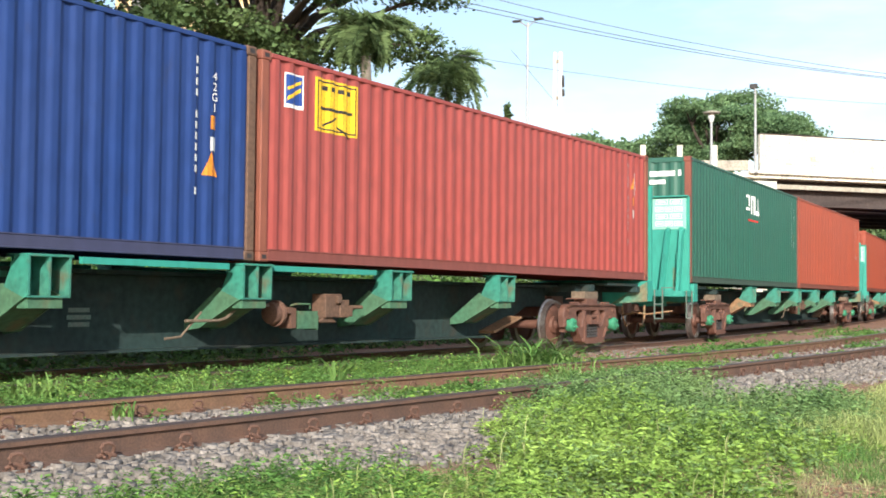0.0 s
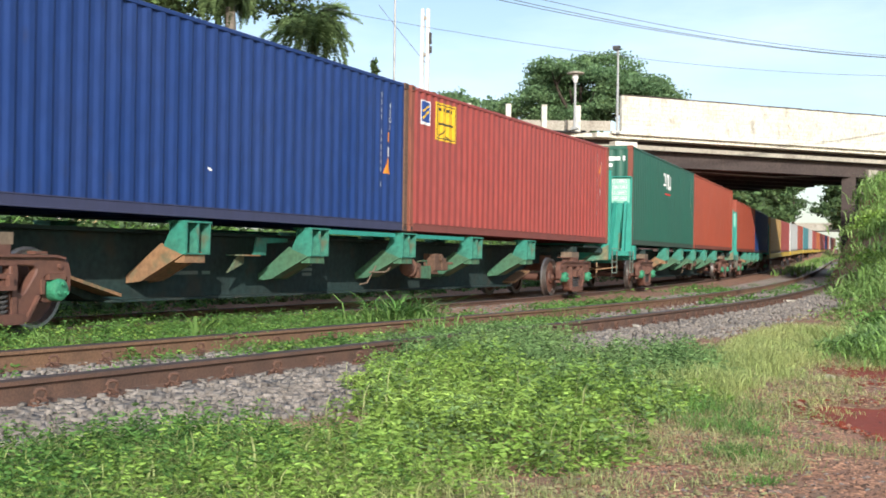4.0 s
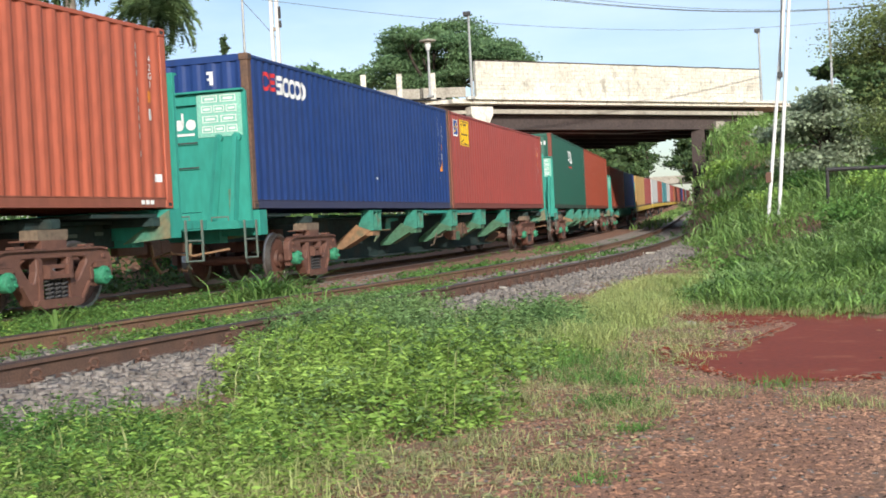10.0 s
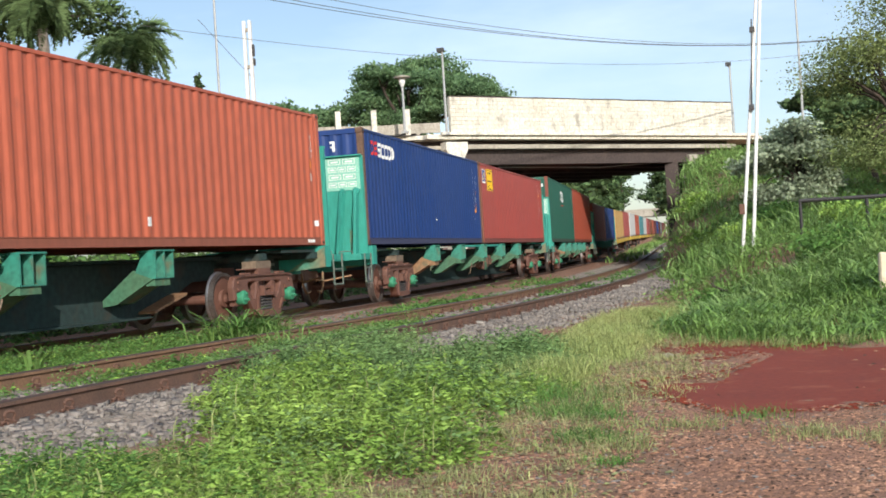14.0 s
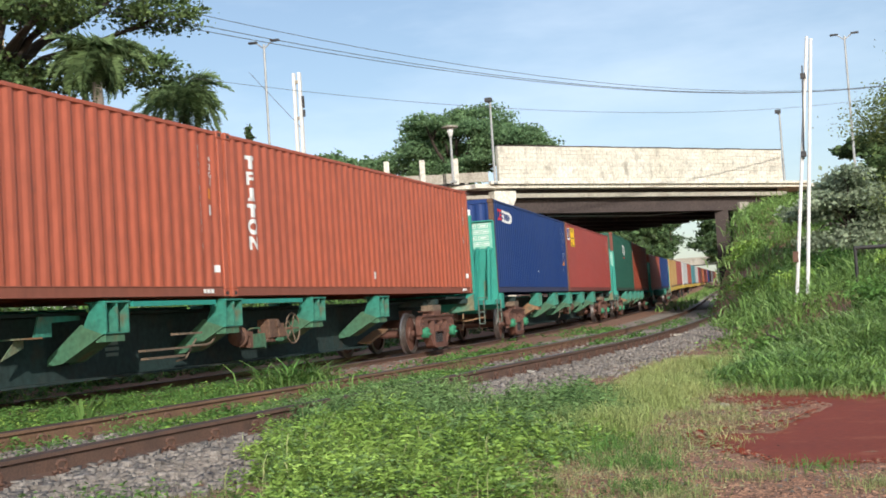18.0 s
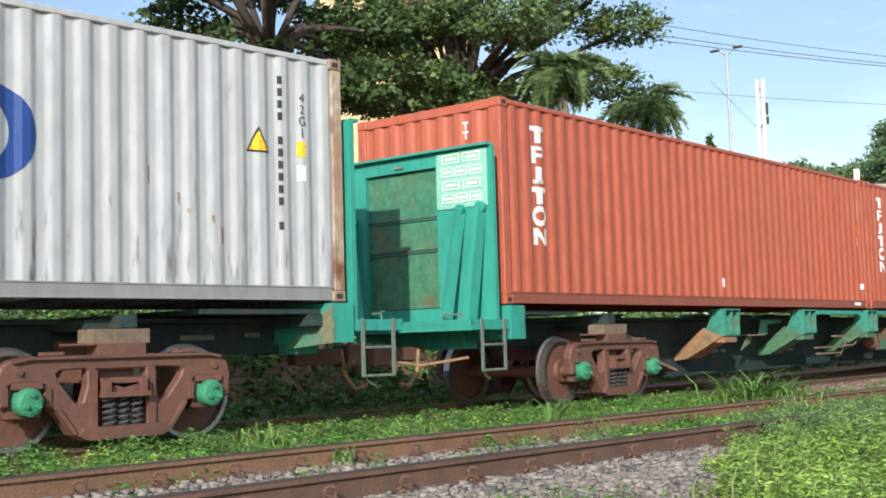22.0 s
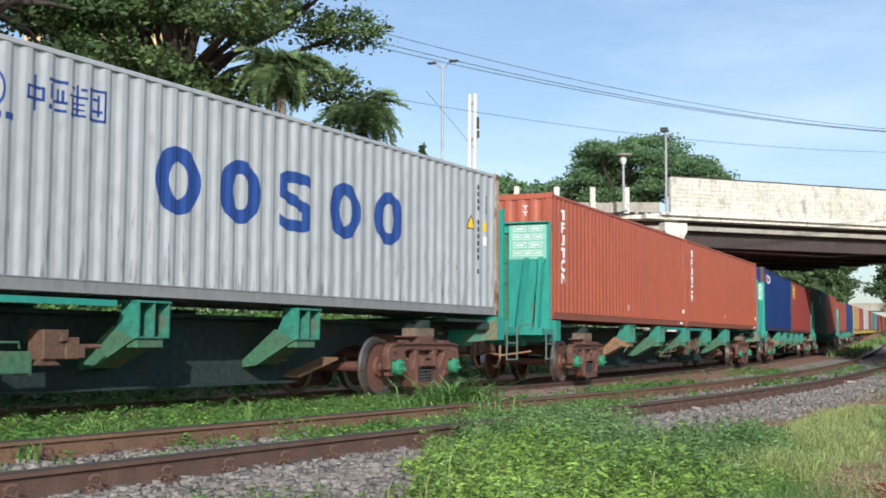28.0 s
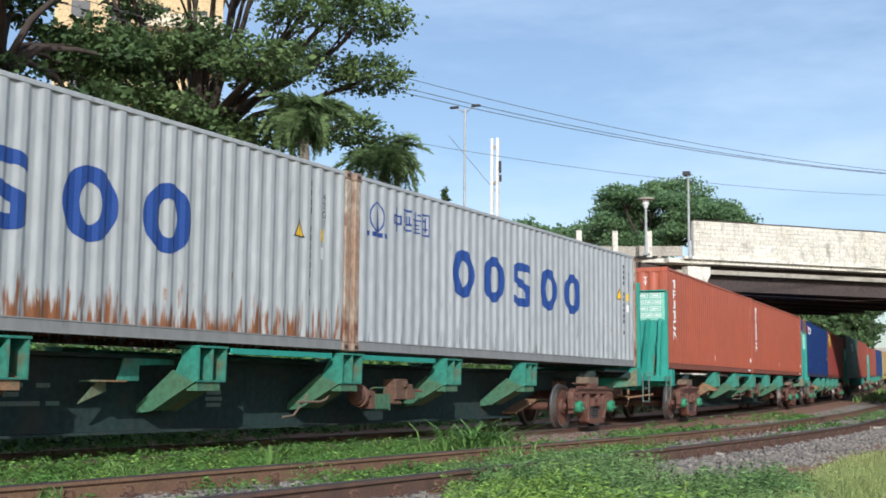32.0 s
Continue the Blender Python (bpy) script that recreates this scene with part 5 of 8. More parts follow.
    # brake gear amidships
    bm = bmesh.new()
    lathe(bm, ((0.05, 0.0), (0.13, 0.02), (0.14, 0.05), (0.14, 0.12), (0.17, 0.13), (0.17, 0.17), (0.06, 0.2)), 16, axis=0)
    for v in bm.verts:
        v.co += Vector((0.68, -0.84, 0.68))
    rod(bm, (0.88, -0.84, 0.68), (1.0, -0.84, 0.68), 0.05, n=10)
    box(bm, (1.04, -0.86, 0.62), (0.1, 0.2, 0.26))
    box(bm, (0.95, -0.95, 0.72), (0.1, 0.06, 0.08))
    part("brake_cylinder", bm, "rust", w, "rusty brake cylinder with a flange")
    bm = boxes(((1.36, -0.92, 0.60), (0.42, 0.03, 0.22)), ((1.36, -0.80, 0.49), (0.44, 0.26, 0.025)), ((1.58, -0.82, 0.56), (0.03, 0.22, 0.2)))
    tube(bm, [(1.05, -0.9, 0.78), (1.12, -0.92, 0.8), (1.42, -0.92, 0.8), (1.45, -0.9, 0.74)], [0.014] * 4, 6)
    part("bracket_plate", bm, "arm_green", w)
    bm = boxes(((1.92, -0.82, 0.78), (0.36, 0.24, 0.32)), ((2.14, -0.86, 0.74), (0.2, 0.2, 0.24)), ((2.0, -0.96, 0.86), (0.1, 0.05, 0.1)), ((2.28, -0.88, 0.7), (0.12, 0.14, 0.14)))
    prism(bm, [(1.6, 0.55), (2.05, 0.55), (1.85, 0.68)], 1, -0.9, -0.78)
    rod(bm, (2.2, -0.88, 0.76), (2.58, -0.93, 0.76), 0.03, n=8)
    bevelled(bm, 0.01)
    part("valve_box", bm, "tan_rust", w, "rusty valve box")
    bm = bmesh.new()
    tube(bm, [(2.59 + 0.265 * math.cos(a), -0.95, 0.76 + 0.265 * math.sin(a)) for a in np.linspace(0, 2 * math.pi, 25)], [0.014] * 25, 6)
    for a in np.arange(0, 6.2, math.pi / 2.5):
        rod(bm, (2.59, -0.93, 0.76), (2.59 + 0.26 * math.cos(a), -0.95, 0.76 + 0.26 * math.sin(a)), 0.012, n=5)
    part("hand_wheel", bm, "tan_grey", w, "spoked hand brake wheel")
    bm = bmesh.new()
    tube(bm, [(-0.9, -0.94, 0.60), (-0.35, -0.94, 0.60), (-0.2, -0.93, 0.63), (0.05, -0.9, 0.76), (0.2, -0.88, 0.78), (0.66, -0.86, 0.78)], [0.018] * 6, 6)
    tube(bm, [(-1.2, -0.92, 0.40), (-0.95, -0.92, 0.42), (-0.6, -0.9, 0.70)], [0.015] * 3, 6)
    part("brake_rod", bm, "tan_grey", w)
    bar0 = None
    for x0, x1, z in ((-2.1, -0.9, 0.585), (-2.05, -1.05, 0.47), (-1.25, -0.55, 0.79)):
        bar0 = part("brake_lever", boxes((((x0 + x1) / 2, -0.93, z), (x1 - x0, 0.12, 0.03))), "tan_grey", w)
    for s in (-1, 1):
        for y in (-1.02, 1.02):
            part("side_bearing", boxes(((s * BOGIE_AT, y, 0.995), (0.57, 0.28, 0.13))), "tan_grey", w, "tan bearing block over the bogie")
        b = part("bogie", boxes(((0, 0, 0.68), (0.36, 2.1, 0.2)), ((0, 0, 0.85), (0.46, 0.9, 0.24)), ((0, -1.04, 0.865), (0.48, 0.26, 0.13)), ((0, 1.04, 0.865), (0.48, 0.26, 0.13)), ((-0.2, -1.0, 0.925), (0.5, 0.3, 0.02))), "bogie", w, "rust-brown cast steel bogie", at=pose(s * BOGIE_AT, 0, 0))
        f0 = sp0 = cp0 = ws0 = None
        for y in (-1, 1):
            t = pose(0, y * 1.10, 0, 0, 0, 0 if y < 0 else 180)
            f0 = part("side_frame", f0.data if f0 else frame_mesh(), "bogie", b, at=t)
            for x in (-0.13, 0, 0.13):
                sp0 = part("spring", sp0.data if sp0 else spring_mesh(), "dark_steel", b, at=t @ pose(x, -0.06, 0))
            for x in (-AXLE, AXLE):
                cp0 = part("bearing_cap", cp0.data if cp0 else cap_mesh(), "cap_green", b, "green bearing end cap", at=t @ pose(x, -0.06, WHEEL_R))
        for x in (-AXLE, AXLE):
            ws0 = part("wheelset", ws0.data if ws0 else wheelset_mesh(), "bogie", b, "worn steel wheels with bright rims", at=pose(x, 0, WHEEL_R))
            if len(ws0.data.materials) < 2:
                ws0.data.materials.append(M["tread"])
    bulkhead(w, number_panel)
    bulkhead(w, number_panel, pose(-0.14, 0, 0) @ TURN)
    return w


def far_wagon():
    w = empty("container_wagon")
    tagged(w, "yellow container flat wagon far along the train", "railway wagon", "wagons of the train")
    part("side_beam", boxes(((0, -1.2, 1.12), (25.4, 0.1, 0.34)), ((0, 1.2, 1.12), (25.4, 0.1, 0.34))), "yellow_steel", w)
    part("centre_sill", boxes(((0, 0, 0.95), (25.8, 0.6, 0.5)), *[((x, 0, 1.0), (0.2, 2.3, 0.2)) for x in (-12, -6, 0, 6, 12)]), "dark_steel", w)
    for s in (-1, 1):
        b = part("bogie", boxes(((s * BOGIE_AT, -0.98, 0.6), (2.3, 0.14, 0.25)), ((s * BOGIE_AT, 0.98, 0.6), (2.3, 0.14, 0.25)), ((s * BOGIE_AT, 0, 0.7), (0.4, 2.1, 0.3))), "bogie", w)
        w0 = None
        for x in (-AXLE, AXLE):
            for y in (-0.8, 0.8):
                w0 = part("wheel", w0.data if w0 else rod(bmesh.new(), (0, -0.06, 0), (0, 0.06, 0), WHEEL_R, n=18), "dark_steel", b, at=pose(s * BOGIE_AT + x, y, WHEEL_R))
    return w


# ---- the train: wagons from the rear forwards, each with two boxes ----
SPACING = (0.0, 27.09, 54.07, 81.25) + tuple(81.25 + 27.1 * i for i in range(1, 10))
TRAIN = []          # (thing, wagon index, place along the wagon, height over the rail)
WHEELS = []
RUN = (-42.29, -38.45, -34.64, -30.85, -27.1, -23.41, -19.98, -16.72, -13.38, -9.88, -6.2, -2.61, 1.01, 4.68, 8.4, 11.9, 15.21)
GAP = HALF_L + 0.05


def build_train():
    first = wagon()
    fleet = [first]
    for i in range(1, 5):
        fleet.append(copy_thing(first, Matrix()))
    # the blue box's wagon has fresher panels with a white painted mark
    b = next(o for o in fleet[2].children if o.name.startswith("bulkhead"))
    for o in b.children:
        if o.name.startswith("panel"):
            recolour(o, "teal")
    for y, up in ((0.66, 1), (0.42, 0), (0.20, 0), (-0.02, -1), (-0.24, 0)):
        bm = rod(bmesh.new(), (-12.444, y, 2.76), (-12.451, y, 2.76), 0.09 if y != 0.42 else 0.05, n=18)
        if up:
            box(bm, (-12.448, y + up * 0.07, 2.86), (0.006, 0.04, 0.2))
        part("white_emblem", bm, "white", b, "white rounded shape of the operator's mark")
    part("white_emblem", boxes(((-12.448, -0.05, 2.60), (0.006, 0.5, 0.04))), "white", b, "white line under the operator's mark")
    # only the second wagon has a hand wheel and long levers
    for i, one in enumerate(fleet):
        for o in [o for o in one.children if o.name.startswith(("hand_wheel", "brake_lever"))]:
            if i != 1:
                bpy.data.objects.remove(o)
    far = far_wagon()
    fleet.append(far)
    for i in range(6, len(SPACING)):
        fleet.append(copy_thing(far, Matrix()))
    for i, w in enumerate(fleet):
        TRAIN.append((w, i, 0.0, 0.0))
        if i < 5:
            for o in w.children_recursive:
                if o.name.startswith("wheelset"):
                    WHEELS.append((o, o.matrix_basis.translation.copy()))
    load = [
        (vessel_box("c_grey_rusty", "weathered grey shipping container with rust along its foot", "rust_post", ((-3.0, 0.7, 0.2), (2.2, 0.6, 0.16), (0.3, 0.45, 0.16), (3.4, 0.9, 0.14)), 5.09),
         vessel_box("c_grey", "pale grey corrugated shipping container with blue oval marks", "rust_post", ((3.73, 1.26, 0.2), (4.06, 1.03, 0.16), (4.15, 0.88, 0.05), (4.43, 0.83, 0.08), (4.54, 0.72, 0.2), (2.6, 0.62, 0.12)), 5.25)),
        (lessor_box("orange-red shipping container with white block marks, behind the teal end wall"), lessor_box("orange-red shipping container with white block marks at its rear")),
        (blue_box(), red_box()),
        (green_box(), plain_box("c_brown", "tall red-brown shipping container with plain sides", 2.896)),
        (plain_box("c_brown", "red-brown shipping container along the train"), plain_box("c_blue", "dark blue shipping container under the bridge")),
        (plain_box("c_tan", "tan yellow shipping container on a yellow wagon"), plain_box("c_red", "red shipping container far along the train")),
        (plain_box("c_pale", "pale grey shipping container far along the train"), plain_box("c_brown", "red-brown shipping container along the train")),
        (plain_box("c_teal", "grey-teal shipping container far along the train"), plain_box("c_pale", "pale grey shipping container far along the train")),
        (plain_box("c_red", "red shipping container far along the train"), plain_box("c_orange", "orange shipping container far along the train")),
        (plain_box("c_brown", "red-brown shipping container along the train"), plain_box("c_red", "red shipping container far along the train")),
        (plain_box("c_blue", "dark blue shipping container far along the train"), plain_box("c_brown", "red-brown shipping container along the train")),
        (plain_box("c_pale", "pale grey shipping container far along the train"), plain_box("c_red", "red shipping container far along the train")),
        (plain_box("c_brown", "red-brown shipping container along the train"), plain_box("c_tan", "tan shipping container far along the train")),
    ]
    for i, (rear, front) in enumerate(load):
        TRAIN.append((rear, i, -GAP, DECK))
        TRAIN.append((front, i, GAP, DECK))


build_train()


# ---- bridge ----
A_END, B_END = Vector((-14.0, 59.4, 0)), Vector((-0.2, 73.5, 0))
ALONG = (B_END - A_END).normalized()
BACK = Vector((-ALONG.y, ALONG.x, 0))
YAW = math.degrees(math.atan2(ALONG.y, ALONG.x))
SPAN = (B_END - A_END).length


def bridge():
    """Road bridge over the line: local x along the parapet, y away from the camera, z up."""
    b = empty("road_bridge", pose(A_END.x, A_END.y, 0, 0, 0, YAW))
    tagged(b, "concrete road bridge with a whitewashed block parapet wall", "bridge")
    part("deck_slab", boxes(((SPAN / 2 + 1.0, 7.4, 7.12), (SPAN + 5.0, 15.2, 0.22)), ((SPAN / 2 + 0.6, -0.28, 7.27), (SPAN + 2.6, 0.22, 0.14))), "whitewash", b, "pale deck edge")
    part("road_surface", boxes(((SPAN / 2 + 6, 7.6, 7.25), (SPAN + 30.0, 14.4, 0.05))), "asphalt", b)
    part("fascia_beam", boxes(((SPAN / 2 + 0.2, 0.35, 6.66), (SPAN + 0.6, 0.3, 0.22))), "concrete", b)
    # Girders and beams carry the shade below the deck in their colour.
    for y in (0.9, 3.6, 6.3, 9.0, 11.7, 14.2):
        part("girder", boxes(((SPAN / 2 - 3, y, 6.42), (SPAN + 6.5, 0.45, 1.26)), ((SPAN / 2 - 3, y, 5.82), (SPAN + 6.5, 0.7, 0.14))), "concrete_shaded_worn", b)
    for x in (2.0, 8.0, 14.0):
        part("cross_beam", boxes(((x, 7.5, 6.5), (0.3, 13.4, 0.9))), "concrete_shaded_worn", b)
    # parapet of whitewashed blocks
    n, rows, bw, bh = 30, 9, SPAN / 30, 0.205
    brick = None
    for r in range(rows):
        x = -0.5 * bw * (r % 2)
        while x < SPAN - 0.05:
            x0, x1 = max(x, 0), min(x + bw, SPAN)
            full = x1 - x0 > bw * 0.9
            m = pose((x0 + x1) / 2, random.uniform(-0.006, 0.006), 7.34 + bh * (r + 0.5))
            if full:
                if not brick:
                    bm = bevelled(boxes(((0, 0, 0), (bw - 0.008, 0.22, bh - 0.008))), 0.01)
                    brick = part("block", bm, "whitewash", b, at=m)
                else:
                    part("block", brick.data, None, b, at=m)
            else:
                part("block", boxes(((0, 0, 0), (x1 - x0 - 0.012, 0.22, bh - 0.012))), "whitewash", b, at=m)
            x += bw
    part("parapet_core", boxes(((SPAN / 2, 0.02, 7.34 + rows * bh / 2), (SPAN - 0.02, 0.2, rows * bh - 0.01))), "whitewash", b)
    x = 0
    while x < SPAN - 0.05:
        w = random.uniform(0.7, 1.3)
        w = min(w, SPAN - x)
        part("coping", boxes(((x + w / 2, 0, 7.34 + rows * bh + 0.025 + random.uniform(-0.01, 0.012)), (w - 0.01, 0.27, 0.05))), "concrete_shaded_worn", b, "weathered dark coping")
        x += w
    part("rear_parapet", boxes(((SPAN / 2, 14.8, 7.7), (SPAN + 8, 0.22, 0.9))), "concrete", b)
    # pier wall on the right, column with a head on the left
    px = SPAN * 0.80 + 0.9
    q = Matrix.Rotation(math.radians(-YAW + 90 + 2), 4, "Z")
    part("pier_wall", boxes(((px + 4.6, 6.8, 2.8), (17.0, 0.75, 6.2), q)), "concrete_shaded_worn", b, "concrete pier wall with shade put into its colour")
    part("pier_front", boxes(((px + 0.35, 0.75, 3.1), (0.7, 0.6, 6.2))), "concrete", b)
    bm = boxes(((0.2, 0.3, 3.0), (0.75, 0.7, 6.0)))
    box(bm, (0.2, 0.3, 6.2), (1.0, 0.8, 0.5))
    prism(bm, [(-0.2, 6.0), (0.6, 6.0), (0.85, 6.45), (0.85, 6.85), (-0.45, 6.85), (-0.45, 6.45)], 1, -0.25, 0.3)
    part("column", bm, "whitewash", b, "pale column with a flared head")
    part("far_pier", boxes(((-5.5, 7.4, 2.8), (1.2, 13.0, 6.2))), "concrete_shaded_worn", b)
    bm = bmesh.new()
    rod(bm, (SPAN * 0.2, 1.6, 5.7), (SPAN * 0.55, 1.6, 5.62), 0.03)
    rod(bm, (SPAN * 0.55, 1.6, 5.62), (SPAN * 0.78, 1.6, 5.85), 0.03)
    part("conduit", bm, "galvanised", b)
    return b


bridge()


def approach():
    """The road that leads off the bridge, on a low wall with a guard rail."""
    end = Vector((-33.0, 50.6, 0))
    d = end - A_END
    ln = d.length
    a = empty("bridge_approach", pose(A_END.x, A_END.y, 0, 0, 0, math.degrees(math.atan2(d.y, d.x))))
    tagged(a, "concrete road approach beside the bridge with a low guard wall", "bridge")
    part("deck_slab", boxes(((ln / 2 - 0.2, -5.0, 7.10), (ln + 0.4, 10.0, 0.26))), "whitewash", a)
    part("edge_beam", boxes(((ln / 2, 0.14, 7.13), (ln, 0.24, 0.2))), "whitewash", a)
    part("girder", boxes(((ln / 2, -0.55, 6.62), (ln, 0.4, 0.7))), "concrete_shaded_worn", a)
    part("road_surface", boxes(((ln / 2 + 15.5, -5.1, 7.255), (ln + 31, 9.2, 0.05))), "asphalt", a)
    part("far_slab", boxes(((ln + 15.4, -5.0, 7.10), (30.0, 9.8, 0.26))), "concrete", a)
    for x in (ln + 8, ln + 18, ln + 28):
        part("column", boxes(((x, -5.0, 3.4), (0.8, 3.0, 7.1))), "concrete", a)
    part("lower_beam", boxes(((ln / 2, -0.2, 6.62), (ln, 0.3, 0.18))), "concrete", a)
    g0 = None
    x = 0.5
    while x < ln:
        g0 = part("guard_panel", g0.data if g0 else boxes(((0, 0, 7.62), (2.3, 0.12, 0.50)), ((0, 0, 7.28), (0.2, 0.16, 0.24))), "concrete", a, at=pose(x + 1.15, -0.05, random.uniform(-0.02, 0.02)))
        x += 2.34
    p0 = None
    for x in (1.9, 3.6, 5.4, 7.4, 9.6):
        p0 = part("post", p0.data if p0 else boxes(((0, 0, 7.85), (0.26, 0.26, 1.5))), "whitewash", a, "short pale concrete post", at=pose(x + 0.3, 0.15, 0))
    for x in (5, 11, 17):
        part("column", boxes(((x, -2.0, 3.0), (0.8, 0.8, 7.2))), "concrete", a)
    return a


approach()


def street_lamp(x, y, z0, top, kind, label):
    """A lamp post: 'round' has a flat disc head, 'box' a small floodlight, 'double' two arms."""
    l = empty("street_lamp", pose(x, y, z0))
    tagged(l, label, "street lamp", "street lamps")
    h = top - z0
    bm = bmesh.new()
    rod(bm, (0, 0, 0), (0, 0, h), 0.075, 0.05, 10)
    box(bm, (0, 0, 0.05), (0.3, 0.3, 0.1))
    part("post", bm, "galvanised", l)
    if kind == "round":
        bm = bmesh.new()
        lathe(bm, ((0.08, h - 0.5), (0.16, h - 0.28), (0.14, h - 0.1)), 12, axis=2)
        part("lantern", bm, "white", l)
        bm = bmesh.new()
        lathe(bm, ((0.40, h - 0.08), (0.42, h - 0.02), (0.1, h + 0.06)), 16, axis=2)
        part("shade", bm, "concrete", l)
    elif kind == "box":
        part("lamp_head", boxes(((-0.08, 0, h), (0.34, 0.28, 0.2)), ((-0.08, 0, h - 0.13), (0.08, 0.08, 0.1))), "dark_steel", l)
    else:
        for s in (-1, 1):
            bm = bmesh.new()
            tube(bm, [(0, 0, h - 0.2), (s * 0.2, 0, h - 0.04), (s * 0.4, 0, h + 0.1)], [0.035, 0.03, 0.03], 6)
            part("arm", bm, "galvanised", l)
            part("lamp_head", bevelled(boxes(((s * 0.55, 0, h + 0.13), (0.42, 0.2, 0.09))), 0.02), "dark_steel", l)
    return l


street_lamp(-15.6, 56.6, 7.2, 10.0, "round", "grey lamp post with a flat round head on the bridge approach")
street_lamp(-14.05, 58.9, 7.2, 11.5, "box", "thin lamp post with a small box head at the bridge end")
street_lamp(-0.05, 74.2, 7.2, 11.6, "box", "thin lamp post with a small box head behind the parapet")
street_lamp(3.75, 70.0, 6.6, 14.8, "double", "tall lamp post with two arms beside the bridge ramp")
street_lamp(-22.4, 50.2, 0.2, 13.65, "double", "tall thin mast with two lamp arms behind the train")


def twin_pole(x, y, z0, top):
    p = empty("utility_pole", pose(x, y, z0))
    tagged(p, "pale concrete twin utility pole with small fittings", "utility pole")
    h = top - z0
    for dx in (-0.13, 0.13):
        part("shaft", bevelled(boxes(((dx, 0, h / 2), (0.17, 0.22, h), None, 0.25)), 0.015), "white", p)
    for z in np.arange(1.5, h, 1.6):
        part("spacer", boxes(((0, 0, float(z)), (0.2, 0.12, 0.14))), "concrete", p)
    part("fitting", boxes(((0.22, 0, h - 1.3), (0.12, 0.12, 0.5)), ((0.26, 0, h - 1.8), (0.08, 0.08, 0.3))), "dark_steel", p)
    return p


twin_pole(-20.05, 48.2, 0.2, 11.7)


def leaning_posts():
    """Two white steel posts that stand close together and lean."""
    p = empty("twin_posts")
    tagged(p, "two thin white steel posts leaning together in tall grass", "post")
    z0 = float(height(0, 24.0)) - 0.1
    tops = ((0.63, 24.0, 5.66), (0.70, 24.1, 5.63))
    for (bx, tx) in ((0.02, tops[0]), (0.23, tops[1])):
        bm = bmesh.new()
        rod(bm, (bx, 24.0, z0), tx, 0.036, 0.032, 10)
        part("post", bm, "white", p)
    bm = bmesh.new()
    rod(bm, (0.40, 23.93, 3.3), (0.50, 23.93, 5.1), 0.014, n=6)
    for z, x in ((3.4, 0.40), (4.9, 0.50)):
        box(bm, (x, 23.95, z), (0.1, 0.1, 0.1))
    part("drop_wire", bm, "dark_steel", p, "dark fittings on a post")
    part("band", boxes(((0.1, 23.95, 1.45), (0.1, 0.11, 0.2))), "rust", p)
    return p


leaning_posts()


def fence_bar():
    f = empty("fence")
    tagged(f, "low black pipe fence in the grass", "fence")
    bm = bmesh.new()
    rod(bm, (1.07, 22.0, 1.47), (3.4, 22.0, 1.45), 0.035)
    part("rail", bm, "black", f)
    p0 = None
    for x in (1.09, 2.2, 3.3):
        bm = bmesh.new()
        if not p0:
            rod(bm, (0, 22.0, 0.6), (0, 22.0, 1.46), 0.03)
        p0 = part("post", p0.data if p0 else bm, "black", f, at=pose(x, 0, 0))
    return f


fence_bar()


def wires():
    a0, b0 = Vector((-19.0, 35.4, 11.1)), Vector((4.1, 70.0, 11.8))
    for off, z, fall, sag, r in ((0.0, 0.0, 0.0, 1.05, 0.014), (0.05, -0.2, 0.9, 1.0, 0.014), (0.1, 0.34, 0.9, 1.1, 0.012), (-0.6, -1.75, 0.6, 0.9, 0.009)):
        bm = bmesh.new()
        pts = []
        for i in range(33):
            t = -0.3 + 1.75 * i / 32
            p = a0.lerp(b0, t) + Vector((off, 0, z * (1 - fall * t) - sag * 4 * t * (1 - t)))
            pts.append(p)
        tube(bm, pts, [r] * 33, 5)
        tagged(part("overhead_cable", bm, "cable"), "thin black overhead cable hanging across the line", "cable", "overhead cables")
    # fittings where the cables are clamped
    bm = bmesh.new()
    rod(bm, (-22.3, 48.2, 12.0), (-19.9, 48.2, 9.2), 0.012, n=5)
    tagged(part("stay_wire", bm, "cable"), "thin slanting stay wire beside the pole", "cable")


wires()


def apartment():
    """A tall beige block of flats far behind the trees."""
    b = empty("apartment_building", pose(-60.6, 73.0, 0, 0, 0, 40))
    tagged(b, "beige apartment building with rows of balconies behind the trees", "building")
    part("wall", boxes(((0, 0, 15), (12, 12, 30))), "facade", b)
    part("roof", boxes(((0, 0, 30.2), (12.6, 12.6, 0.4)), ((1, 1, 31.4), (4, 4, 2))), "concrete", b)
    w0 = s0 = None
    for k in range(10):
        z = 1.6 + 2.85 * k
        for x in (-4.2, -1.4, 1.4, 4.2):
            m = pose(x, -6.02, z)
            w0 = part("window", w0.data if w0 else boxes(((0, 0, 0.6), (1.3, 0.06, 1.3))), "window_glass", b, at=m)
            part("window_frame", boxes(((0, -0.04, -0.08), (1.5, 0.12, 0.08))), "facade_light", w0)
        s0 = part("balcony", s0.data if s0 else boxes(((0, -0.7, -0.5), (5.6, 1.4, 0.14)), ((0, -1.38, 0.0), (5.6, 0.08, 0.95)), ((-2.8, -0.7, 0), (0.08, 1.4, 0.95)), ((2.8, -0.7, 0), (0.08, 1.4, 0.95))), "facade_light", b, at=pose(2.8, -6, z))
        for y in (-3, 0, 3):
            part("window", boxes(((6.02, y, z + 0.6), (0.06, 1.2, 1.3))), "window_glass", b)
    return b


apartment()


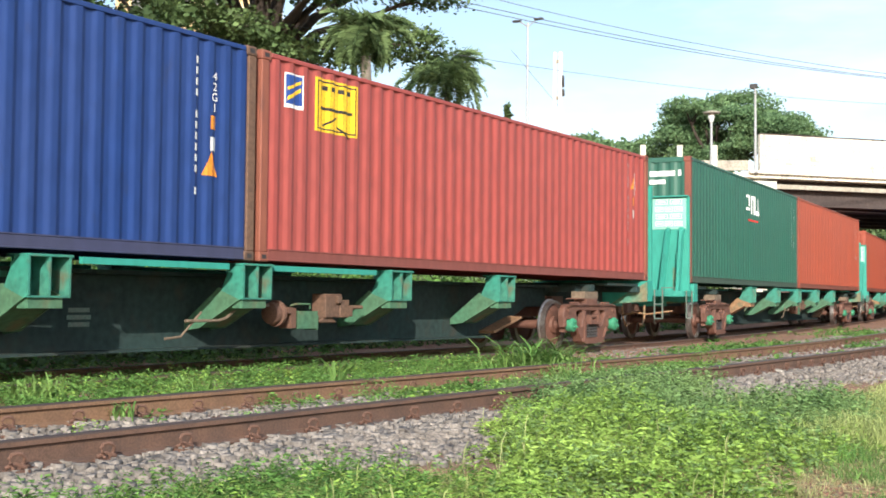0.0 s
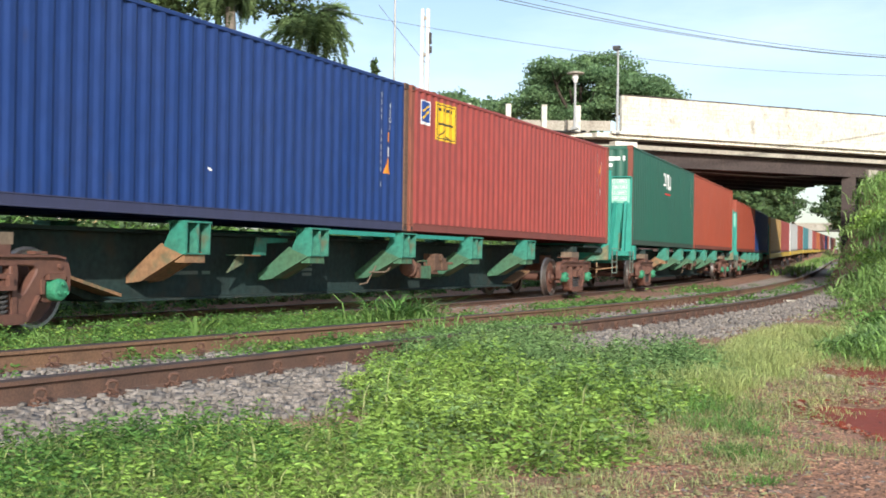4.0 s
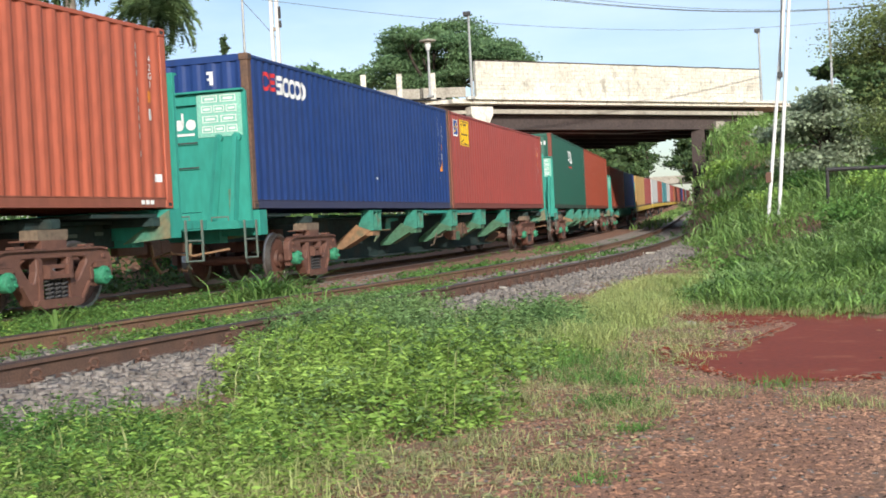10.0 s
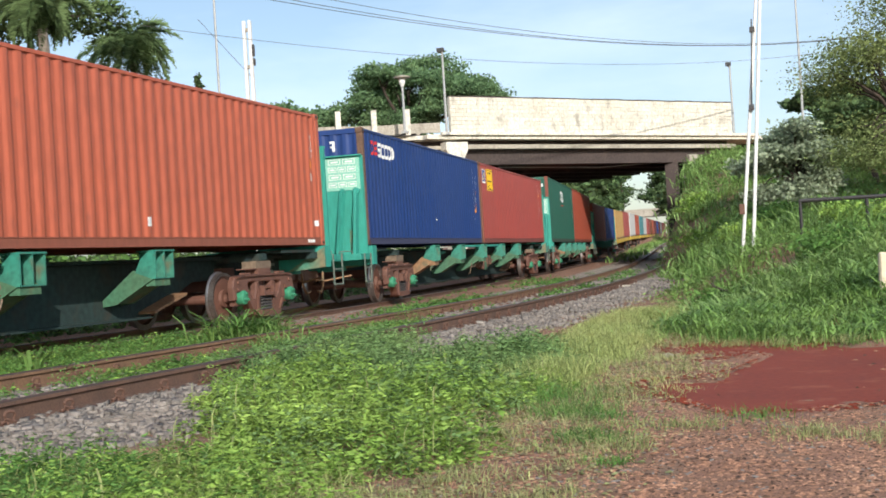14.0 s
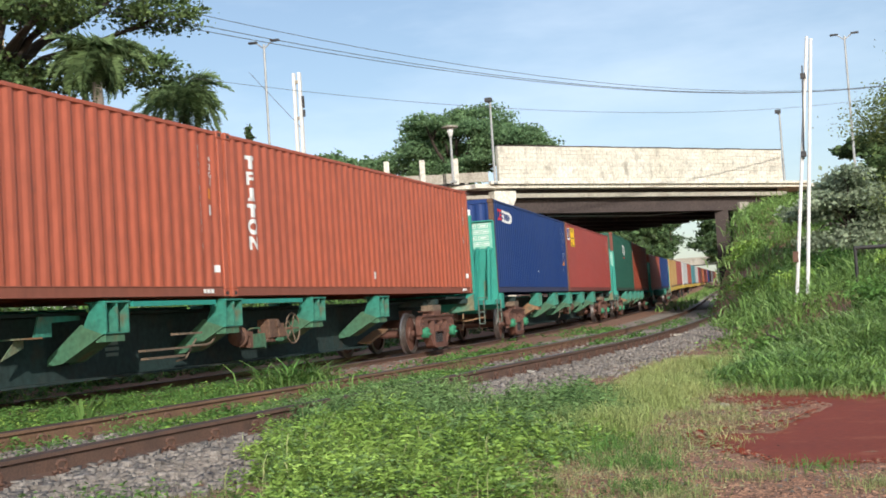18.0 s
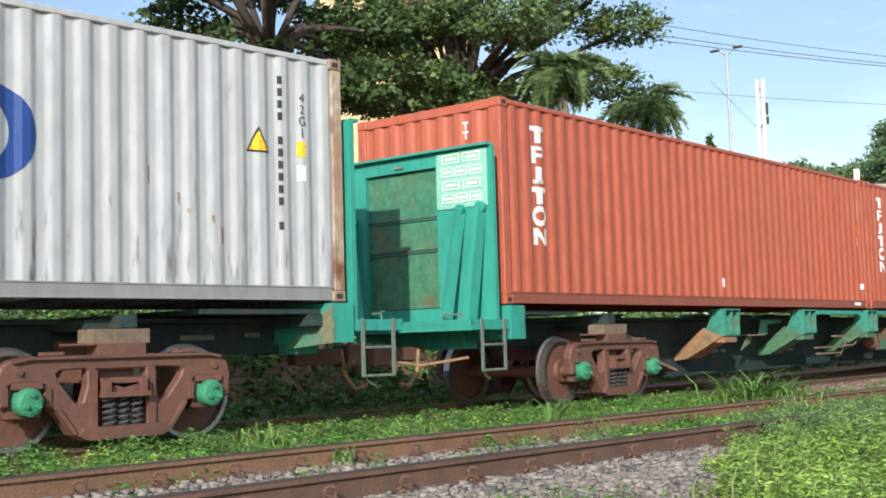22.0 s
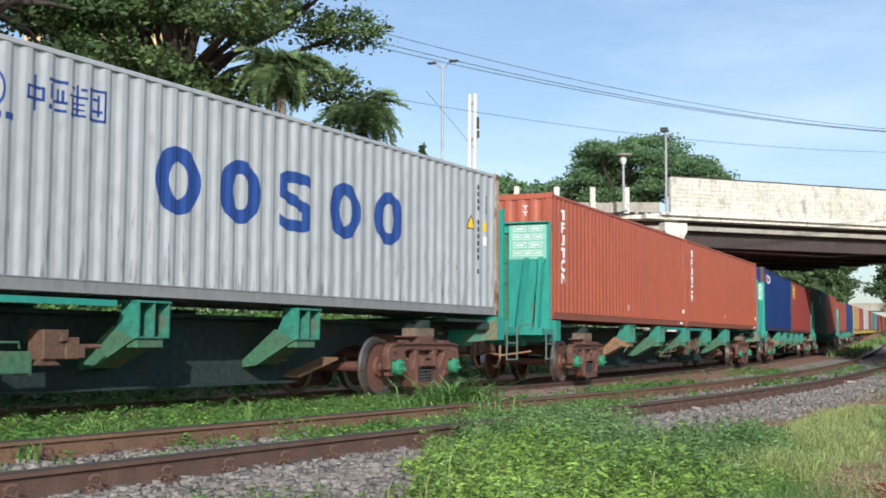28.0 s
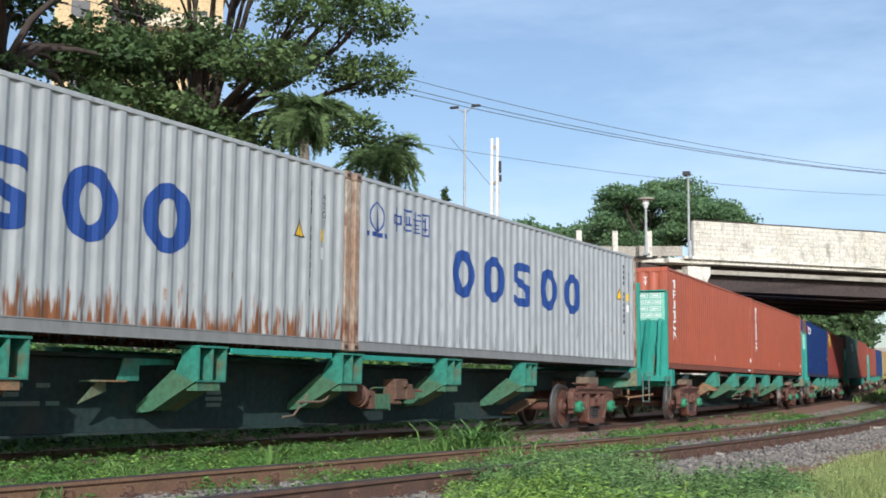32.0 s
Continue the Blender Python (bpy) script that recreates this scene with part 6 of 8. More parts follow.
def far_bridge():
    b = empty("road_bridge", pose(-19, 262, float(rise(262)) + 0.2, 0, 0, 5))
    tagged(b, "small pale road bridge far down the line", "bridge")
    part("deck_slab", boxes(((0, 0, 5.2), (30, 8, 0.7))), "concrete", b)
    part("parapet", boxes(((0, -3.9, 6.0), (30, 0.2, 0.9))), "concrete", b)
    for x in (-14, 4, 16):
        part("pier", boxes(((x, 0, 2.4), (1, 6, 5.2))), "concrete", b)


far_bridge()


ROAD = (Vector((-33.0, 50.6, 0)) - A_END).normalized()


def van():
    """A white panel van that crosses the bridge; it drives towards local +x."""
    c = empty("van")
    tagged(c, "white panel van driving along the bridge road", "van")
    side = [(-2.6, 0.35), (-2.65, 1.0), (-2.6, 2.05), (-2.45, 2.28), (0.9, 2.30), (1.25, 2.2), (1.95, 1.40), (2.55, 1.15), (2.68, 0.9), (2.68, 0.38)]
    part("body", bevelled(prism(bmesh.new(), side, 1, -0.95, 0.95), 0.04), "white", c, smooth=False)
    for y in (-1, 1):
        part("side_window", prism(bmesh.new(), [(0.75, 1.35), (0.75, 2.0), (1.2, 2.0), (1.72, 1.42), (1.70, 1.35)], 1, y * 0.955 - 0.006, y * 0.955 + 0.006), "window_glass", c)
        part("door_line", boxes(((-0.55, y * 0.954, 1.2), (0.02, 0.006, 1.5))), "dark_steel", c)
        for x in (-1.75, 1.75):
            k = part("wheel", rod(bmesh.new(), (x, y * 0.72, 0.34), (x, y * 0.97, 0.34), 0.34, n=18), "black", c)
            part("rim", rod(bmesh.new(), (x, y * 0.968, 0.34), (x, y * 0.978, 0.34), 0.2, n=14), "galvanised", k)
    part("windscreen", prism(bmesh.new(), [(1.30, 2.16), (1.33, 2.17), (1.95, 1.45), (1.92, 1.43)], 1, -0.8, 0.8), "window_glass", c)
    for y in (-0.72, 0.72):
        part("headlight", boxes(((2.66, y, 0.88), (0.05, 0.3, 0.2))), "galvanised", c)
    return c


VAN = van()
VAN_AT = -5.4


# ---- trees ----
def clumps(centre, radii, count, per, spread, shell=0.72):
    """Points in small clumps near the skin of a rounded mass."""
    d = RNG.normal(size=(count, 3))
    d /= np.linalg.norm(d, axis=1)[:, None]
    d[:, 2] = np.where(d[:, 2] < -0.35, -0.35 * RNG.random(count), d[:, 2])
    r = shell + (1 - shell) * RNG.random(count) ** 0.6
    c = np.array(centre) + d * np.array(radii) * r[:, None]
    p = np.repeat(c, per, 0) + RNG.normal(size=(count * per, 3)) * np.array(spread)
    return p


def tree(x, y, trunk_h, trunk_r, masses, leaf, size, label, per=34, density=1.0, lean=0.0, limbs=True, loose=1.0):
    """A trunk, limbs to each mass of the crown, and a crown of leaves in clumps. masses: (dx, dy, z, rx, ry, rz)."""
    z0 = float(height(x, y)) - 0.1
    t = empty("tree", pose(x, y, z0))
    tagged(t, label, "tree", "trees")
    bm = bmesh.new()
    n = 7
    tube(bm, [(lean * (i / n) ** 2 + 0.12 * math.sin(i * 1.7 + x), 0.12 * math.cos(i * 2.1 + y), trunk_h * i / n) for i in range(n + 1)], [trunk_r * (1.35 if i == 0 else 1.0 - 0.4 * i / n) for i in range(n + 1)], 9)
    part("trunk", bm, "bark", t, smooth=True)
    top = Vector((lean, 0, trunk_h * 0.97))
    if limbs:
        for dx, dy, z, rx, ry, rz in masses:
            bm = bmesh.new()
            e = Vector((dx, dy, z - z0))
            mid = top.lerp(e, 0.5) + Vector((0.15 * dx, 0.15 * dy, 0.3))
            r = trunk_r * 0.36
            tube(bm, [top * 0.93, top.lerp(mid, 0.5) + Vector((0, 0, 0.1)), mid, mid.lerp(e, 0.6), e + Vector((0, 0, rz * 0.3))], [r, r * 0.8, r * 0.6, r * 0.38, r * 0.12], 7)
            for k in range(4):
                a = random.uniform(0, 6.28)
                q = e + Vector((rx * 0.75 * math.cos(a), ry * 0.75 * math.sin(a), random.uniform(-0.3, 0.4) * rz))
                s = mid.lerp(e, random.uniform(0.1, 0.8))
                tube(bm, [s, s.lerp(q, 0.5) + Vector((0, 0, 0.12)), q], [r * 0.32, r * 0.2, r * 0.07], 5)
            part("limb", bm, "bark", t, smooth=True)
    pairs = []
    for dx, dy, z, rx, ry, rz in masses:
        area = (rx * ry + rx * rz + ry * rz)
        cnt = int(15.0 * density * area / (size / 0.25) ** 1.5)
        cs = (min(rx, ry, rz) * 0.16 + 0.08) * loose
        pts = clumps((dx, dy, z - z0), (rx, ry, rz), max(cnt, 6), per, (cs * 1.5, cs * 1.5, cs * 0.55))
        pairs.append(leaves(pts, size, up=0.22, aspect=0.6))
    v, f = joined(pairs)
    part("crown", array_mesh("crown", v, f, leaf), None, t)
    return t


def masses_in(n, cx, cy, zc, rx, ry, rz, r0, r1, seed):
    rr = random.Random(seed)
    out = []
    for i in range(n):
        while True:
            a, b, c = rr.uniform(-1, 1), rr.uniform(-1, 1), rr.uniform(-1, 1)
            if 0.2 < a * a + b * b + c * c < 1:
                break
        r = rr.uniform(r0, r1)
        out.append((cx + a * rx, cy + b * ry, zc + c * rz, r * rr.uniform(0.9, 1.35), r * rr.uniform(0.9, 1.3), r * rr.uniform(0.5, 0.75)))
    return out


tree(-24.0, 32.2, 8.0, 0.42, masses_in(12, -1.4, -1.0, 9.6, 3.8, 3.4, 0.9, 0.7, 1.15, 77) + masses_in(28, 0.2, 0.0, 12.6, 5.3, 4.6, 4.1, 0.7, 1.25, 3) + [(3.6, 2.6, 9.3, 1.7, 1.5, 0.7), (0.5, -1.0, 8.6, 1.9, 1.7, 0.6), (4.4, 3.2, 11.2, 1.4, 1.3, 0.8), (4.6, 3.0, 13.2, 1.3, 1.3, 0.8)], "leaf_tree", 0.16, "large broad tree with a dark open crown behind the train", density=0.5)
tree(-25.2, 24.5, 9.0, 0.36, masses_in(22, -0.4, 0, 12.2, 4.2, 4.0, 4.2, 0.7, 1.3, 8) + [(-3, -2, 8.6, 1.8, 1.8, 0.9), (1.5, 1.8, 8.4, 1.6, 1.6, 0.8)], "leaf_dark", 0.22, "tall dark tree beside the line with bare limbs", density=0.5)
tree(-30.5, 17.5, 7.0, 0.34, masses_in(14, 0, 0, 9.6, 4.0, 4.0, 3.4, 1.1, 1.8, 14), "leaf_dark", 0.25, "dark tree in the row behind the train", density=0.4)
tree(-22.9, 84.0, 9.0, 0.5, masses_in(24, 0, 0, 12.8, 4.9, 4.4, 2.3, 1.1, 1.8, 21) + [(5.6, 0, 12.3, 1.8, 1.6, 1.0), (-4.9, 0, 11.8, 1.6, 1.5, 1.0)], "leaf_hazy", 0.19, "round green tree behind the bridge", density=0.62, per=44, loose=0.95)
tree(-40.0, 104.0, 10.0, 0.4, masses_in(12, 0, 0, 13.6, 5.0, 4.0, 1.6, 1.3, 2.2, 23), "leaf_hazy", 0.4, "low green tree on the hill behind the bridge", density=0.5)
tree(-33.0, 110.0, 10.0, 0.4, masses_in(10, 0, 0, 12.6, 4.5, 4.0, 1.4, 1.2, 2.0, 24), "leaf_hazy", 0.4, "low green tree on the hill behind the bridge", density=0.5)
for i, (x, y, h, r, sd) in enumerate(((-18.4, 118, 10.5, 4.0, 31), (-19.0, 140, 11.5, 4.4, 32), (-20.6, 165, 11.5, 4.6, 33), (-22.5, 195, 11, 4.6, 34), (-19.5, 104, 9.5, 3.6, 26), (-25.5, 228, 13, 5, 25), (-10.5, 222, 12, 4.5, 22), (-8.6, 195, 12.0, 4.6, 29), (-14.5, 292, 15, 7, 28), (-12.0, 268, 17, 6.5, 40), (-5.0, 246, 15, 5.5, 41), (-24.0, 255, 24, 7.0, 46), (-34, 300, 15, 7, 27), (-1.0, 118, 8.4, 2.6, 35), (2.5, 140, 9.4, 3.6, 36), (-2.5, 175, 8.0, 3.4, 37), (-23, 128, 9.0, 4.0, 38), (-23, 152, 9.5, 4.2, 39))):
    tree(x, y, h * 0.55, 0.25, masses_in(9, 0, 0, h * 0.66 + float(rise(y)), r * 0.75, r * 0.75, h * 0.3, r * 0.35, r * 0.55, sd), "leaf_dark", 0.55, "green tree beside the line beyond the bridge", density=0.45, limbs=False)
tree(4.3, 33.5, 3.2, 0.14, masses_in(26, 0, 0, 4.5, 1.8, 1.5, 2.5, 0.5, 0.85, 41), "leaf_sparse", 0.07, "slender tree with sparse leaves on the grassy bank", density=0.3, loose=1.6)
tree(9.3, 40.5, 4.2, 0.2, masses_in(24, 0, 0, 6.4, 2.9, 2.2, 3.4, 0.8, 1.3, 42), "leaf_sparse", 0.12, "green tree with a loose crown on the bank", density=0.3)
tree(2.0, 44.0, 1.6, 0.12, masses_in(26, 0, 0, 3.5, 1.8, 1.2, 1.7, 0.4, 0.75, 43), "leaf_grey", 0.14, "grey-green shrub on the bank", density=0.7)
for x, y, w, h, sd, mt in ((0.15, 33.0, 0.7, 0.5, 61, "leaf_weed"), (-0.9, 41.0, 0.8, 0.5, 62, "leaf_weed"), (2.6, 29.0, 0.8, 0.6, 63, "leaf_low"), (3.6, 25.5, 0.9, 0.5, 64, "leaf_low"), (1.3, 37.5, 0.9, 0.8, 65, "leaf_low"), (-1.6, 50.0, 0.8, 0.4, 66, "leaf_weed"), (3.2, 20.5, 0.8, 0.35, 67, "leaf_low"), (4.6, 30.0, 1.0, 0.8, 68, "leaf_dark"), (1.4, 18.6, 0.5, 0.25, 69, "leaf_low"), (-0.3, 17.6, 0.35, 0.12, 70, "leaf_low"), (2.2, 23.0, 0.7, 0.4, 71, "leaf_weed")):
    g = float(height(x, y))
    tree(x, y, 0.4, 0.03, masses_in(7, 0, 0, g + h * 0.7, w * 0.8, w * 0.7, h * 0.6, w * 0.3, w * 0.5, sd), mt, 0.025 + 0.0018 * y, "leafy green shrub on the grassy bank", density=0.5, limbs=False)
tree(5.2, 50.0, 2.2, 0.14, masses_in(9, 0, 0, 5.2, 1.6, 1.4, 0.9, 0.6, 1.0, 44), "leaf_tree", 0.18, "green shrub on the bank beside the bridge", density=0.8)
tree(7.5, 80.0, 4.0, 0.2, masses_in(10, 0, 0, 9.2, 3.0, 2.0, 1.1, 0.9, 1.5, 45), "leaf_dark", 0.3, "dark tree behind the bridge ramp", density=0.8)
for i, (x, y, sd) in enumerate(((-15.8, 24.0, 51), (-16.5, 33.0, 52), (-15.6, 15.0, 53), (-16.0, 42.0, 54), (-17.0, 8.0, 55))):
    tree(x, y, 0.5, 0.06, masses_in(8, 0, 0, 0.75, 2.4, 3.8, 0.35, 0.5, 0.9, sd), "leaf_low", 0.16, "low green shrubs behind the train", density=0.3, limbs=False)


def palm(x, y, top, frond, label, seed):
    rr = random.Random(seed)
    z0 = float(height(x, y)) - 0.1
    p = empty("palm_tree", pose(x, y, z0))
    tagged(p, label, "palm tree", "palm trees")
    h = top - z0
    bm = bmesh.new()
    tube(bm, [(0.05 * math.sin(i), 0.04 * math.cos(i * 1.3), h * i / 10) for i in range(11)], [0.19 if i < 8 else 0.15 for i in range(11)], 10)
    part("trunk", bm, "palm_bark", p, smooth=True)
    bm = bmesh.new()
    rod(bm, (0, 0, h), (0, 0, h + 0.9), 0.14, 0.06, 8)
    part("crownshaft", bm, "leaf_palm", p)
    # one drooping feathered frond, shared by all
    vs, fs = [], []
    n = 40
    for i in range(n):
        t = (i + 1) / n
        x0 = frond * (t - 0.18 * t * t)
        zc = frond * (0.5 * t - 1.35 * t * t)
        ln = frond * 0.34 * math.sin(math.pi * min(1, 0.12 + t * 0.86)) + 0.05
        for s in (-1, 1):
            for k in range(2):
                b = len(vs)
                dx, dz = 0.5 * ln * rr.uniform(-0.3, 1.5), -ln * rr.uniform(-0.2, 1.1)
                vs += [(x0, 0, zc), (x0 + 0.03, s * ln * 0.4, zc + 0.03 + dz * 0.2), (x0 + dx, s * ln * 0.75, zc + dz), (x0 - 0.025, s * ln * 0.42, zc - 0.03 + dz * 0.2)]
                fs.append((b, b + 1, b + 2, b + 3))
    me = array_mesh("frond", vs, fs, "leaf_palm")
    for i in range(30):
        tilt = rr.uniform(-62, 42)
        part("frond", me, None, p, at=pose(0, 0, h + 0.75, 0, 0, i * 137.5) @ pose(0, 0, 0, 0, tilt, 0) @ Matrix.Scale(rr.uniform(0.8, 1.1), 4))
    return p


palm(-18.3, 29.5, 7.9, 1.35, "palm tree with drooping feathered fronds", 5)
palm(-23.4, 44.2, 9.8, 2.0, "palm tree with drooping feathered fronds", 6)


tree(-24.6, 42.6, 6.5, 0.16, masses_in(16, 0, 0, 8.4, 1.3, 1.3, 0.8, 0.45, 0.8, 83), "leaf_hazy", 0.15, "light green tree beside the palm", density=0.7)


def cypress():
    x, y = -21.2, 45.5
    t = empty("tree", pose(x, y, 0.2))
    tagged(t, "narrow dark pointed tree top behind the train", "tree", "trees")
    bm = bmesh.new()
    rod(bm, (0, 0, 0), (0, 0, 8.6), 0.12, 0.02)
    part("trunk", bm, "bark", t)
    z = RNG.uniform(5.5, 8.9, 900)
    r = (9.0 - z) * 0.09 * RNG.random(900) ** 0.5
    a = RNG.uniform(0, 6.28, 900)
    v, f = leaves(np.stack([r * np.cos(a), r * np.sin(a), z], 1), 0.16, up=0.2)
    part("crown", array_mesh("crown", v, f, "leaf_dark"), None, t)


cypress()


# ---- mud pool ----
def mud():
    xs, ys = np.arange(-1.6, 3.2, 0.045), np.arange(5.6, 13.6, 0.07)
    X, Y = np.meshgrid(xs, ys)
    Q = in_mud(X, Y)
    Z = np.full(X.shape, MUD_Z)
    i = np.arange(X.size).reshape(X.shape)
    f = np.stack([i[:-1, :-1], i[:-1, 1:], i[1:, 1:], i[1:, :-1]], -1).reshape(-1, 4)
    keep = (Q[:-1, :-1] > -0.35).ravel()
    tagged(new("mud_puddle", array_mesh("mud_puddle", np.stack([X, Y, Z], -1).reshape(-1, 3), f[keep], "mud", smooth=True)), "smooth wet red mud puddle in the dirt yard", "puddle", kind="structure")


MUD_Z = -0.178
mud()


# ---- scattered stones, weeds and grass ----
def scatter(n, x0, x1, y0, y1, weight):
    """n tries of random points, kept by weight(x, y) in 0..1."""
    x, y = RNG.uniform(x0, x1, n), RNG.uniform(y0, y1, n)
    k = RNG.random(n) < weight(x, y)
    return x[k], y[k]


def rail_x(y, side):
    """x of a line parallel to the second track's middle at y, side metres to its right."""
    s = np.asarray(y, float)
    h = np.interp(s, STEPS, _turn)
    return np.interp(s, STEPS, LINE_X) + 4.55 + 0.7 * smooth01(2, 28, s) + side


def patchy(x, y, sc, lo, hi, seed=0.0):
    v = np.array([noise.noise((a * sc, b * sc, seed)) for a, b in zip(x, y)])
    return smooth01(lo, hi, v)


def bed(x, y):
    """Surface height on the track bed or the ground."""
    z = height(x, y)
    r = rail_x(y, 1.45) - x
    return np.where((r > -0.5) & (r < 8.2), np.maximum(z, rise(y) - 0.12 - 0.10 * smooth01(0.0, -0.5, r) - 0.09 * smooth01(3.0, 6.5, r)), z)


BLOCK_V = np.array([(x, y, z) for z in (-0.62, 0.62) for x, y in ((-0.7, -0.7), (0.7, -0.7), (0.7, 0.7), (-0.7, 0.7))]) * [1, 1, 1] * np.array([1.0, 1.1, 0.9, 1.0, 0.75, 0.85, 0.7, 0.8])[:, None]
BLOCK_F = np.array([(0, 2, 1), (0, 3, 2), (4, 5, 6), (4, 6, 7), (0, 1, 5), (0, 5, 4), (1, 2, 6), (1, 6, 5), (2, 3, 7), (2, 7, 6), (3, 0, 4), (3, 4, 7)])


def stones(name, x, y, z, size, flat, material, label, long=1.2):
    n = len(x)
    k = len(BLOCK_V)
    j = 1 + 0.28 * RNG.normal(size=(n, k, 1)).clip(-1.5, 1.5)
    v = BLOCK_V[None] * j * (size * RNG.uniform(0.5, 1.35, (n, 1, 1))) * np.stack([RNG.uniform(0.7, long, n), RNG.uniform(0.6, 1.1, n), RNG.uniform(flat, 1.0, n) * flat ** 0.3], 1)[:, None, :]
    a = RNG.uniform(0, 6.28, n)
    c, s = np.cos(a)[:, None], np.sin(a)[:, None]
    vx, vy = v[..., 0] * c - v[..., 1] * s, v[..., 0] * s + v[..., 1] * c
    v = np.stack([vx + x[:, None], vy + y[:, None], v[..., 2] + z[:, None]], -1).reshape(-1, 3)
    f = (BLOCK_F[None] + (np.arange(n) * k)[:, None, None]).reshape(-1, 3)
    return tagged(new(name, array_mesh(name, v, f, material)), label, name, kind="stuff")


def chips(name, x, y, z, size, material, label):
    """Small flat flakes: a low pyramid each."""
    n = len(x)
    z = z + unevenness(x, y)
    a = RNG.uniform(0, 6.28, n)
    L, W = size * RNG.uniform(0.6, 2.2, n), size * RNG.uniform(0.4, 1.1, n)
    H = size * RNG.uniform(0.25, 0.8, n)
    vs = []
    for sx, sy, h in ((-1, -0.8, 0), (0.9, -1, 0), (1, 0.9, 0), (-0.8, 1, 0), (0.1, -0.1, 1)):
        px, py = sx * L * RNG.uniform(0.7, 1.2, n), sy * W * RNG.uniform(0.7, 1.2, n)
        vs.append(np.stack([x + px * np.cos(a) - py * np.sin(a), y + px * np.sin(a) + py * np.cos(a), z + h * H], 1))
    v = np.stack(vs, 1).reshape(-1, 3)
    f = (np.array([[0, 1, 4], [1, 2, 4], [2, 3, 4], [3, 0, 4]])[None] + (np.arange(n) * 5)[:, None, None]).reshape(-1, 3)
    return tagged(new(name, array_mesh(name, v, f, material)), label, name, kind="stuff")


# bright weed patch between the yard and the near rail
def weed_patch(x, y):
    a = 1 - ((x + 2.9) / 1.8) ** 2 - ((y - 8.3) / 3.0) ** 2
    b = 1 - ((x + 2.2) / 0.9) ** 2 - ((y - 9.6) / 2.2) ** 2
    c = 1 - ((x + 1.9) / 0.8) ** 2 - ((y - 5.7) / 0.8) ** 2
    left = (x + 4.65 - np.clip(9.8 - y, 0, 9) * 0.44) * 1.6 + 0.1 * np.sin(y * 5)
    far = (12.3 - y) * 0.9 + (x + 2.4) * 0.5
    return np.minimum(np.maximum(np.maximum(a, b), c * 0.8), np.minimum(left, far))


def ballast_stones():
    def w(x, y):
        r = x - rail_x(y, 0.83)
        q = smooth01(-0.05, 0.05, r) * (1 - smooth01(0.9, 1.75, r)) + 0.45 * smooth01(-1.75, -1.6, r) * (1 - smooth01(-0.1, 0.0, r))
        return q * (1 - 0.85 * np.clip(weed_patch(x, y) * 3, 0, 1)) * np.clip(9.0 / np.maximum(y, 5), 0.12, 1) ** 1.4
    x, y = scatter(150000, -9, -1, 2.5, 34, w)
    stones("ballast_stones", x, y, bed(x, y) + RNG.uniform(-0.015, 0.022, len(x)), 0.042, 0.75, "stone", "loose grey crushed stone along the rail")

    def w2(x, y):
        r = x - rail_x(y, -1.6)
        return smooth01(-3.4, -3.2, r) * (1 - smooth01(-0.1, 0.1, r)) * 0.6
    x, y = scatter(9000, -10, -5, 4, 26, w2)
    stones("ballast_stones", x, y, bed(x, y), 0.03, 0.65, "stone", "grey stones between the two tracks")


ballast_stones()


def yard_gravel():
    def w(x, y):
        q = smooth01(-2.2, -0.6, x + 0.18 * (y - 5)) * (1 - smooth01(6.5, 11, y) * 0.75)
        q = q * (0.6 + 0.4 * patchy(x, y, 0.9, -0.35, 0.25, 3))
        return q * (in_mud(x, y) < -0.02)
    x, y = scatter(150000, -3.0, 2.6, 2.8, 11.5, lambda x, y: w(x, y) * np.clip(6.5 / np.maximum(y, 4), 0.4, 1))
    chips("gravel", x, y, height(x, y) - 0.001, 0.0098, "red_chip", "small reddish gravel on the dirt yard")
    x, y = scatter(4500, -3.0, 2.6, 2.8, 11.5, w)
    chips("gravel", x, y, height(x, y), 0.011, "stone", "scattered grey pebbles on the dirt yard")
    # wet clods round the puddle and crumbs lying on it
    x, y = scatter(26000, -1.8, 3.0, 5.6, 13.4, lambda x, y: np.clip(1 - np.abs(in_mud(x, y) + 0.22) / 0.4, 0, 1) ** 1.5)
    chips("mud_clods", x, y, height(x, y) + 0.004, 0.014, "mud", "wet red clods round the mud puddle")
    x, y = scatter(900, -1.4, 3.0, 5.8, 13.2, lambda x, y: (in_mud(x, y) > 0.0) * patchy(x, y, 1.4, -0.1, 0.4, 5))
    chips("crumbs", x, y, np.full(len(x), MUD_Z) - unevenness(x, y) + 0.002, 0.014, "red_chip", "dry crumbs lying on the wet mud")


yard_gravel()


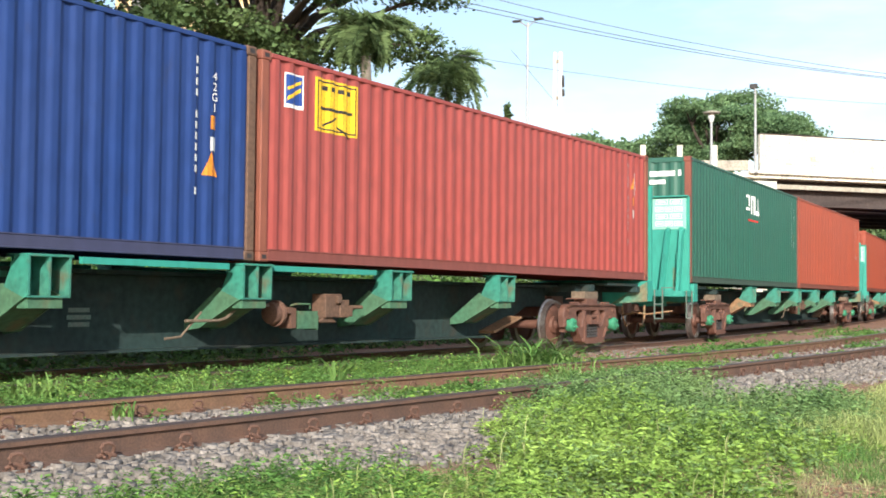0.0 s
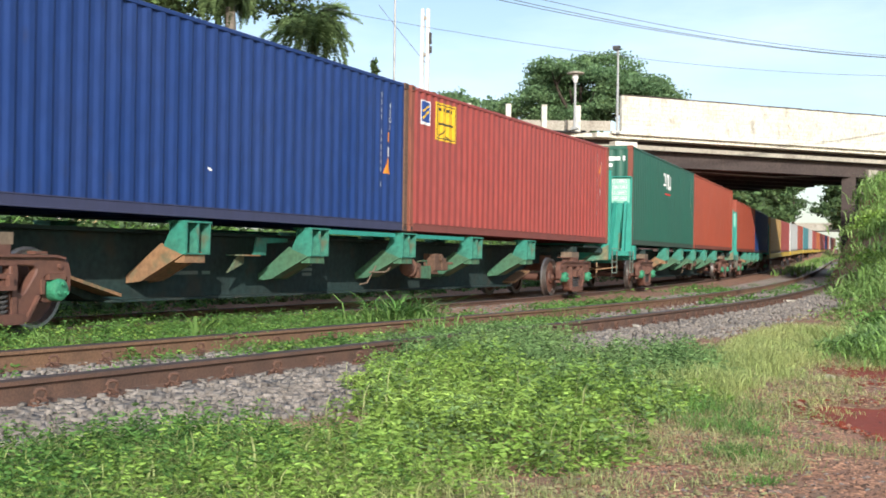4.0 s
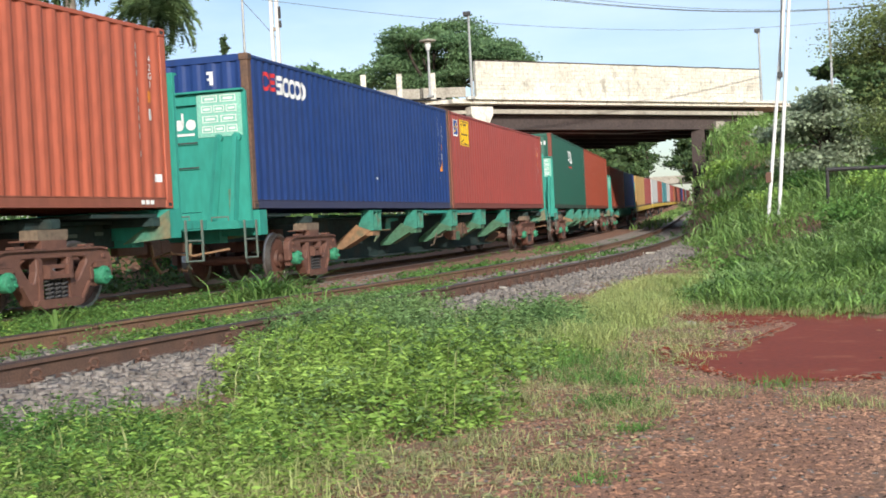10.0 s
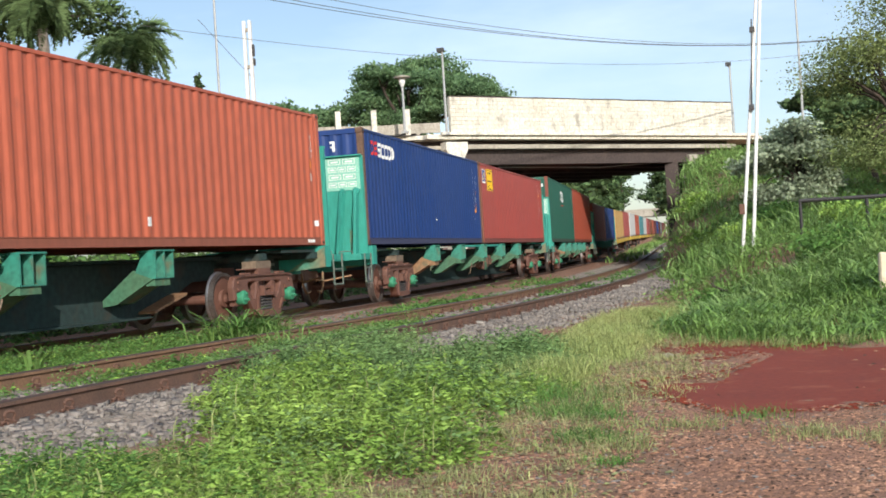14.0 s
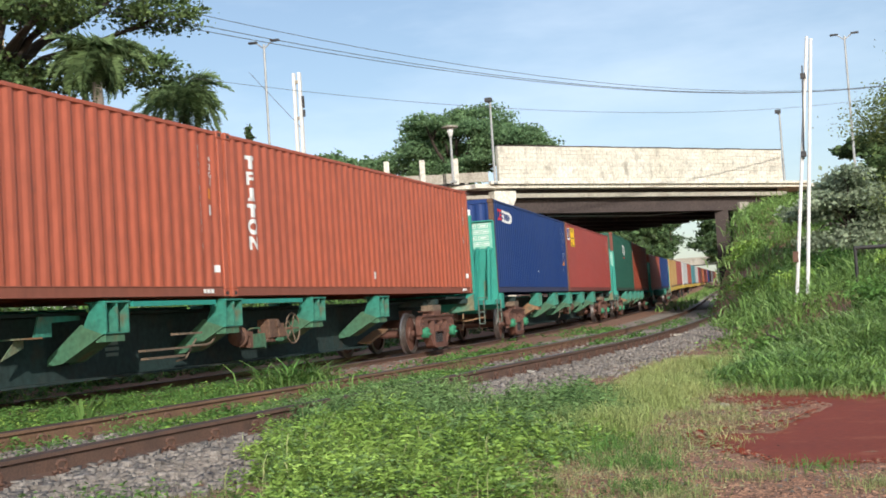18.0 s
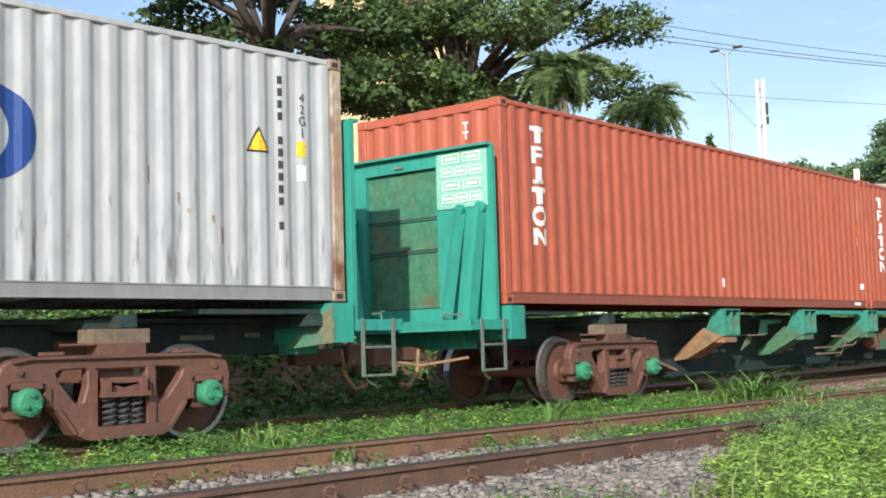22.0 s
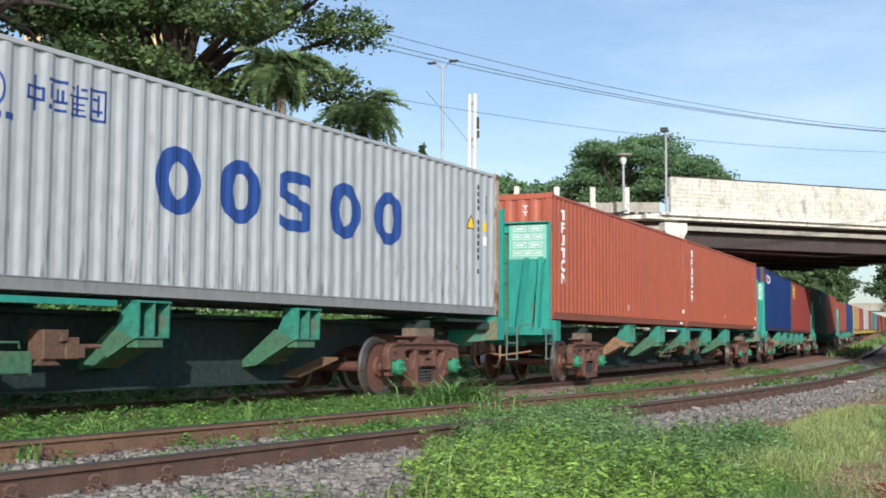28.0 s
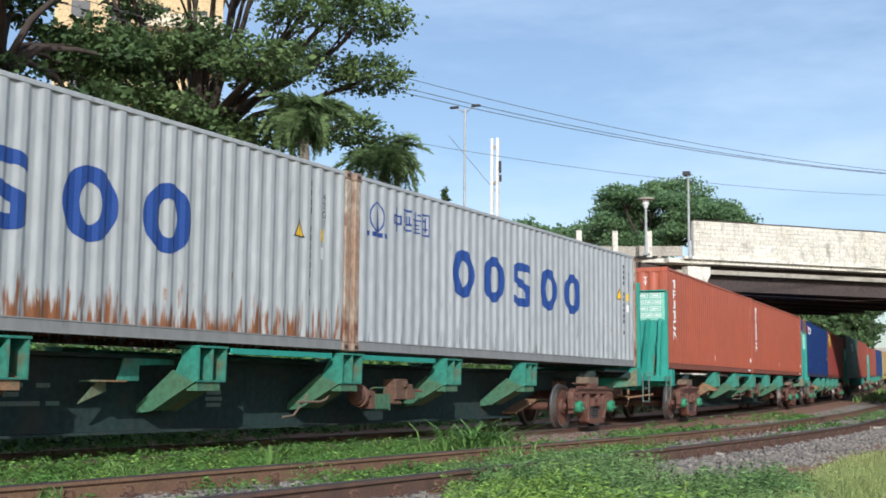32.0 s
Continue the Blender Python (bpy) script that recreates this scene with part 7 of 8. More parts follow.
def weeds():
    # the patch: many low domed plants, brighter green in front and duller towards its far edge
    x, y = scatter(5200, -5.4, -0.7, 4.0, 13.0, lambda x, y: np.clip(weed_patch(x, y) * 1.8 + 0.22, 0, 1) * (0.3 + 0.7 * patchy(x, y, 1.6, -0.35, 0.2, 1)))
    q = np.clip(weed_patch(x, y) * 1.1 + 0.12, 0.05, 1)
    r = RNG.uniform(0.06, 0.15, len(x)) * (0.6 + 0.5 * q)
    base = height(x, y) + 0.17 * q * (0.2 + 0.8 * patchy(x, y, 1.3, -0.4, 0.45, 7)) * (0.3 + 0.7 * RNG.random(len(x)))
    high = (0.05 + 0.17 * RNG.random(len(x)) ** 1.4) * (0.5 + 0.7 * q)
    dull = (y + 0.9 * np.sin(x * 2.2) + RNG.normal(size=len(x)) * 0.5 > 8.6) | (RNG.random(len(x)) < 0.2)
    for k, mt, lb in ((~dull, "leaf_weed", "bright green broad-leaved weeds in a dense patch"), (dull, "leaf_dull", "grey-green leafy weeds at the far edge of the patch")):
        v, f = sprays(x[k], y[k], base[k] - 0.02, r[k], high[k] + 0.03, 70, 0.040, aspect=0.27, up=0.40)
        tagged(new("weeds", array_mesh("weeds", v, f, mt)), lb, "weeds", kind="stuff")
    x, y = scatter(1000, -6.2, -3.4, 9.6, 13.6, lambda x, y: smooth01(-0.45, -0.1, x - rail_x(y, 0.83)) * (1 - smooth01(0.7, 1.3, x - rail_x(y, 0.83))) * smooth01(9.7, 10.4, y + 0.6 * (x + 4.6)) * (1 - smooth01(12.2, 13.4, y)))
    v, f = sprays(x, y, bed(x, y) + 0.10 * RNG.random(len(x)), RNG.uniform(0.07, 0.15, len(x)), RNG.uniform(0.08, 0.24, len(x)), 62, 0.034, aspect=0.34, up=0.38)
    tagged(new("weeds", array_mesh("weeds", v, f, "leaf_dull")), "bushy green weeds grown over the rail", "weeds", kind="stuff")
    sx, sy = scatter(420, -4.9, -1.2, 4.4, 11.5, lambda x, y: np.clip(weed_patch(x, y) * 2 + 0.2, 0, 1))
    v, f = arches(np.stack([sx, sy, height(sx, sy) + 0.05], 1), 0.26, 0.006, 0.35)
    tagged(new("grass", array_mesh("grass", v, f, "grass")), "thin upright grass stalks among the weeds", "grass", kind="stuff")

    # low cover between and around the tracks
    def w(x, y):
        r = x - rail_x(y, 0)
        inner = smooth01(-0.62, -0.5, r) * (1 - smooth01(0.5, 0.62, r)) * (0.05 + 0.9 * smooth01(8.4, 9.4, y + 0.5 * np.sin(x * 3)))
        mid = smooth01(-1.25, -1.0, -np.abs(r + 1.95)) * (0.35 + 0.65 * patchy(x, y, 0.8, -0.35, 0.0, 19))
        tr = smooth01(-8.5, -8.0, r) * (1 - smooth01(-3.0, -2.7, r)) * (0.25 + 0.75 * smooth01(-4.6, -4.0, r)) * (1 - 0.6 * smooth01(13, 18, y))
        return np.maximum(np.maximum(inner, mid), tr)
    x, y = scatter(13000, -14, -3, 3.0, 17, lambda x, y: w(x, y) * (0.12 + 0.88 * patchy(x, y, 1.7, -0.25, 0.15, 27)))
    off = x - rail_x(y, 0)
    r, high = RNG.uniform(0.07, 0.15, len(x)), RNG.uniform(0.05, 0.14, len(x)) + 0.13 * smooth01(-3.9, -3.3, off) * (1 - smooth01(-2.9, -2.5, off)) * RNG.random(len(x))
    pick = RNG.random(len(x)) < 0.15
    for k, mt, lb in ((~pick, "leaf_low", "low green creeping weeds between the tracks"), (pick, "leaf_weed", "light green weeds between the tracks")):
        v, f = sprays(x[k], y[k], bed(x[k], y[k]) - 0.01, r[k], high[k] + 0.02, 48, 0.04, aspect=0.32, up=0.40)
        tagged(new("weeds", array_mesh("weeds", v, f, mt)), lb, "weeds", kind="stuff")
    x, y = scatter(3400, -12, -3, 15, 48, lambda x, y: w(x, y) * patchy(x, y, 0.55, -0.15, 0.25, 28) * np.clip(22 / y, 0, 1) * (x - rail_x(y, 0) > -5))
    v, f = sprays(x, y, bed(x, y) - 0.01, RNG.uniform(0.1, 0.24, len(x)), RNG.uniform(0.05, 0.16, len(x)), 26, 0.085, aspect=0.36, up=0.5)
    tagged(new("weeds", array_mesh("weeds", v, f, "leaf_low")), "patches of green weeds along the rails", "weeds", kind="stuff")


weeds()


def grasses():
    # thin grass on the yard's edge
    def w(x, y):
        low = smooth01(6.6, 5.4, y + 0.3 * np.sin(x * 4))
        q = np.maximum(smooth01(-3.1, -2.4, x), low * smooth01(-4.6, -4.2, x)) * (1 - smooth01(-1.25, -0.2, x - 0.05 * (y - 5)))
        q = q * (0.12 + 0.88 * patchy(x, y, 1.1, -0.3, 0.3, 21)) * np.clip(x - rail_x(y, 2.0), 0, 1)
        return q * np.clip(8 / np.maximum(y, 4), 0.3, 1)
    for mt, n, sd, lb in (("grass", 17000, 21, "thin yellow-green grass on the yard's edge"), ("grass_soft", 13000, 33, "soft green grass tufts on the yard's edge"), ("grass_dry", 12000, 35, "dry straw-coloured grass")):
        x, y = scatter(n, -4.6, 0.3, 3.0, 26, lambda x, y: w(x, y) * (0.15 + 0.85 * patchy(x, y, 0.9, -0.15, 0.3, sd)))
        v, f = tussocks(x, y, height(x, y) - 0.004, 14, RNG.uniform(0.02, 0.06, len(x)), RNG.uniform(0.03, 0.085, len(x)), 0.0028 + 0.00016 * y, 0.9)
        tagged(new("grass", array_mesh("grass", v, f, mt)), lb, "grass", kind="stuff")
    for mat, n, sd in (("grass_dry", 70000, 61), ("grass", 50000, 62)):
        x, y = scatter(n, -4.4, 0.3, 3.2, 20, lambda x, y: w(x, y) * (0.3 + 0.7 * patchy(x, y, 1.4, -0.3, 0.3, sd)))
        chips("litter", x, y, height(x, y) + 0.012 * RNG.random(len(x)), 0.011, mat, "flattened grass litter on the yard's edge")
    def band(x, y):
        q = 1 - ((x + 1.62 - 0.05 * (y - 8)) / (0.62 + 0.03 * (y - 8))) ** 2
        return np.clip(q * 1.4, 0, 1) * smooth01(7.0, 9.0, y) * (1 - smooth01(16, 19, y)) * (0.25 + 0.75 * patchy(x, y, 1.2, -0.35, 0.2, 44))
    x, y = scatter(130000, -3.4, 0.0, 7.0, 19, band)
    v, f = blades(np.stack([x, y, height(x, y)], 1), 0.04 + 0.11 * np.clip(band(x, y), 0, 1), 0.005, lean=0.9, droop=0.3)
    tagged(new("grass", array_mesh("grass", v, f, "grass_soft")), "soft yellow-green grass beside the ballast", "grass", kind="stuff")
    # lush growth at the camera's side of the ballast
    def lush(x, y):
        return (1 - smooth01(-2.3, -1.5, x - 0.25 * (5 - y))) * smooth01(5.7, 5.0, y) * smooth01(-3.95, -3.7, x - 0.18 * (y - 4.2))
    x, y = scatter(50000, -4.0, -1.2, 2.9, 5.8, lambda x, y: lush(x, y) * patchy(x, y, 1.6, -0.3, 0.2, 8))
    v, f = blades(np.stack([x, y, height(x, y)], 1), 0.06, 0.004, lean=1.1)
    tagged(new("grass", array_mesh("grass", v, f, "grass_soft")), "lush green grass beside the gravel", "grass", kind="stuff")
    x, y = scatter(1500, -4.0, -1.2, 2.9, 5.8, lush)
    pick = RNG.random(len(x))
    for k, mt, lb in ((pick + 0.6 * (x + 2.6) < 0.5, "leaf_low", "dark green leafy weeds beside the gravel"), (pick + 0.6 * (x + 2.6) >= 0.5, "leaf_weed", "yellow-green leafy weeds beside the gravel")):
        v, f = sprays(x[k], y[k], height(x[k], y[k]) - 0.01, RNG.uniform(0.05, 0.11, k.sum()), RNG.uniform(0.06, 0.22, k.sum()), 54, 0.032, aspect=0.26, up=0.4)
        tagged(new("weeds", array_mesh("weeds", v, f, mt)), lb, "weeds", kind="stuff")
    x, y = scatter(900, -4.0, -1.0, 2.9, 6.2, lush)
    v, f = arches(np.stack([x, y, height(x, y)], 1), 0.2, 0.007, 0.5)
    tagged(new("grass", array_mesh("grass", v, f, "grass_soft")), "long seeding grass stalks beside the gravel", "grass", kind="stuff")
    # tall grass on the bank
    def wb(x, y):
        edge = -0.9 - 2.3 * smooth01(15, 60, y) + 0.35 * np.sin(y * 0.45 + 1) * smooth01(14, 22, y) + 0.2 * np.sin(y * 1.3)
        q = smooth01(edge - 0.2, edge + 0.9, x) * smooth01(11.3, 13.2, y + 0.5 * np.sin(x * 3) + 0.8 * np.clip(x, 0, 3)) * (0.35 + 0.65 * patchy(x, y, 0.9, -0.3, 0.2, 14))
        return q * np.clip(16 / y, 0.2, 1)
    def tall(x, y):
        edge = -0.9 - 2.3 * smooth01(15, 60, y)
        inset = np.minimum(smooth01(edge - 0.2, edge + 2.0, x), smooth01(11.3, 16.0, y))
        return (0.07 + 0.3 * inset + 0.4 * smooth01(15, 26, y)) * (0.45 + 0.9 * patchy(x, y, 0.7, -0.4, 0.45, 17))
    x, y = scatter(60000, -4, 9, 18.0, 72, wb)
    xn, yn = scatter(90000, -2.2, 5.5, 10.2, 18.0, lambda x, y: wb(x, y) * (x < 0.35 * y))
    x, y = np.r_[x, xn], np.r_[y, yn]
    hh, ww = tall(x, y), 0.0055 + 0.017 * smooth01(11, 34, y)
    base = np.stack([x, y, height(x, y) - 0.03], 1)
    v, f = blades(base, hh, ww, lean=1.0, droop=0.5)
    tagged(new("tall_grass", array_mesh("tall_grass", v, f, "grass_tall")), "tall lush green grass covering the bank", "grass", kind="stuff")
    # arching tussocks, the lighter ones standing out
    xn, yn = scatter(1500, -1.8, 5.5, 11.2, 17.5, lambda x, y: np.clip(wb(x, y) * 1.5, 0, 1) * (x < 0.36 * y))
    x, y = scatter(3600, -4, 8, 12.0, 66, lambda x, y: wb(x, y) * (0.25 + 0.75 * patchy(x, y, 0.5, -0.2, 0.2, 91)) * (x < 0.36 * y))
    x, y = np.r_[x, xn], np.r_[y, yn]
    hh = tall(x, y)
    pick = patchy(x, y, 0.35, -0.15, 0.2, 37) > RNG.random(len(x))
    for k, mt, lb in ((pick, "grass_bright", "bright arching grass tussocks on the bank"), (~pick, "grass_tall", "dark green arching grass tussocks on the bank")):
        xk, yk = x[k], y[k]
        v, f = tussocks(xk, yk, height(xk, yk) - 0.03, 26, 0.06 + 0.006 * yk, 0.12 + hh[k] * 0.95, 0.007 + 0.0008 * yk, 0.75)
        tagged(new("tall_grass", array_mesh("tall_grass", v, f, mt)), lb, "grass", kind="stuff")
    # leafy undergrowth that hides the soil
    x, y = scatter(9000, -5, 10, 12.0, 72, lambda x, y: wb(x, y) ** 0.4 * (x < 0.4 * y) * np.clip(30 / y, 0.3, 1))
    v, f = sprays(x, y, height(x, y) - 0.05, 0.12 + 0.007 * y, 0.06 + tall(x, y) * 0.6, 26, 0.035 + 0.0022 * y, aspect=0.32, up=0.35, tilt=0.6)
    tagged(new("undergrowth", array_mesh("undergrowth", v, f, "grass_tall")), "leafy green undergrowth among the bank's grass", "undergrowth", kind="stuff")
    # rough grass behind the train and beyond the bridge
    x, y = scatter(12000, -30, -12.5, 2, 60, lambda x, y: np.clip(20 / y, 0.15, 1))
    p1 = blades(np.stack([x, y, height(x, y)], 1), 0.3, 0.03, lean=1.1, droop=0.5)
    xc, yc = scatter(90000, -24, -12.1, 1, 60, lambda x, y: np.clip(14 / y, 0.12, 1) * (0.35 + 0.65 * (x > -16.5)))
    sx, sy = scatter(2600, -19, -12.2, 1, 45, lambda x, y: np.clip(12 / y, 0.2, 1))
    v, f = sprays(sx, sy, height(sx, sy) - 0.05, RNG.uniform(0.2, 0.4, len(sx)), RNG.uniform(0.1, 0.35, len(sx)), 34, 0.12, aspect=0.5, up=0.35)
    tagged(new("undergrowth", array_mesh("undergrowth", v, f, "leaf_low")), "leafy green growth on the far bank", "undergrowth", kind="stuff")
    cover = leaves(np.stack([xc, yc, height(xc, yc) + 0.22 * RNG.random(len(xc))], 1), 0.13, up=0.6)
    tagged(new("undergrowth", array_mesh("undergrowth", cover[0], cover[1], "leaf_dark")), "dark green ground cover on the far bank", "undergrowth", kind="stuff")
    x, y = scatter(16000, -16, 2, 34, 220, lambda x, y: np.maximum(smooth01(1.5, 2.4, x - rail_x(y, 0)), smooth01(70, 85, y) * (np.abs(x - rail_x(y, -2.4)) < 1.1)))
    p2 = blades(np.stack([x, y, np.maximum(height(x, y), rise(y) - 0.15)], 1), 0.35, 0.07, lean=0.8)
    v, f = joined([p1, p2])
    tagged(new("rough_grass", array_mesh("rough_grass", v, f, "grass_tall")), "rough green grass beside the line", "grass", kind="stuff")


grasses()


def tuft(x, y, n, h, w, label, lean=0.6, mat="grass_tall", spread=0.08, droop=0.3, name="grass_tuft", arch=0.0):
    px = np.full(n, 0.0) + RNG.normal(size=n) * spread
    py = RNG.normal(size=n) * spread
    p = np.stack([px, py, np.zeros(n)], 1)
    v, f = arches(p, h, w, arch) if arch else blades(p, h, w, lean=lean, droop=droop)
    ob = new(name, array_mesh(name, v, f, mat))
    ob.matrix_basis = pose(x, y, float(bed(np.array([x]), np.array([y]))[0]) - 0.01)
    return tagged(ob, label, "grass", "grass tufts", "stuff")


tuft(-6.15, 14.2, 420, 0.52, 0.02, "large tuft of long arching grass beside the rail", spread=0.2, mat="leaf_low", arch=1.0)
tuft(-6.0, 13.9, 120, 0.5, 0.018, "light green arching grass in the large tuft", spread=0.24, arch=0.8)
tuft(-5.6, 13.4, 90, 0.34, 0.014, "tuft of fresh grass beside the rail", spread=0.2, arch=0.6)
tuft(-6.3, 9.75, 11, 0.44, 0.03, "single young plant with long upright blades", spread=0.025, mat="grass_tall", arch=0.5)
tuft(-6.25, 6.75, 30, 0.24, 0.018, "small grass tuft between the rails", spread=0.05, arch=0.4)
tuft(-8.0, 7.6, 80, 0.34, 0.02, "grass tuft in front of the train", spread=0.14, arch=0.7)
tuft(-7.6, 9.1, 46, 0.28, 0.016, "grass tuft in front of the train", spread=0.12, arch=0.7)
for x, y in ((-1.3, 6.2), (-1.0, 7.2), (-0.9, 8.1), (-0.6, 10.2), (-1.2, 9.3), (-1.9, 5.0), (0.35, 11.4), (0.9, 11.2), (-0.45, 12.2), (0.3, 5.9), (0.62, 5.8), (-1.15, 4.95), (-0.75, 4.5), (-1.6, 4.4), (-0.3, 6.3), (-0.55, 5.6), (-2.3, 4.3), (-0.1, 11.6)):
    tuft(x, y, 260, 0.07, 0.0035, "small grass tuft on the gravel yard", 1.3, mat="grass", spread=0.11)


def leafy_weed(x, y, n, r, h, label):
    n = n * 3
    p = np.stack([RNG.normal(size=n) * r, RNG.normal(size=n) * r, h * RNG.random(n)], 1)
    v, f = leaves(p, 0.024, up=0.55, aspect=0.45)
    ob = new("weed", array_mesh("weed", v, f, "leaf_low"))
    ob.matrix_basis = pose(x, y, float(bed(np.array([x]), np.array([y]))[0]))
    return tagged(ob, label, "weed", "single weeds", "stuff")


def mat_weed(x, y, n, r, h):
    """A low mat of fine blades and small leaves."""
    p = np.stack([RNG.normal(size=n) * r, RNG.normal(size=n) * r * 1.1, h * RNG.random(n)], 1)
    v, f = leaves(p, 0.014, up=0.5, aspect=0.4)
    q = np.stack([RNG.normal(size=n) * r, RNG.normal(size=n) * r * 1.1, np.zeros(n)], 1)
    v2, f2 = blades(q, h * 0.9, 0.004, lean=1.2)
    v, f = joined([(v, f), (v2, f2)])
    ob = new("weed", array_mesh("weed", v, f, "leaf_low"))
    ob.matrix_basis = pose(x, y, float(height(x, y)))
    return tagged(ob, "low green weed mat on the gravel yard", "weed", "single weeds", "stuff")


leafy_weed(-4.80, 8.0, 130, 0.085, 0.34, "small leafy weed growing against the rail")
leafy_weed(-4.15, 13.2, 260, 0.22, 0.26, "bushy green weed beside the rail")
leafy_weed(-5.0, 17.6, 260, 0.26, 0.26, "round leafy bush beside the rail")
leafy_weed(-5.0, 13.0, 120, 0.2, 0.2, "leafy weed over the rail")
for x, y, n, r, h in ((-1.27, 7.67, 420, 0.22, 0.10), (-0.95, 6.95, 300, 0.14, 0.08), (-0.76, 6.78, 160, 0.09, 0.05), (-0.74, 5.94, 260, 0.10, 0.05), (-0.62, 5.86, 90, 0.06, 0.03), (-0.54, 5.23, 150, 0.055, 0.025), (-0.58, 4.27, 90, 0.05, 0.03), (0.1, 6.6, 120, 0.09, 0.05), (0.0, 11.95, 200, 0.2, 0.12)):
    mat_weed(x, y, n, r, h)


def scraps():
    """Pale stones and bits that lie by the rails."""
    for x, y, sx, sy, sz in ((-3.95, 13.3, 0.24, 0.14, 0.07), (-4.25, 12.9, 0.13, 0.1, 0.06), (-4.72, 9.35, 0.1, 0.07, 0.09), (-4.55, 9.75, 0.07, 0.06, 0.05), (-4.3, 5.9, 0.13, 0.05, 0.03), (-4.45, 7.4, 0.08, 0.06, 0.03), (-3.6, 16.5, 0.2, 0.12, 0.05), (-0.62, 10.6, 0.09, 0.06, 0.04)):
        bm = bmesh.new()
        bmesh.ops.create_icosphere(bm, subdivisions=2, radius=0.5)
        for v in bm.verts:
            k = 1 + 0.25 * noise.noise(v.co * 2.5 + Vector((x, y, 0)) * 3)
            v.co = Vector((v.co.x * sx, v.co.y * sy, v.co.z * sz)) * k * 1.2
        ob = part("stone", bm, "concrete", at=pose(x, y, float(bed(np.array([x]), np.array([y]))[0]) + sz * 0.35, 0, 0, random.uniform(0, 180)))
        tagged(ob, "pale flat stone lying beside the rail", "stone", "loose stones")
    bm = bevelled(boxes(((0, 0, 0.03), (0.9, 0.1, 0.05))), 0.01)
    tagged(part("plank", bm, "concrete", at=pose(-3.1, 29.5, -0.1, 0, 0, 20)), "pale plank lying across the ballast", "plank")
    bm = bevelled(boxes(((0, 0, 0.3), (0.2, 0.2, 0.75), None, 0.15)), 0.02)
    tagged(part("marker_post", bm, "facade_light", at=pose(1.62, 14.2, float(height(1.62, 14.2)) - 0.1)), "short beige concrete marker post in the grass", "post")


scraps()


# ---- motion ----
def run_at(t):
    """How far the rear wagon's middle has come at t seconds."""
    k = np.arange(len(RUN)) * 2.0
    v = np.gradient(np.array(RUN), 2.0)
    i = min(int(t // 2), len(RUN) - 2)
    h = (t - k[i]) / 2
    return ((2 * h ** 3 - 3 * h * h + 1) * RUN[i] + (h ** 3 - 2 * h * h + h) * 2 * v[i]
            + (3 * h * h - 2 * h ** 3) * RUN[i + 1] + (h ** 3 - h * h) * 2 * v[i + 1])


def wagon_pose(s):
    """The pose of a wagon whose middle is at s: it rests on its two bogies."""
    x0, y0, _ = line(s - BOGIE_AT)
    x1, y1, _ = line(s + BOGIE_AT)
    z0, z1 = float(rise(y0)) + RAIL_TOP, float(rise(y1)) + RAIL_TOP
    d = math.hypot(x1 - x0, y1 - y0)
    return pose(float(x0 + x1) / 2, float(y0 + y1) / 2, (z0 + z1) / 2, 0, -math.degrees(math.atan2(z1 - z0, d)), math.degrees(math.atan2(y1 - y0, x1 - x0)))


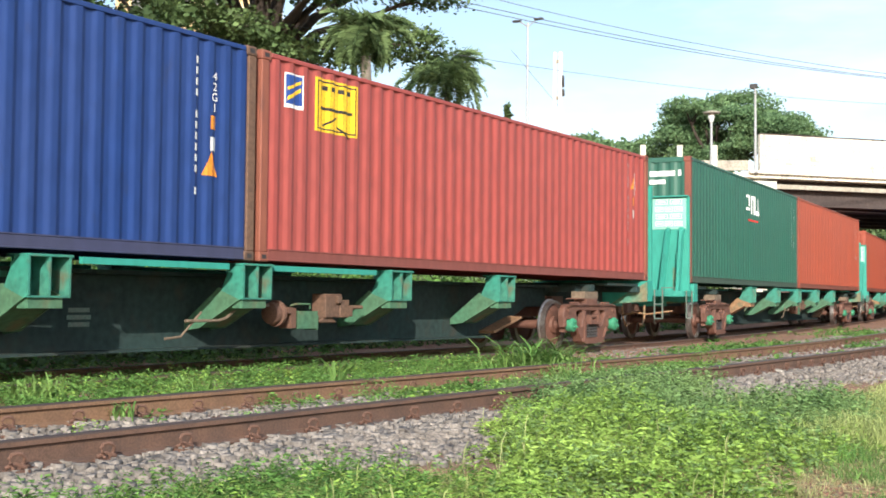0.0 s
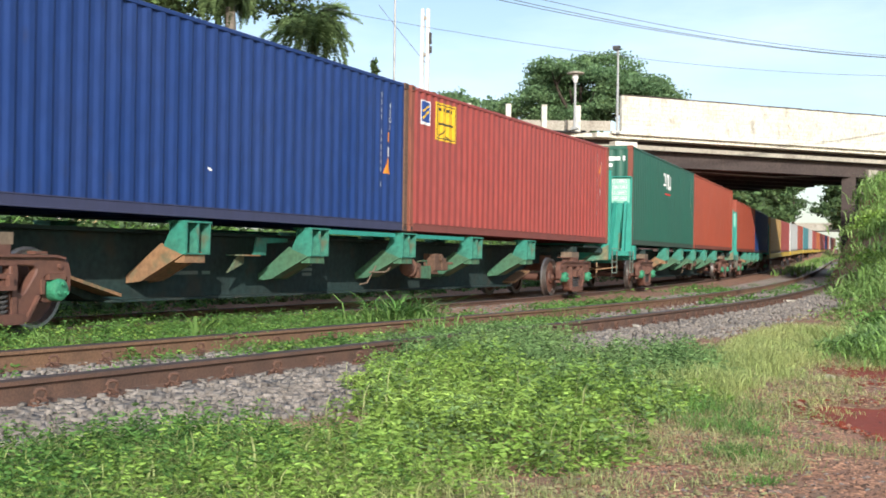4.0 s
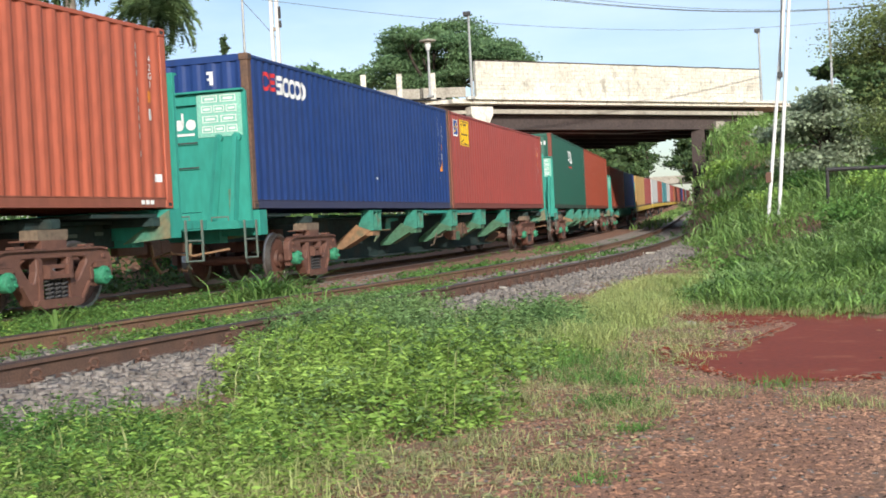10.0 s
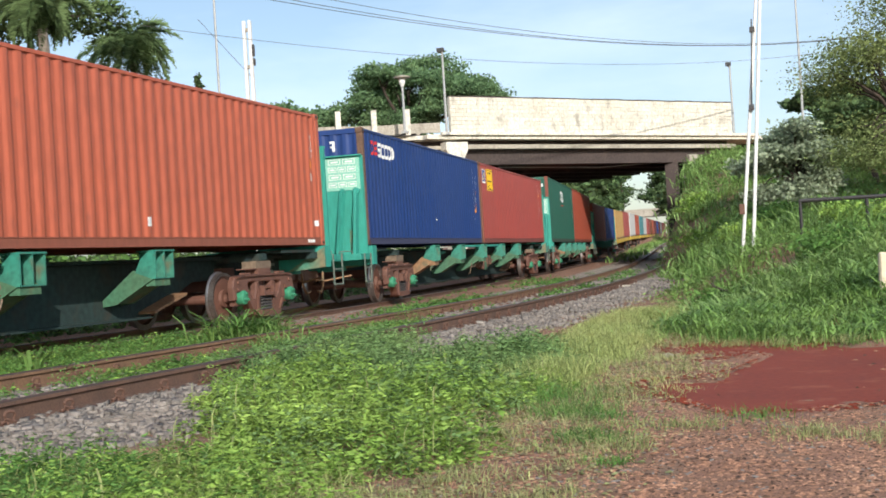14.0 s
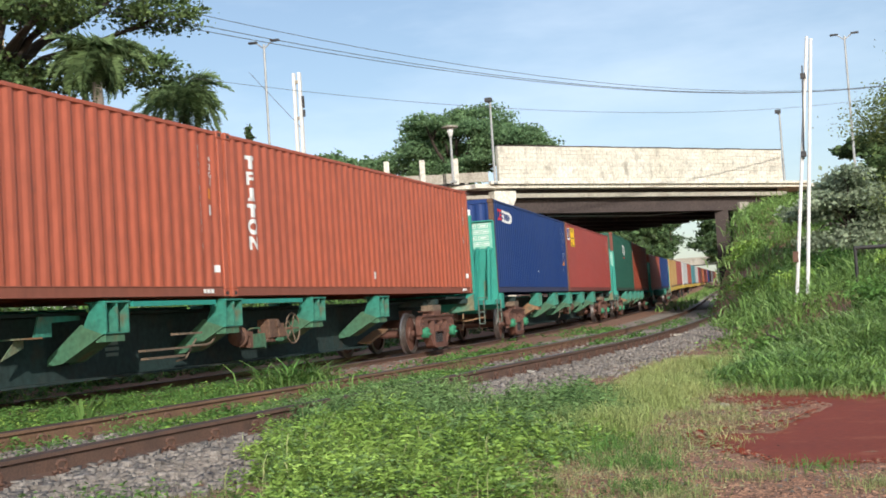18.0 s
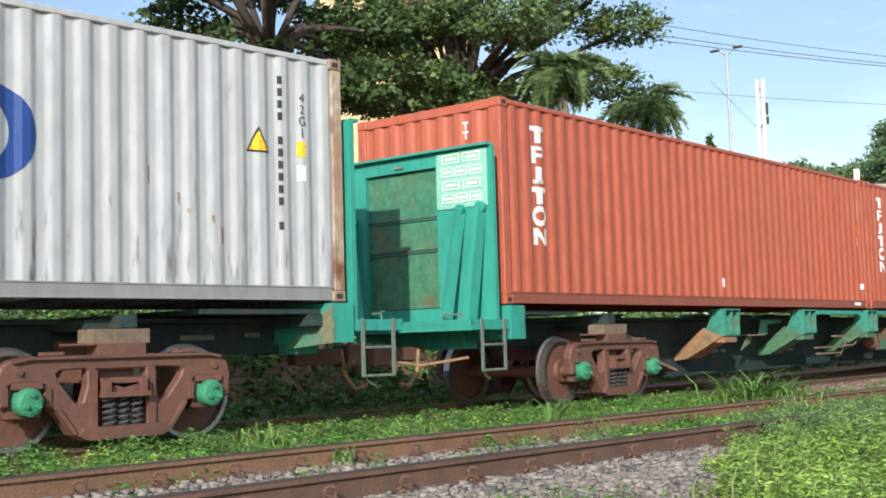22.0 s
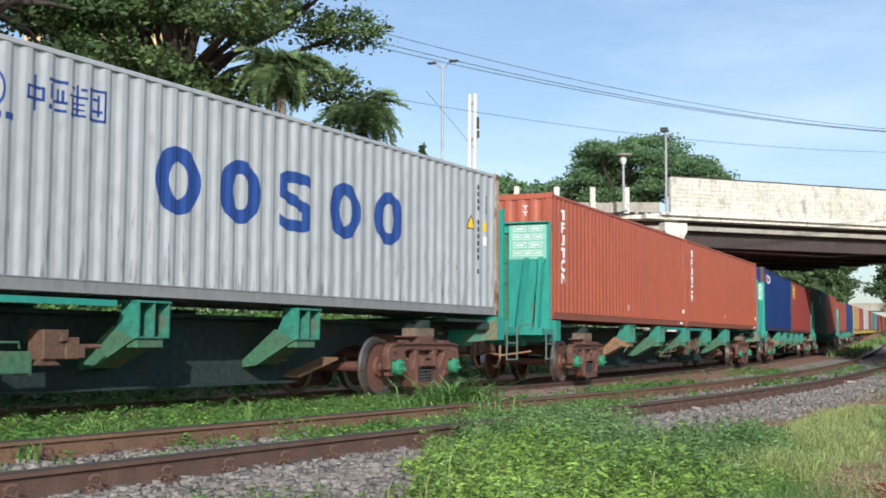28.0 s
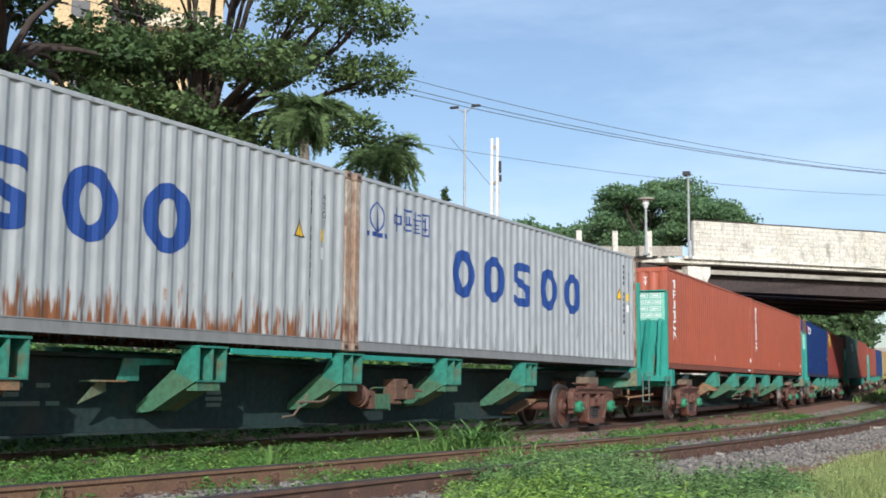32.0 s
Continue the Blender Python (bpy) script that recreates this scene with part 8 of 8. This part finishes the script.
def near_ground():
    """Thinning gravel, stones and grass where the yard goes on round the viewpoint."""
    def fade(x, y):
        return smooth01(-7.0, 1.0, y + 0.8 * np.sin(x * 1.7)) * (0.3 + 0.7 * patchy(x, y, 0.9, -0.35, 0.25, 3))
    x, y = scatter(60000, -3.6, 5.5, -7.0, 3.0, lambda x, y: fade(x, y) * smooth01(-3.4, -0.8, x) * (1 - smooth01(3.0, 5.5, x)) * 0.8)
    chips("gravel", x, y, height(x, y) - 0.001, 0.0105, "red_chip", "small reddish gravel on the dirt yard")
    x, y = scatter(30000, 2.4, 5.5, 2.6, 9.0, lambda x, y: (1 - smooth01(2.6, 5.4, x)) * 0.8 * (in_mud(x, y) < -0.02))
    chips("gravel", x, y, height(x, y) - 0.001, 0.0105, "red_chip", "small reddish gravel on the dirt yard")
    def beside(x, y):
        r = x - rail_x(y, 0.83)
        return smooth01(-0.05, 0.05, r) * (1 - smooth01(0.9, 1.75, r)) + 0.45 * smooth01(-1.75, -1.6, r) * (1 - smooth01(-0.1, 0.0, r))
    x, y = scatter(26000, -9, 1.5, -6.0, 2.6, lambda x, y: beside(x, y) * smooth01(-6.5, -1.0, y))
    stones("ballast_stones", x, y, bed(x, y) + RNG.uniform(-0.015, 0.022, len(x)), 0.042, 0.75, "stone", "loose grey crushed stone along the rail")
    for mt, n, sd, lb in (("grass_soft", 5200, 33, "soft green grass tufts on the yard's edge"), ("grass_dry", 2600, 35, "dry straw-coloured grass")):
        x, y = scatter(n, -5.5, 0.6, -6.0, 3.2, lambda x, y: fade(x, y) * np.clip(x - rail_x(y, 2.0), 0, 1) * (1 - smooth01(-1.6, 0.4, x)) * (0.3 + 0.7 * patchy(x, y, 0.9, -0.15, 0.3, sd)))
        v, f = tussocks(x, y, height(x, y) - 0.004, 14, RNG.uniform(0.02, 0.06, len(x)), RNG.uniform(0.03, 0.085, len(x)), 0.0034 + 0.0 * y, 0.9)
        tagged(new("grass", array_mesh("grass", v, f, mt)), lb, "grass", kind="stuff")

    # the lush strip runs on and thins out
    def strip(x, y):
        return (1 - smooth01(-2.4, -1.0, x + 0.5 * np.sin(y * 2.1))) * smooth01(-4.2, -3.6, x) * smooth01(-1.8, 3.0, y + 0.7 * np.sin(x * 3.1)) * patchy(x, y, 1.6, -0.3, 0.2, 8)
    x, y = scatter(42000, -4.2, -0.6, -2.0, 3.0, strip)
    v, f = blades(np.stack([x, y, height(x, y)], 1), 0.06, 0.004, lean=1.1)
    tagged(new("grass", array_mesh("grass", v, f, "grass_soft")), "lush green grass beside the gravel", "grass", kind="stuff")
    x, y = scatter(900, -4.2, -0.8, -2.0, 2.95, strip)
    v, f = sprays(x, y, height(x, y) - 0.01, RNG.uniform(0.05, 0.11, len(x)), RNG.uniform(0.06, 0.18, len(x)), 54, 0.032, aspect=0.26, up=0.4)
    tagged(new("weeds", array_mesh("weeds", v, f, "leaf_weed")), "yellow-green leafy weeds beside the gravel", "weeds", kind="stuff")


near_ground()


def van_pose(s):
    """The van at s metres along the road from the bridge's end: negative on the approach."""
    if s < 0:
        p, d = A_END - ROAD * s, -ROAD
    else:
        p, d = A_END + ALONG * s, ALONG
    side = Vector((-d.y, d.x, 0)) * 4.2
    return pose(p.x + side.x, p.y + side.y, 7.285, 0, 0, math.degrees(math.atan2(d.y, d.x)))


def motions():
    walk(VAN, [(t, van_pose(s)) for t, s in ((0.0, -46.0), (18.0, -46.0), (19.0, -38.0), (20.0, -24.0), (21.0, VAN_AT), (21.5, VAN_AT + 6.5), (22.0, 12.0), (22.6, 15.5), (32.0, 15.5))])
    times = [float(t) for t in range(0, 33)]
    poses = {(i, t): wagon_pose(run_at(t) + SPACING[i]) for i in range(len(SPACING)) for t in times}
    for thing, i, u, z in TRAIN:
        walk(thing, [(t, poses[i, t] @ pose(u, 0, z)) for t in times])
    fine = [i / 3 for i in range(0, 97)]
    turn = [math.degrees((run_at(t) - run_at(0)) / WHEEL_R) for t in fine]
    for ob, at in WHEELS:
        walk(ob, [(t, pose(at.x, at.y, at.z) @ pose(0, 0, 0, 0, a, 0)) for t, a in zip(fine, turn)])


motions()
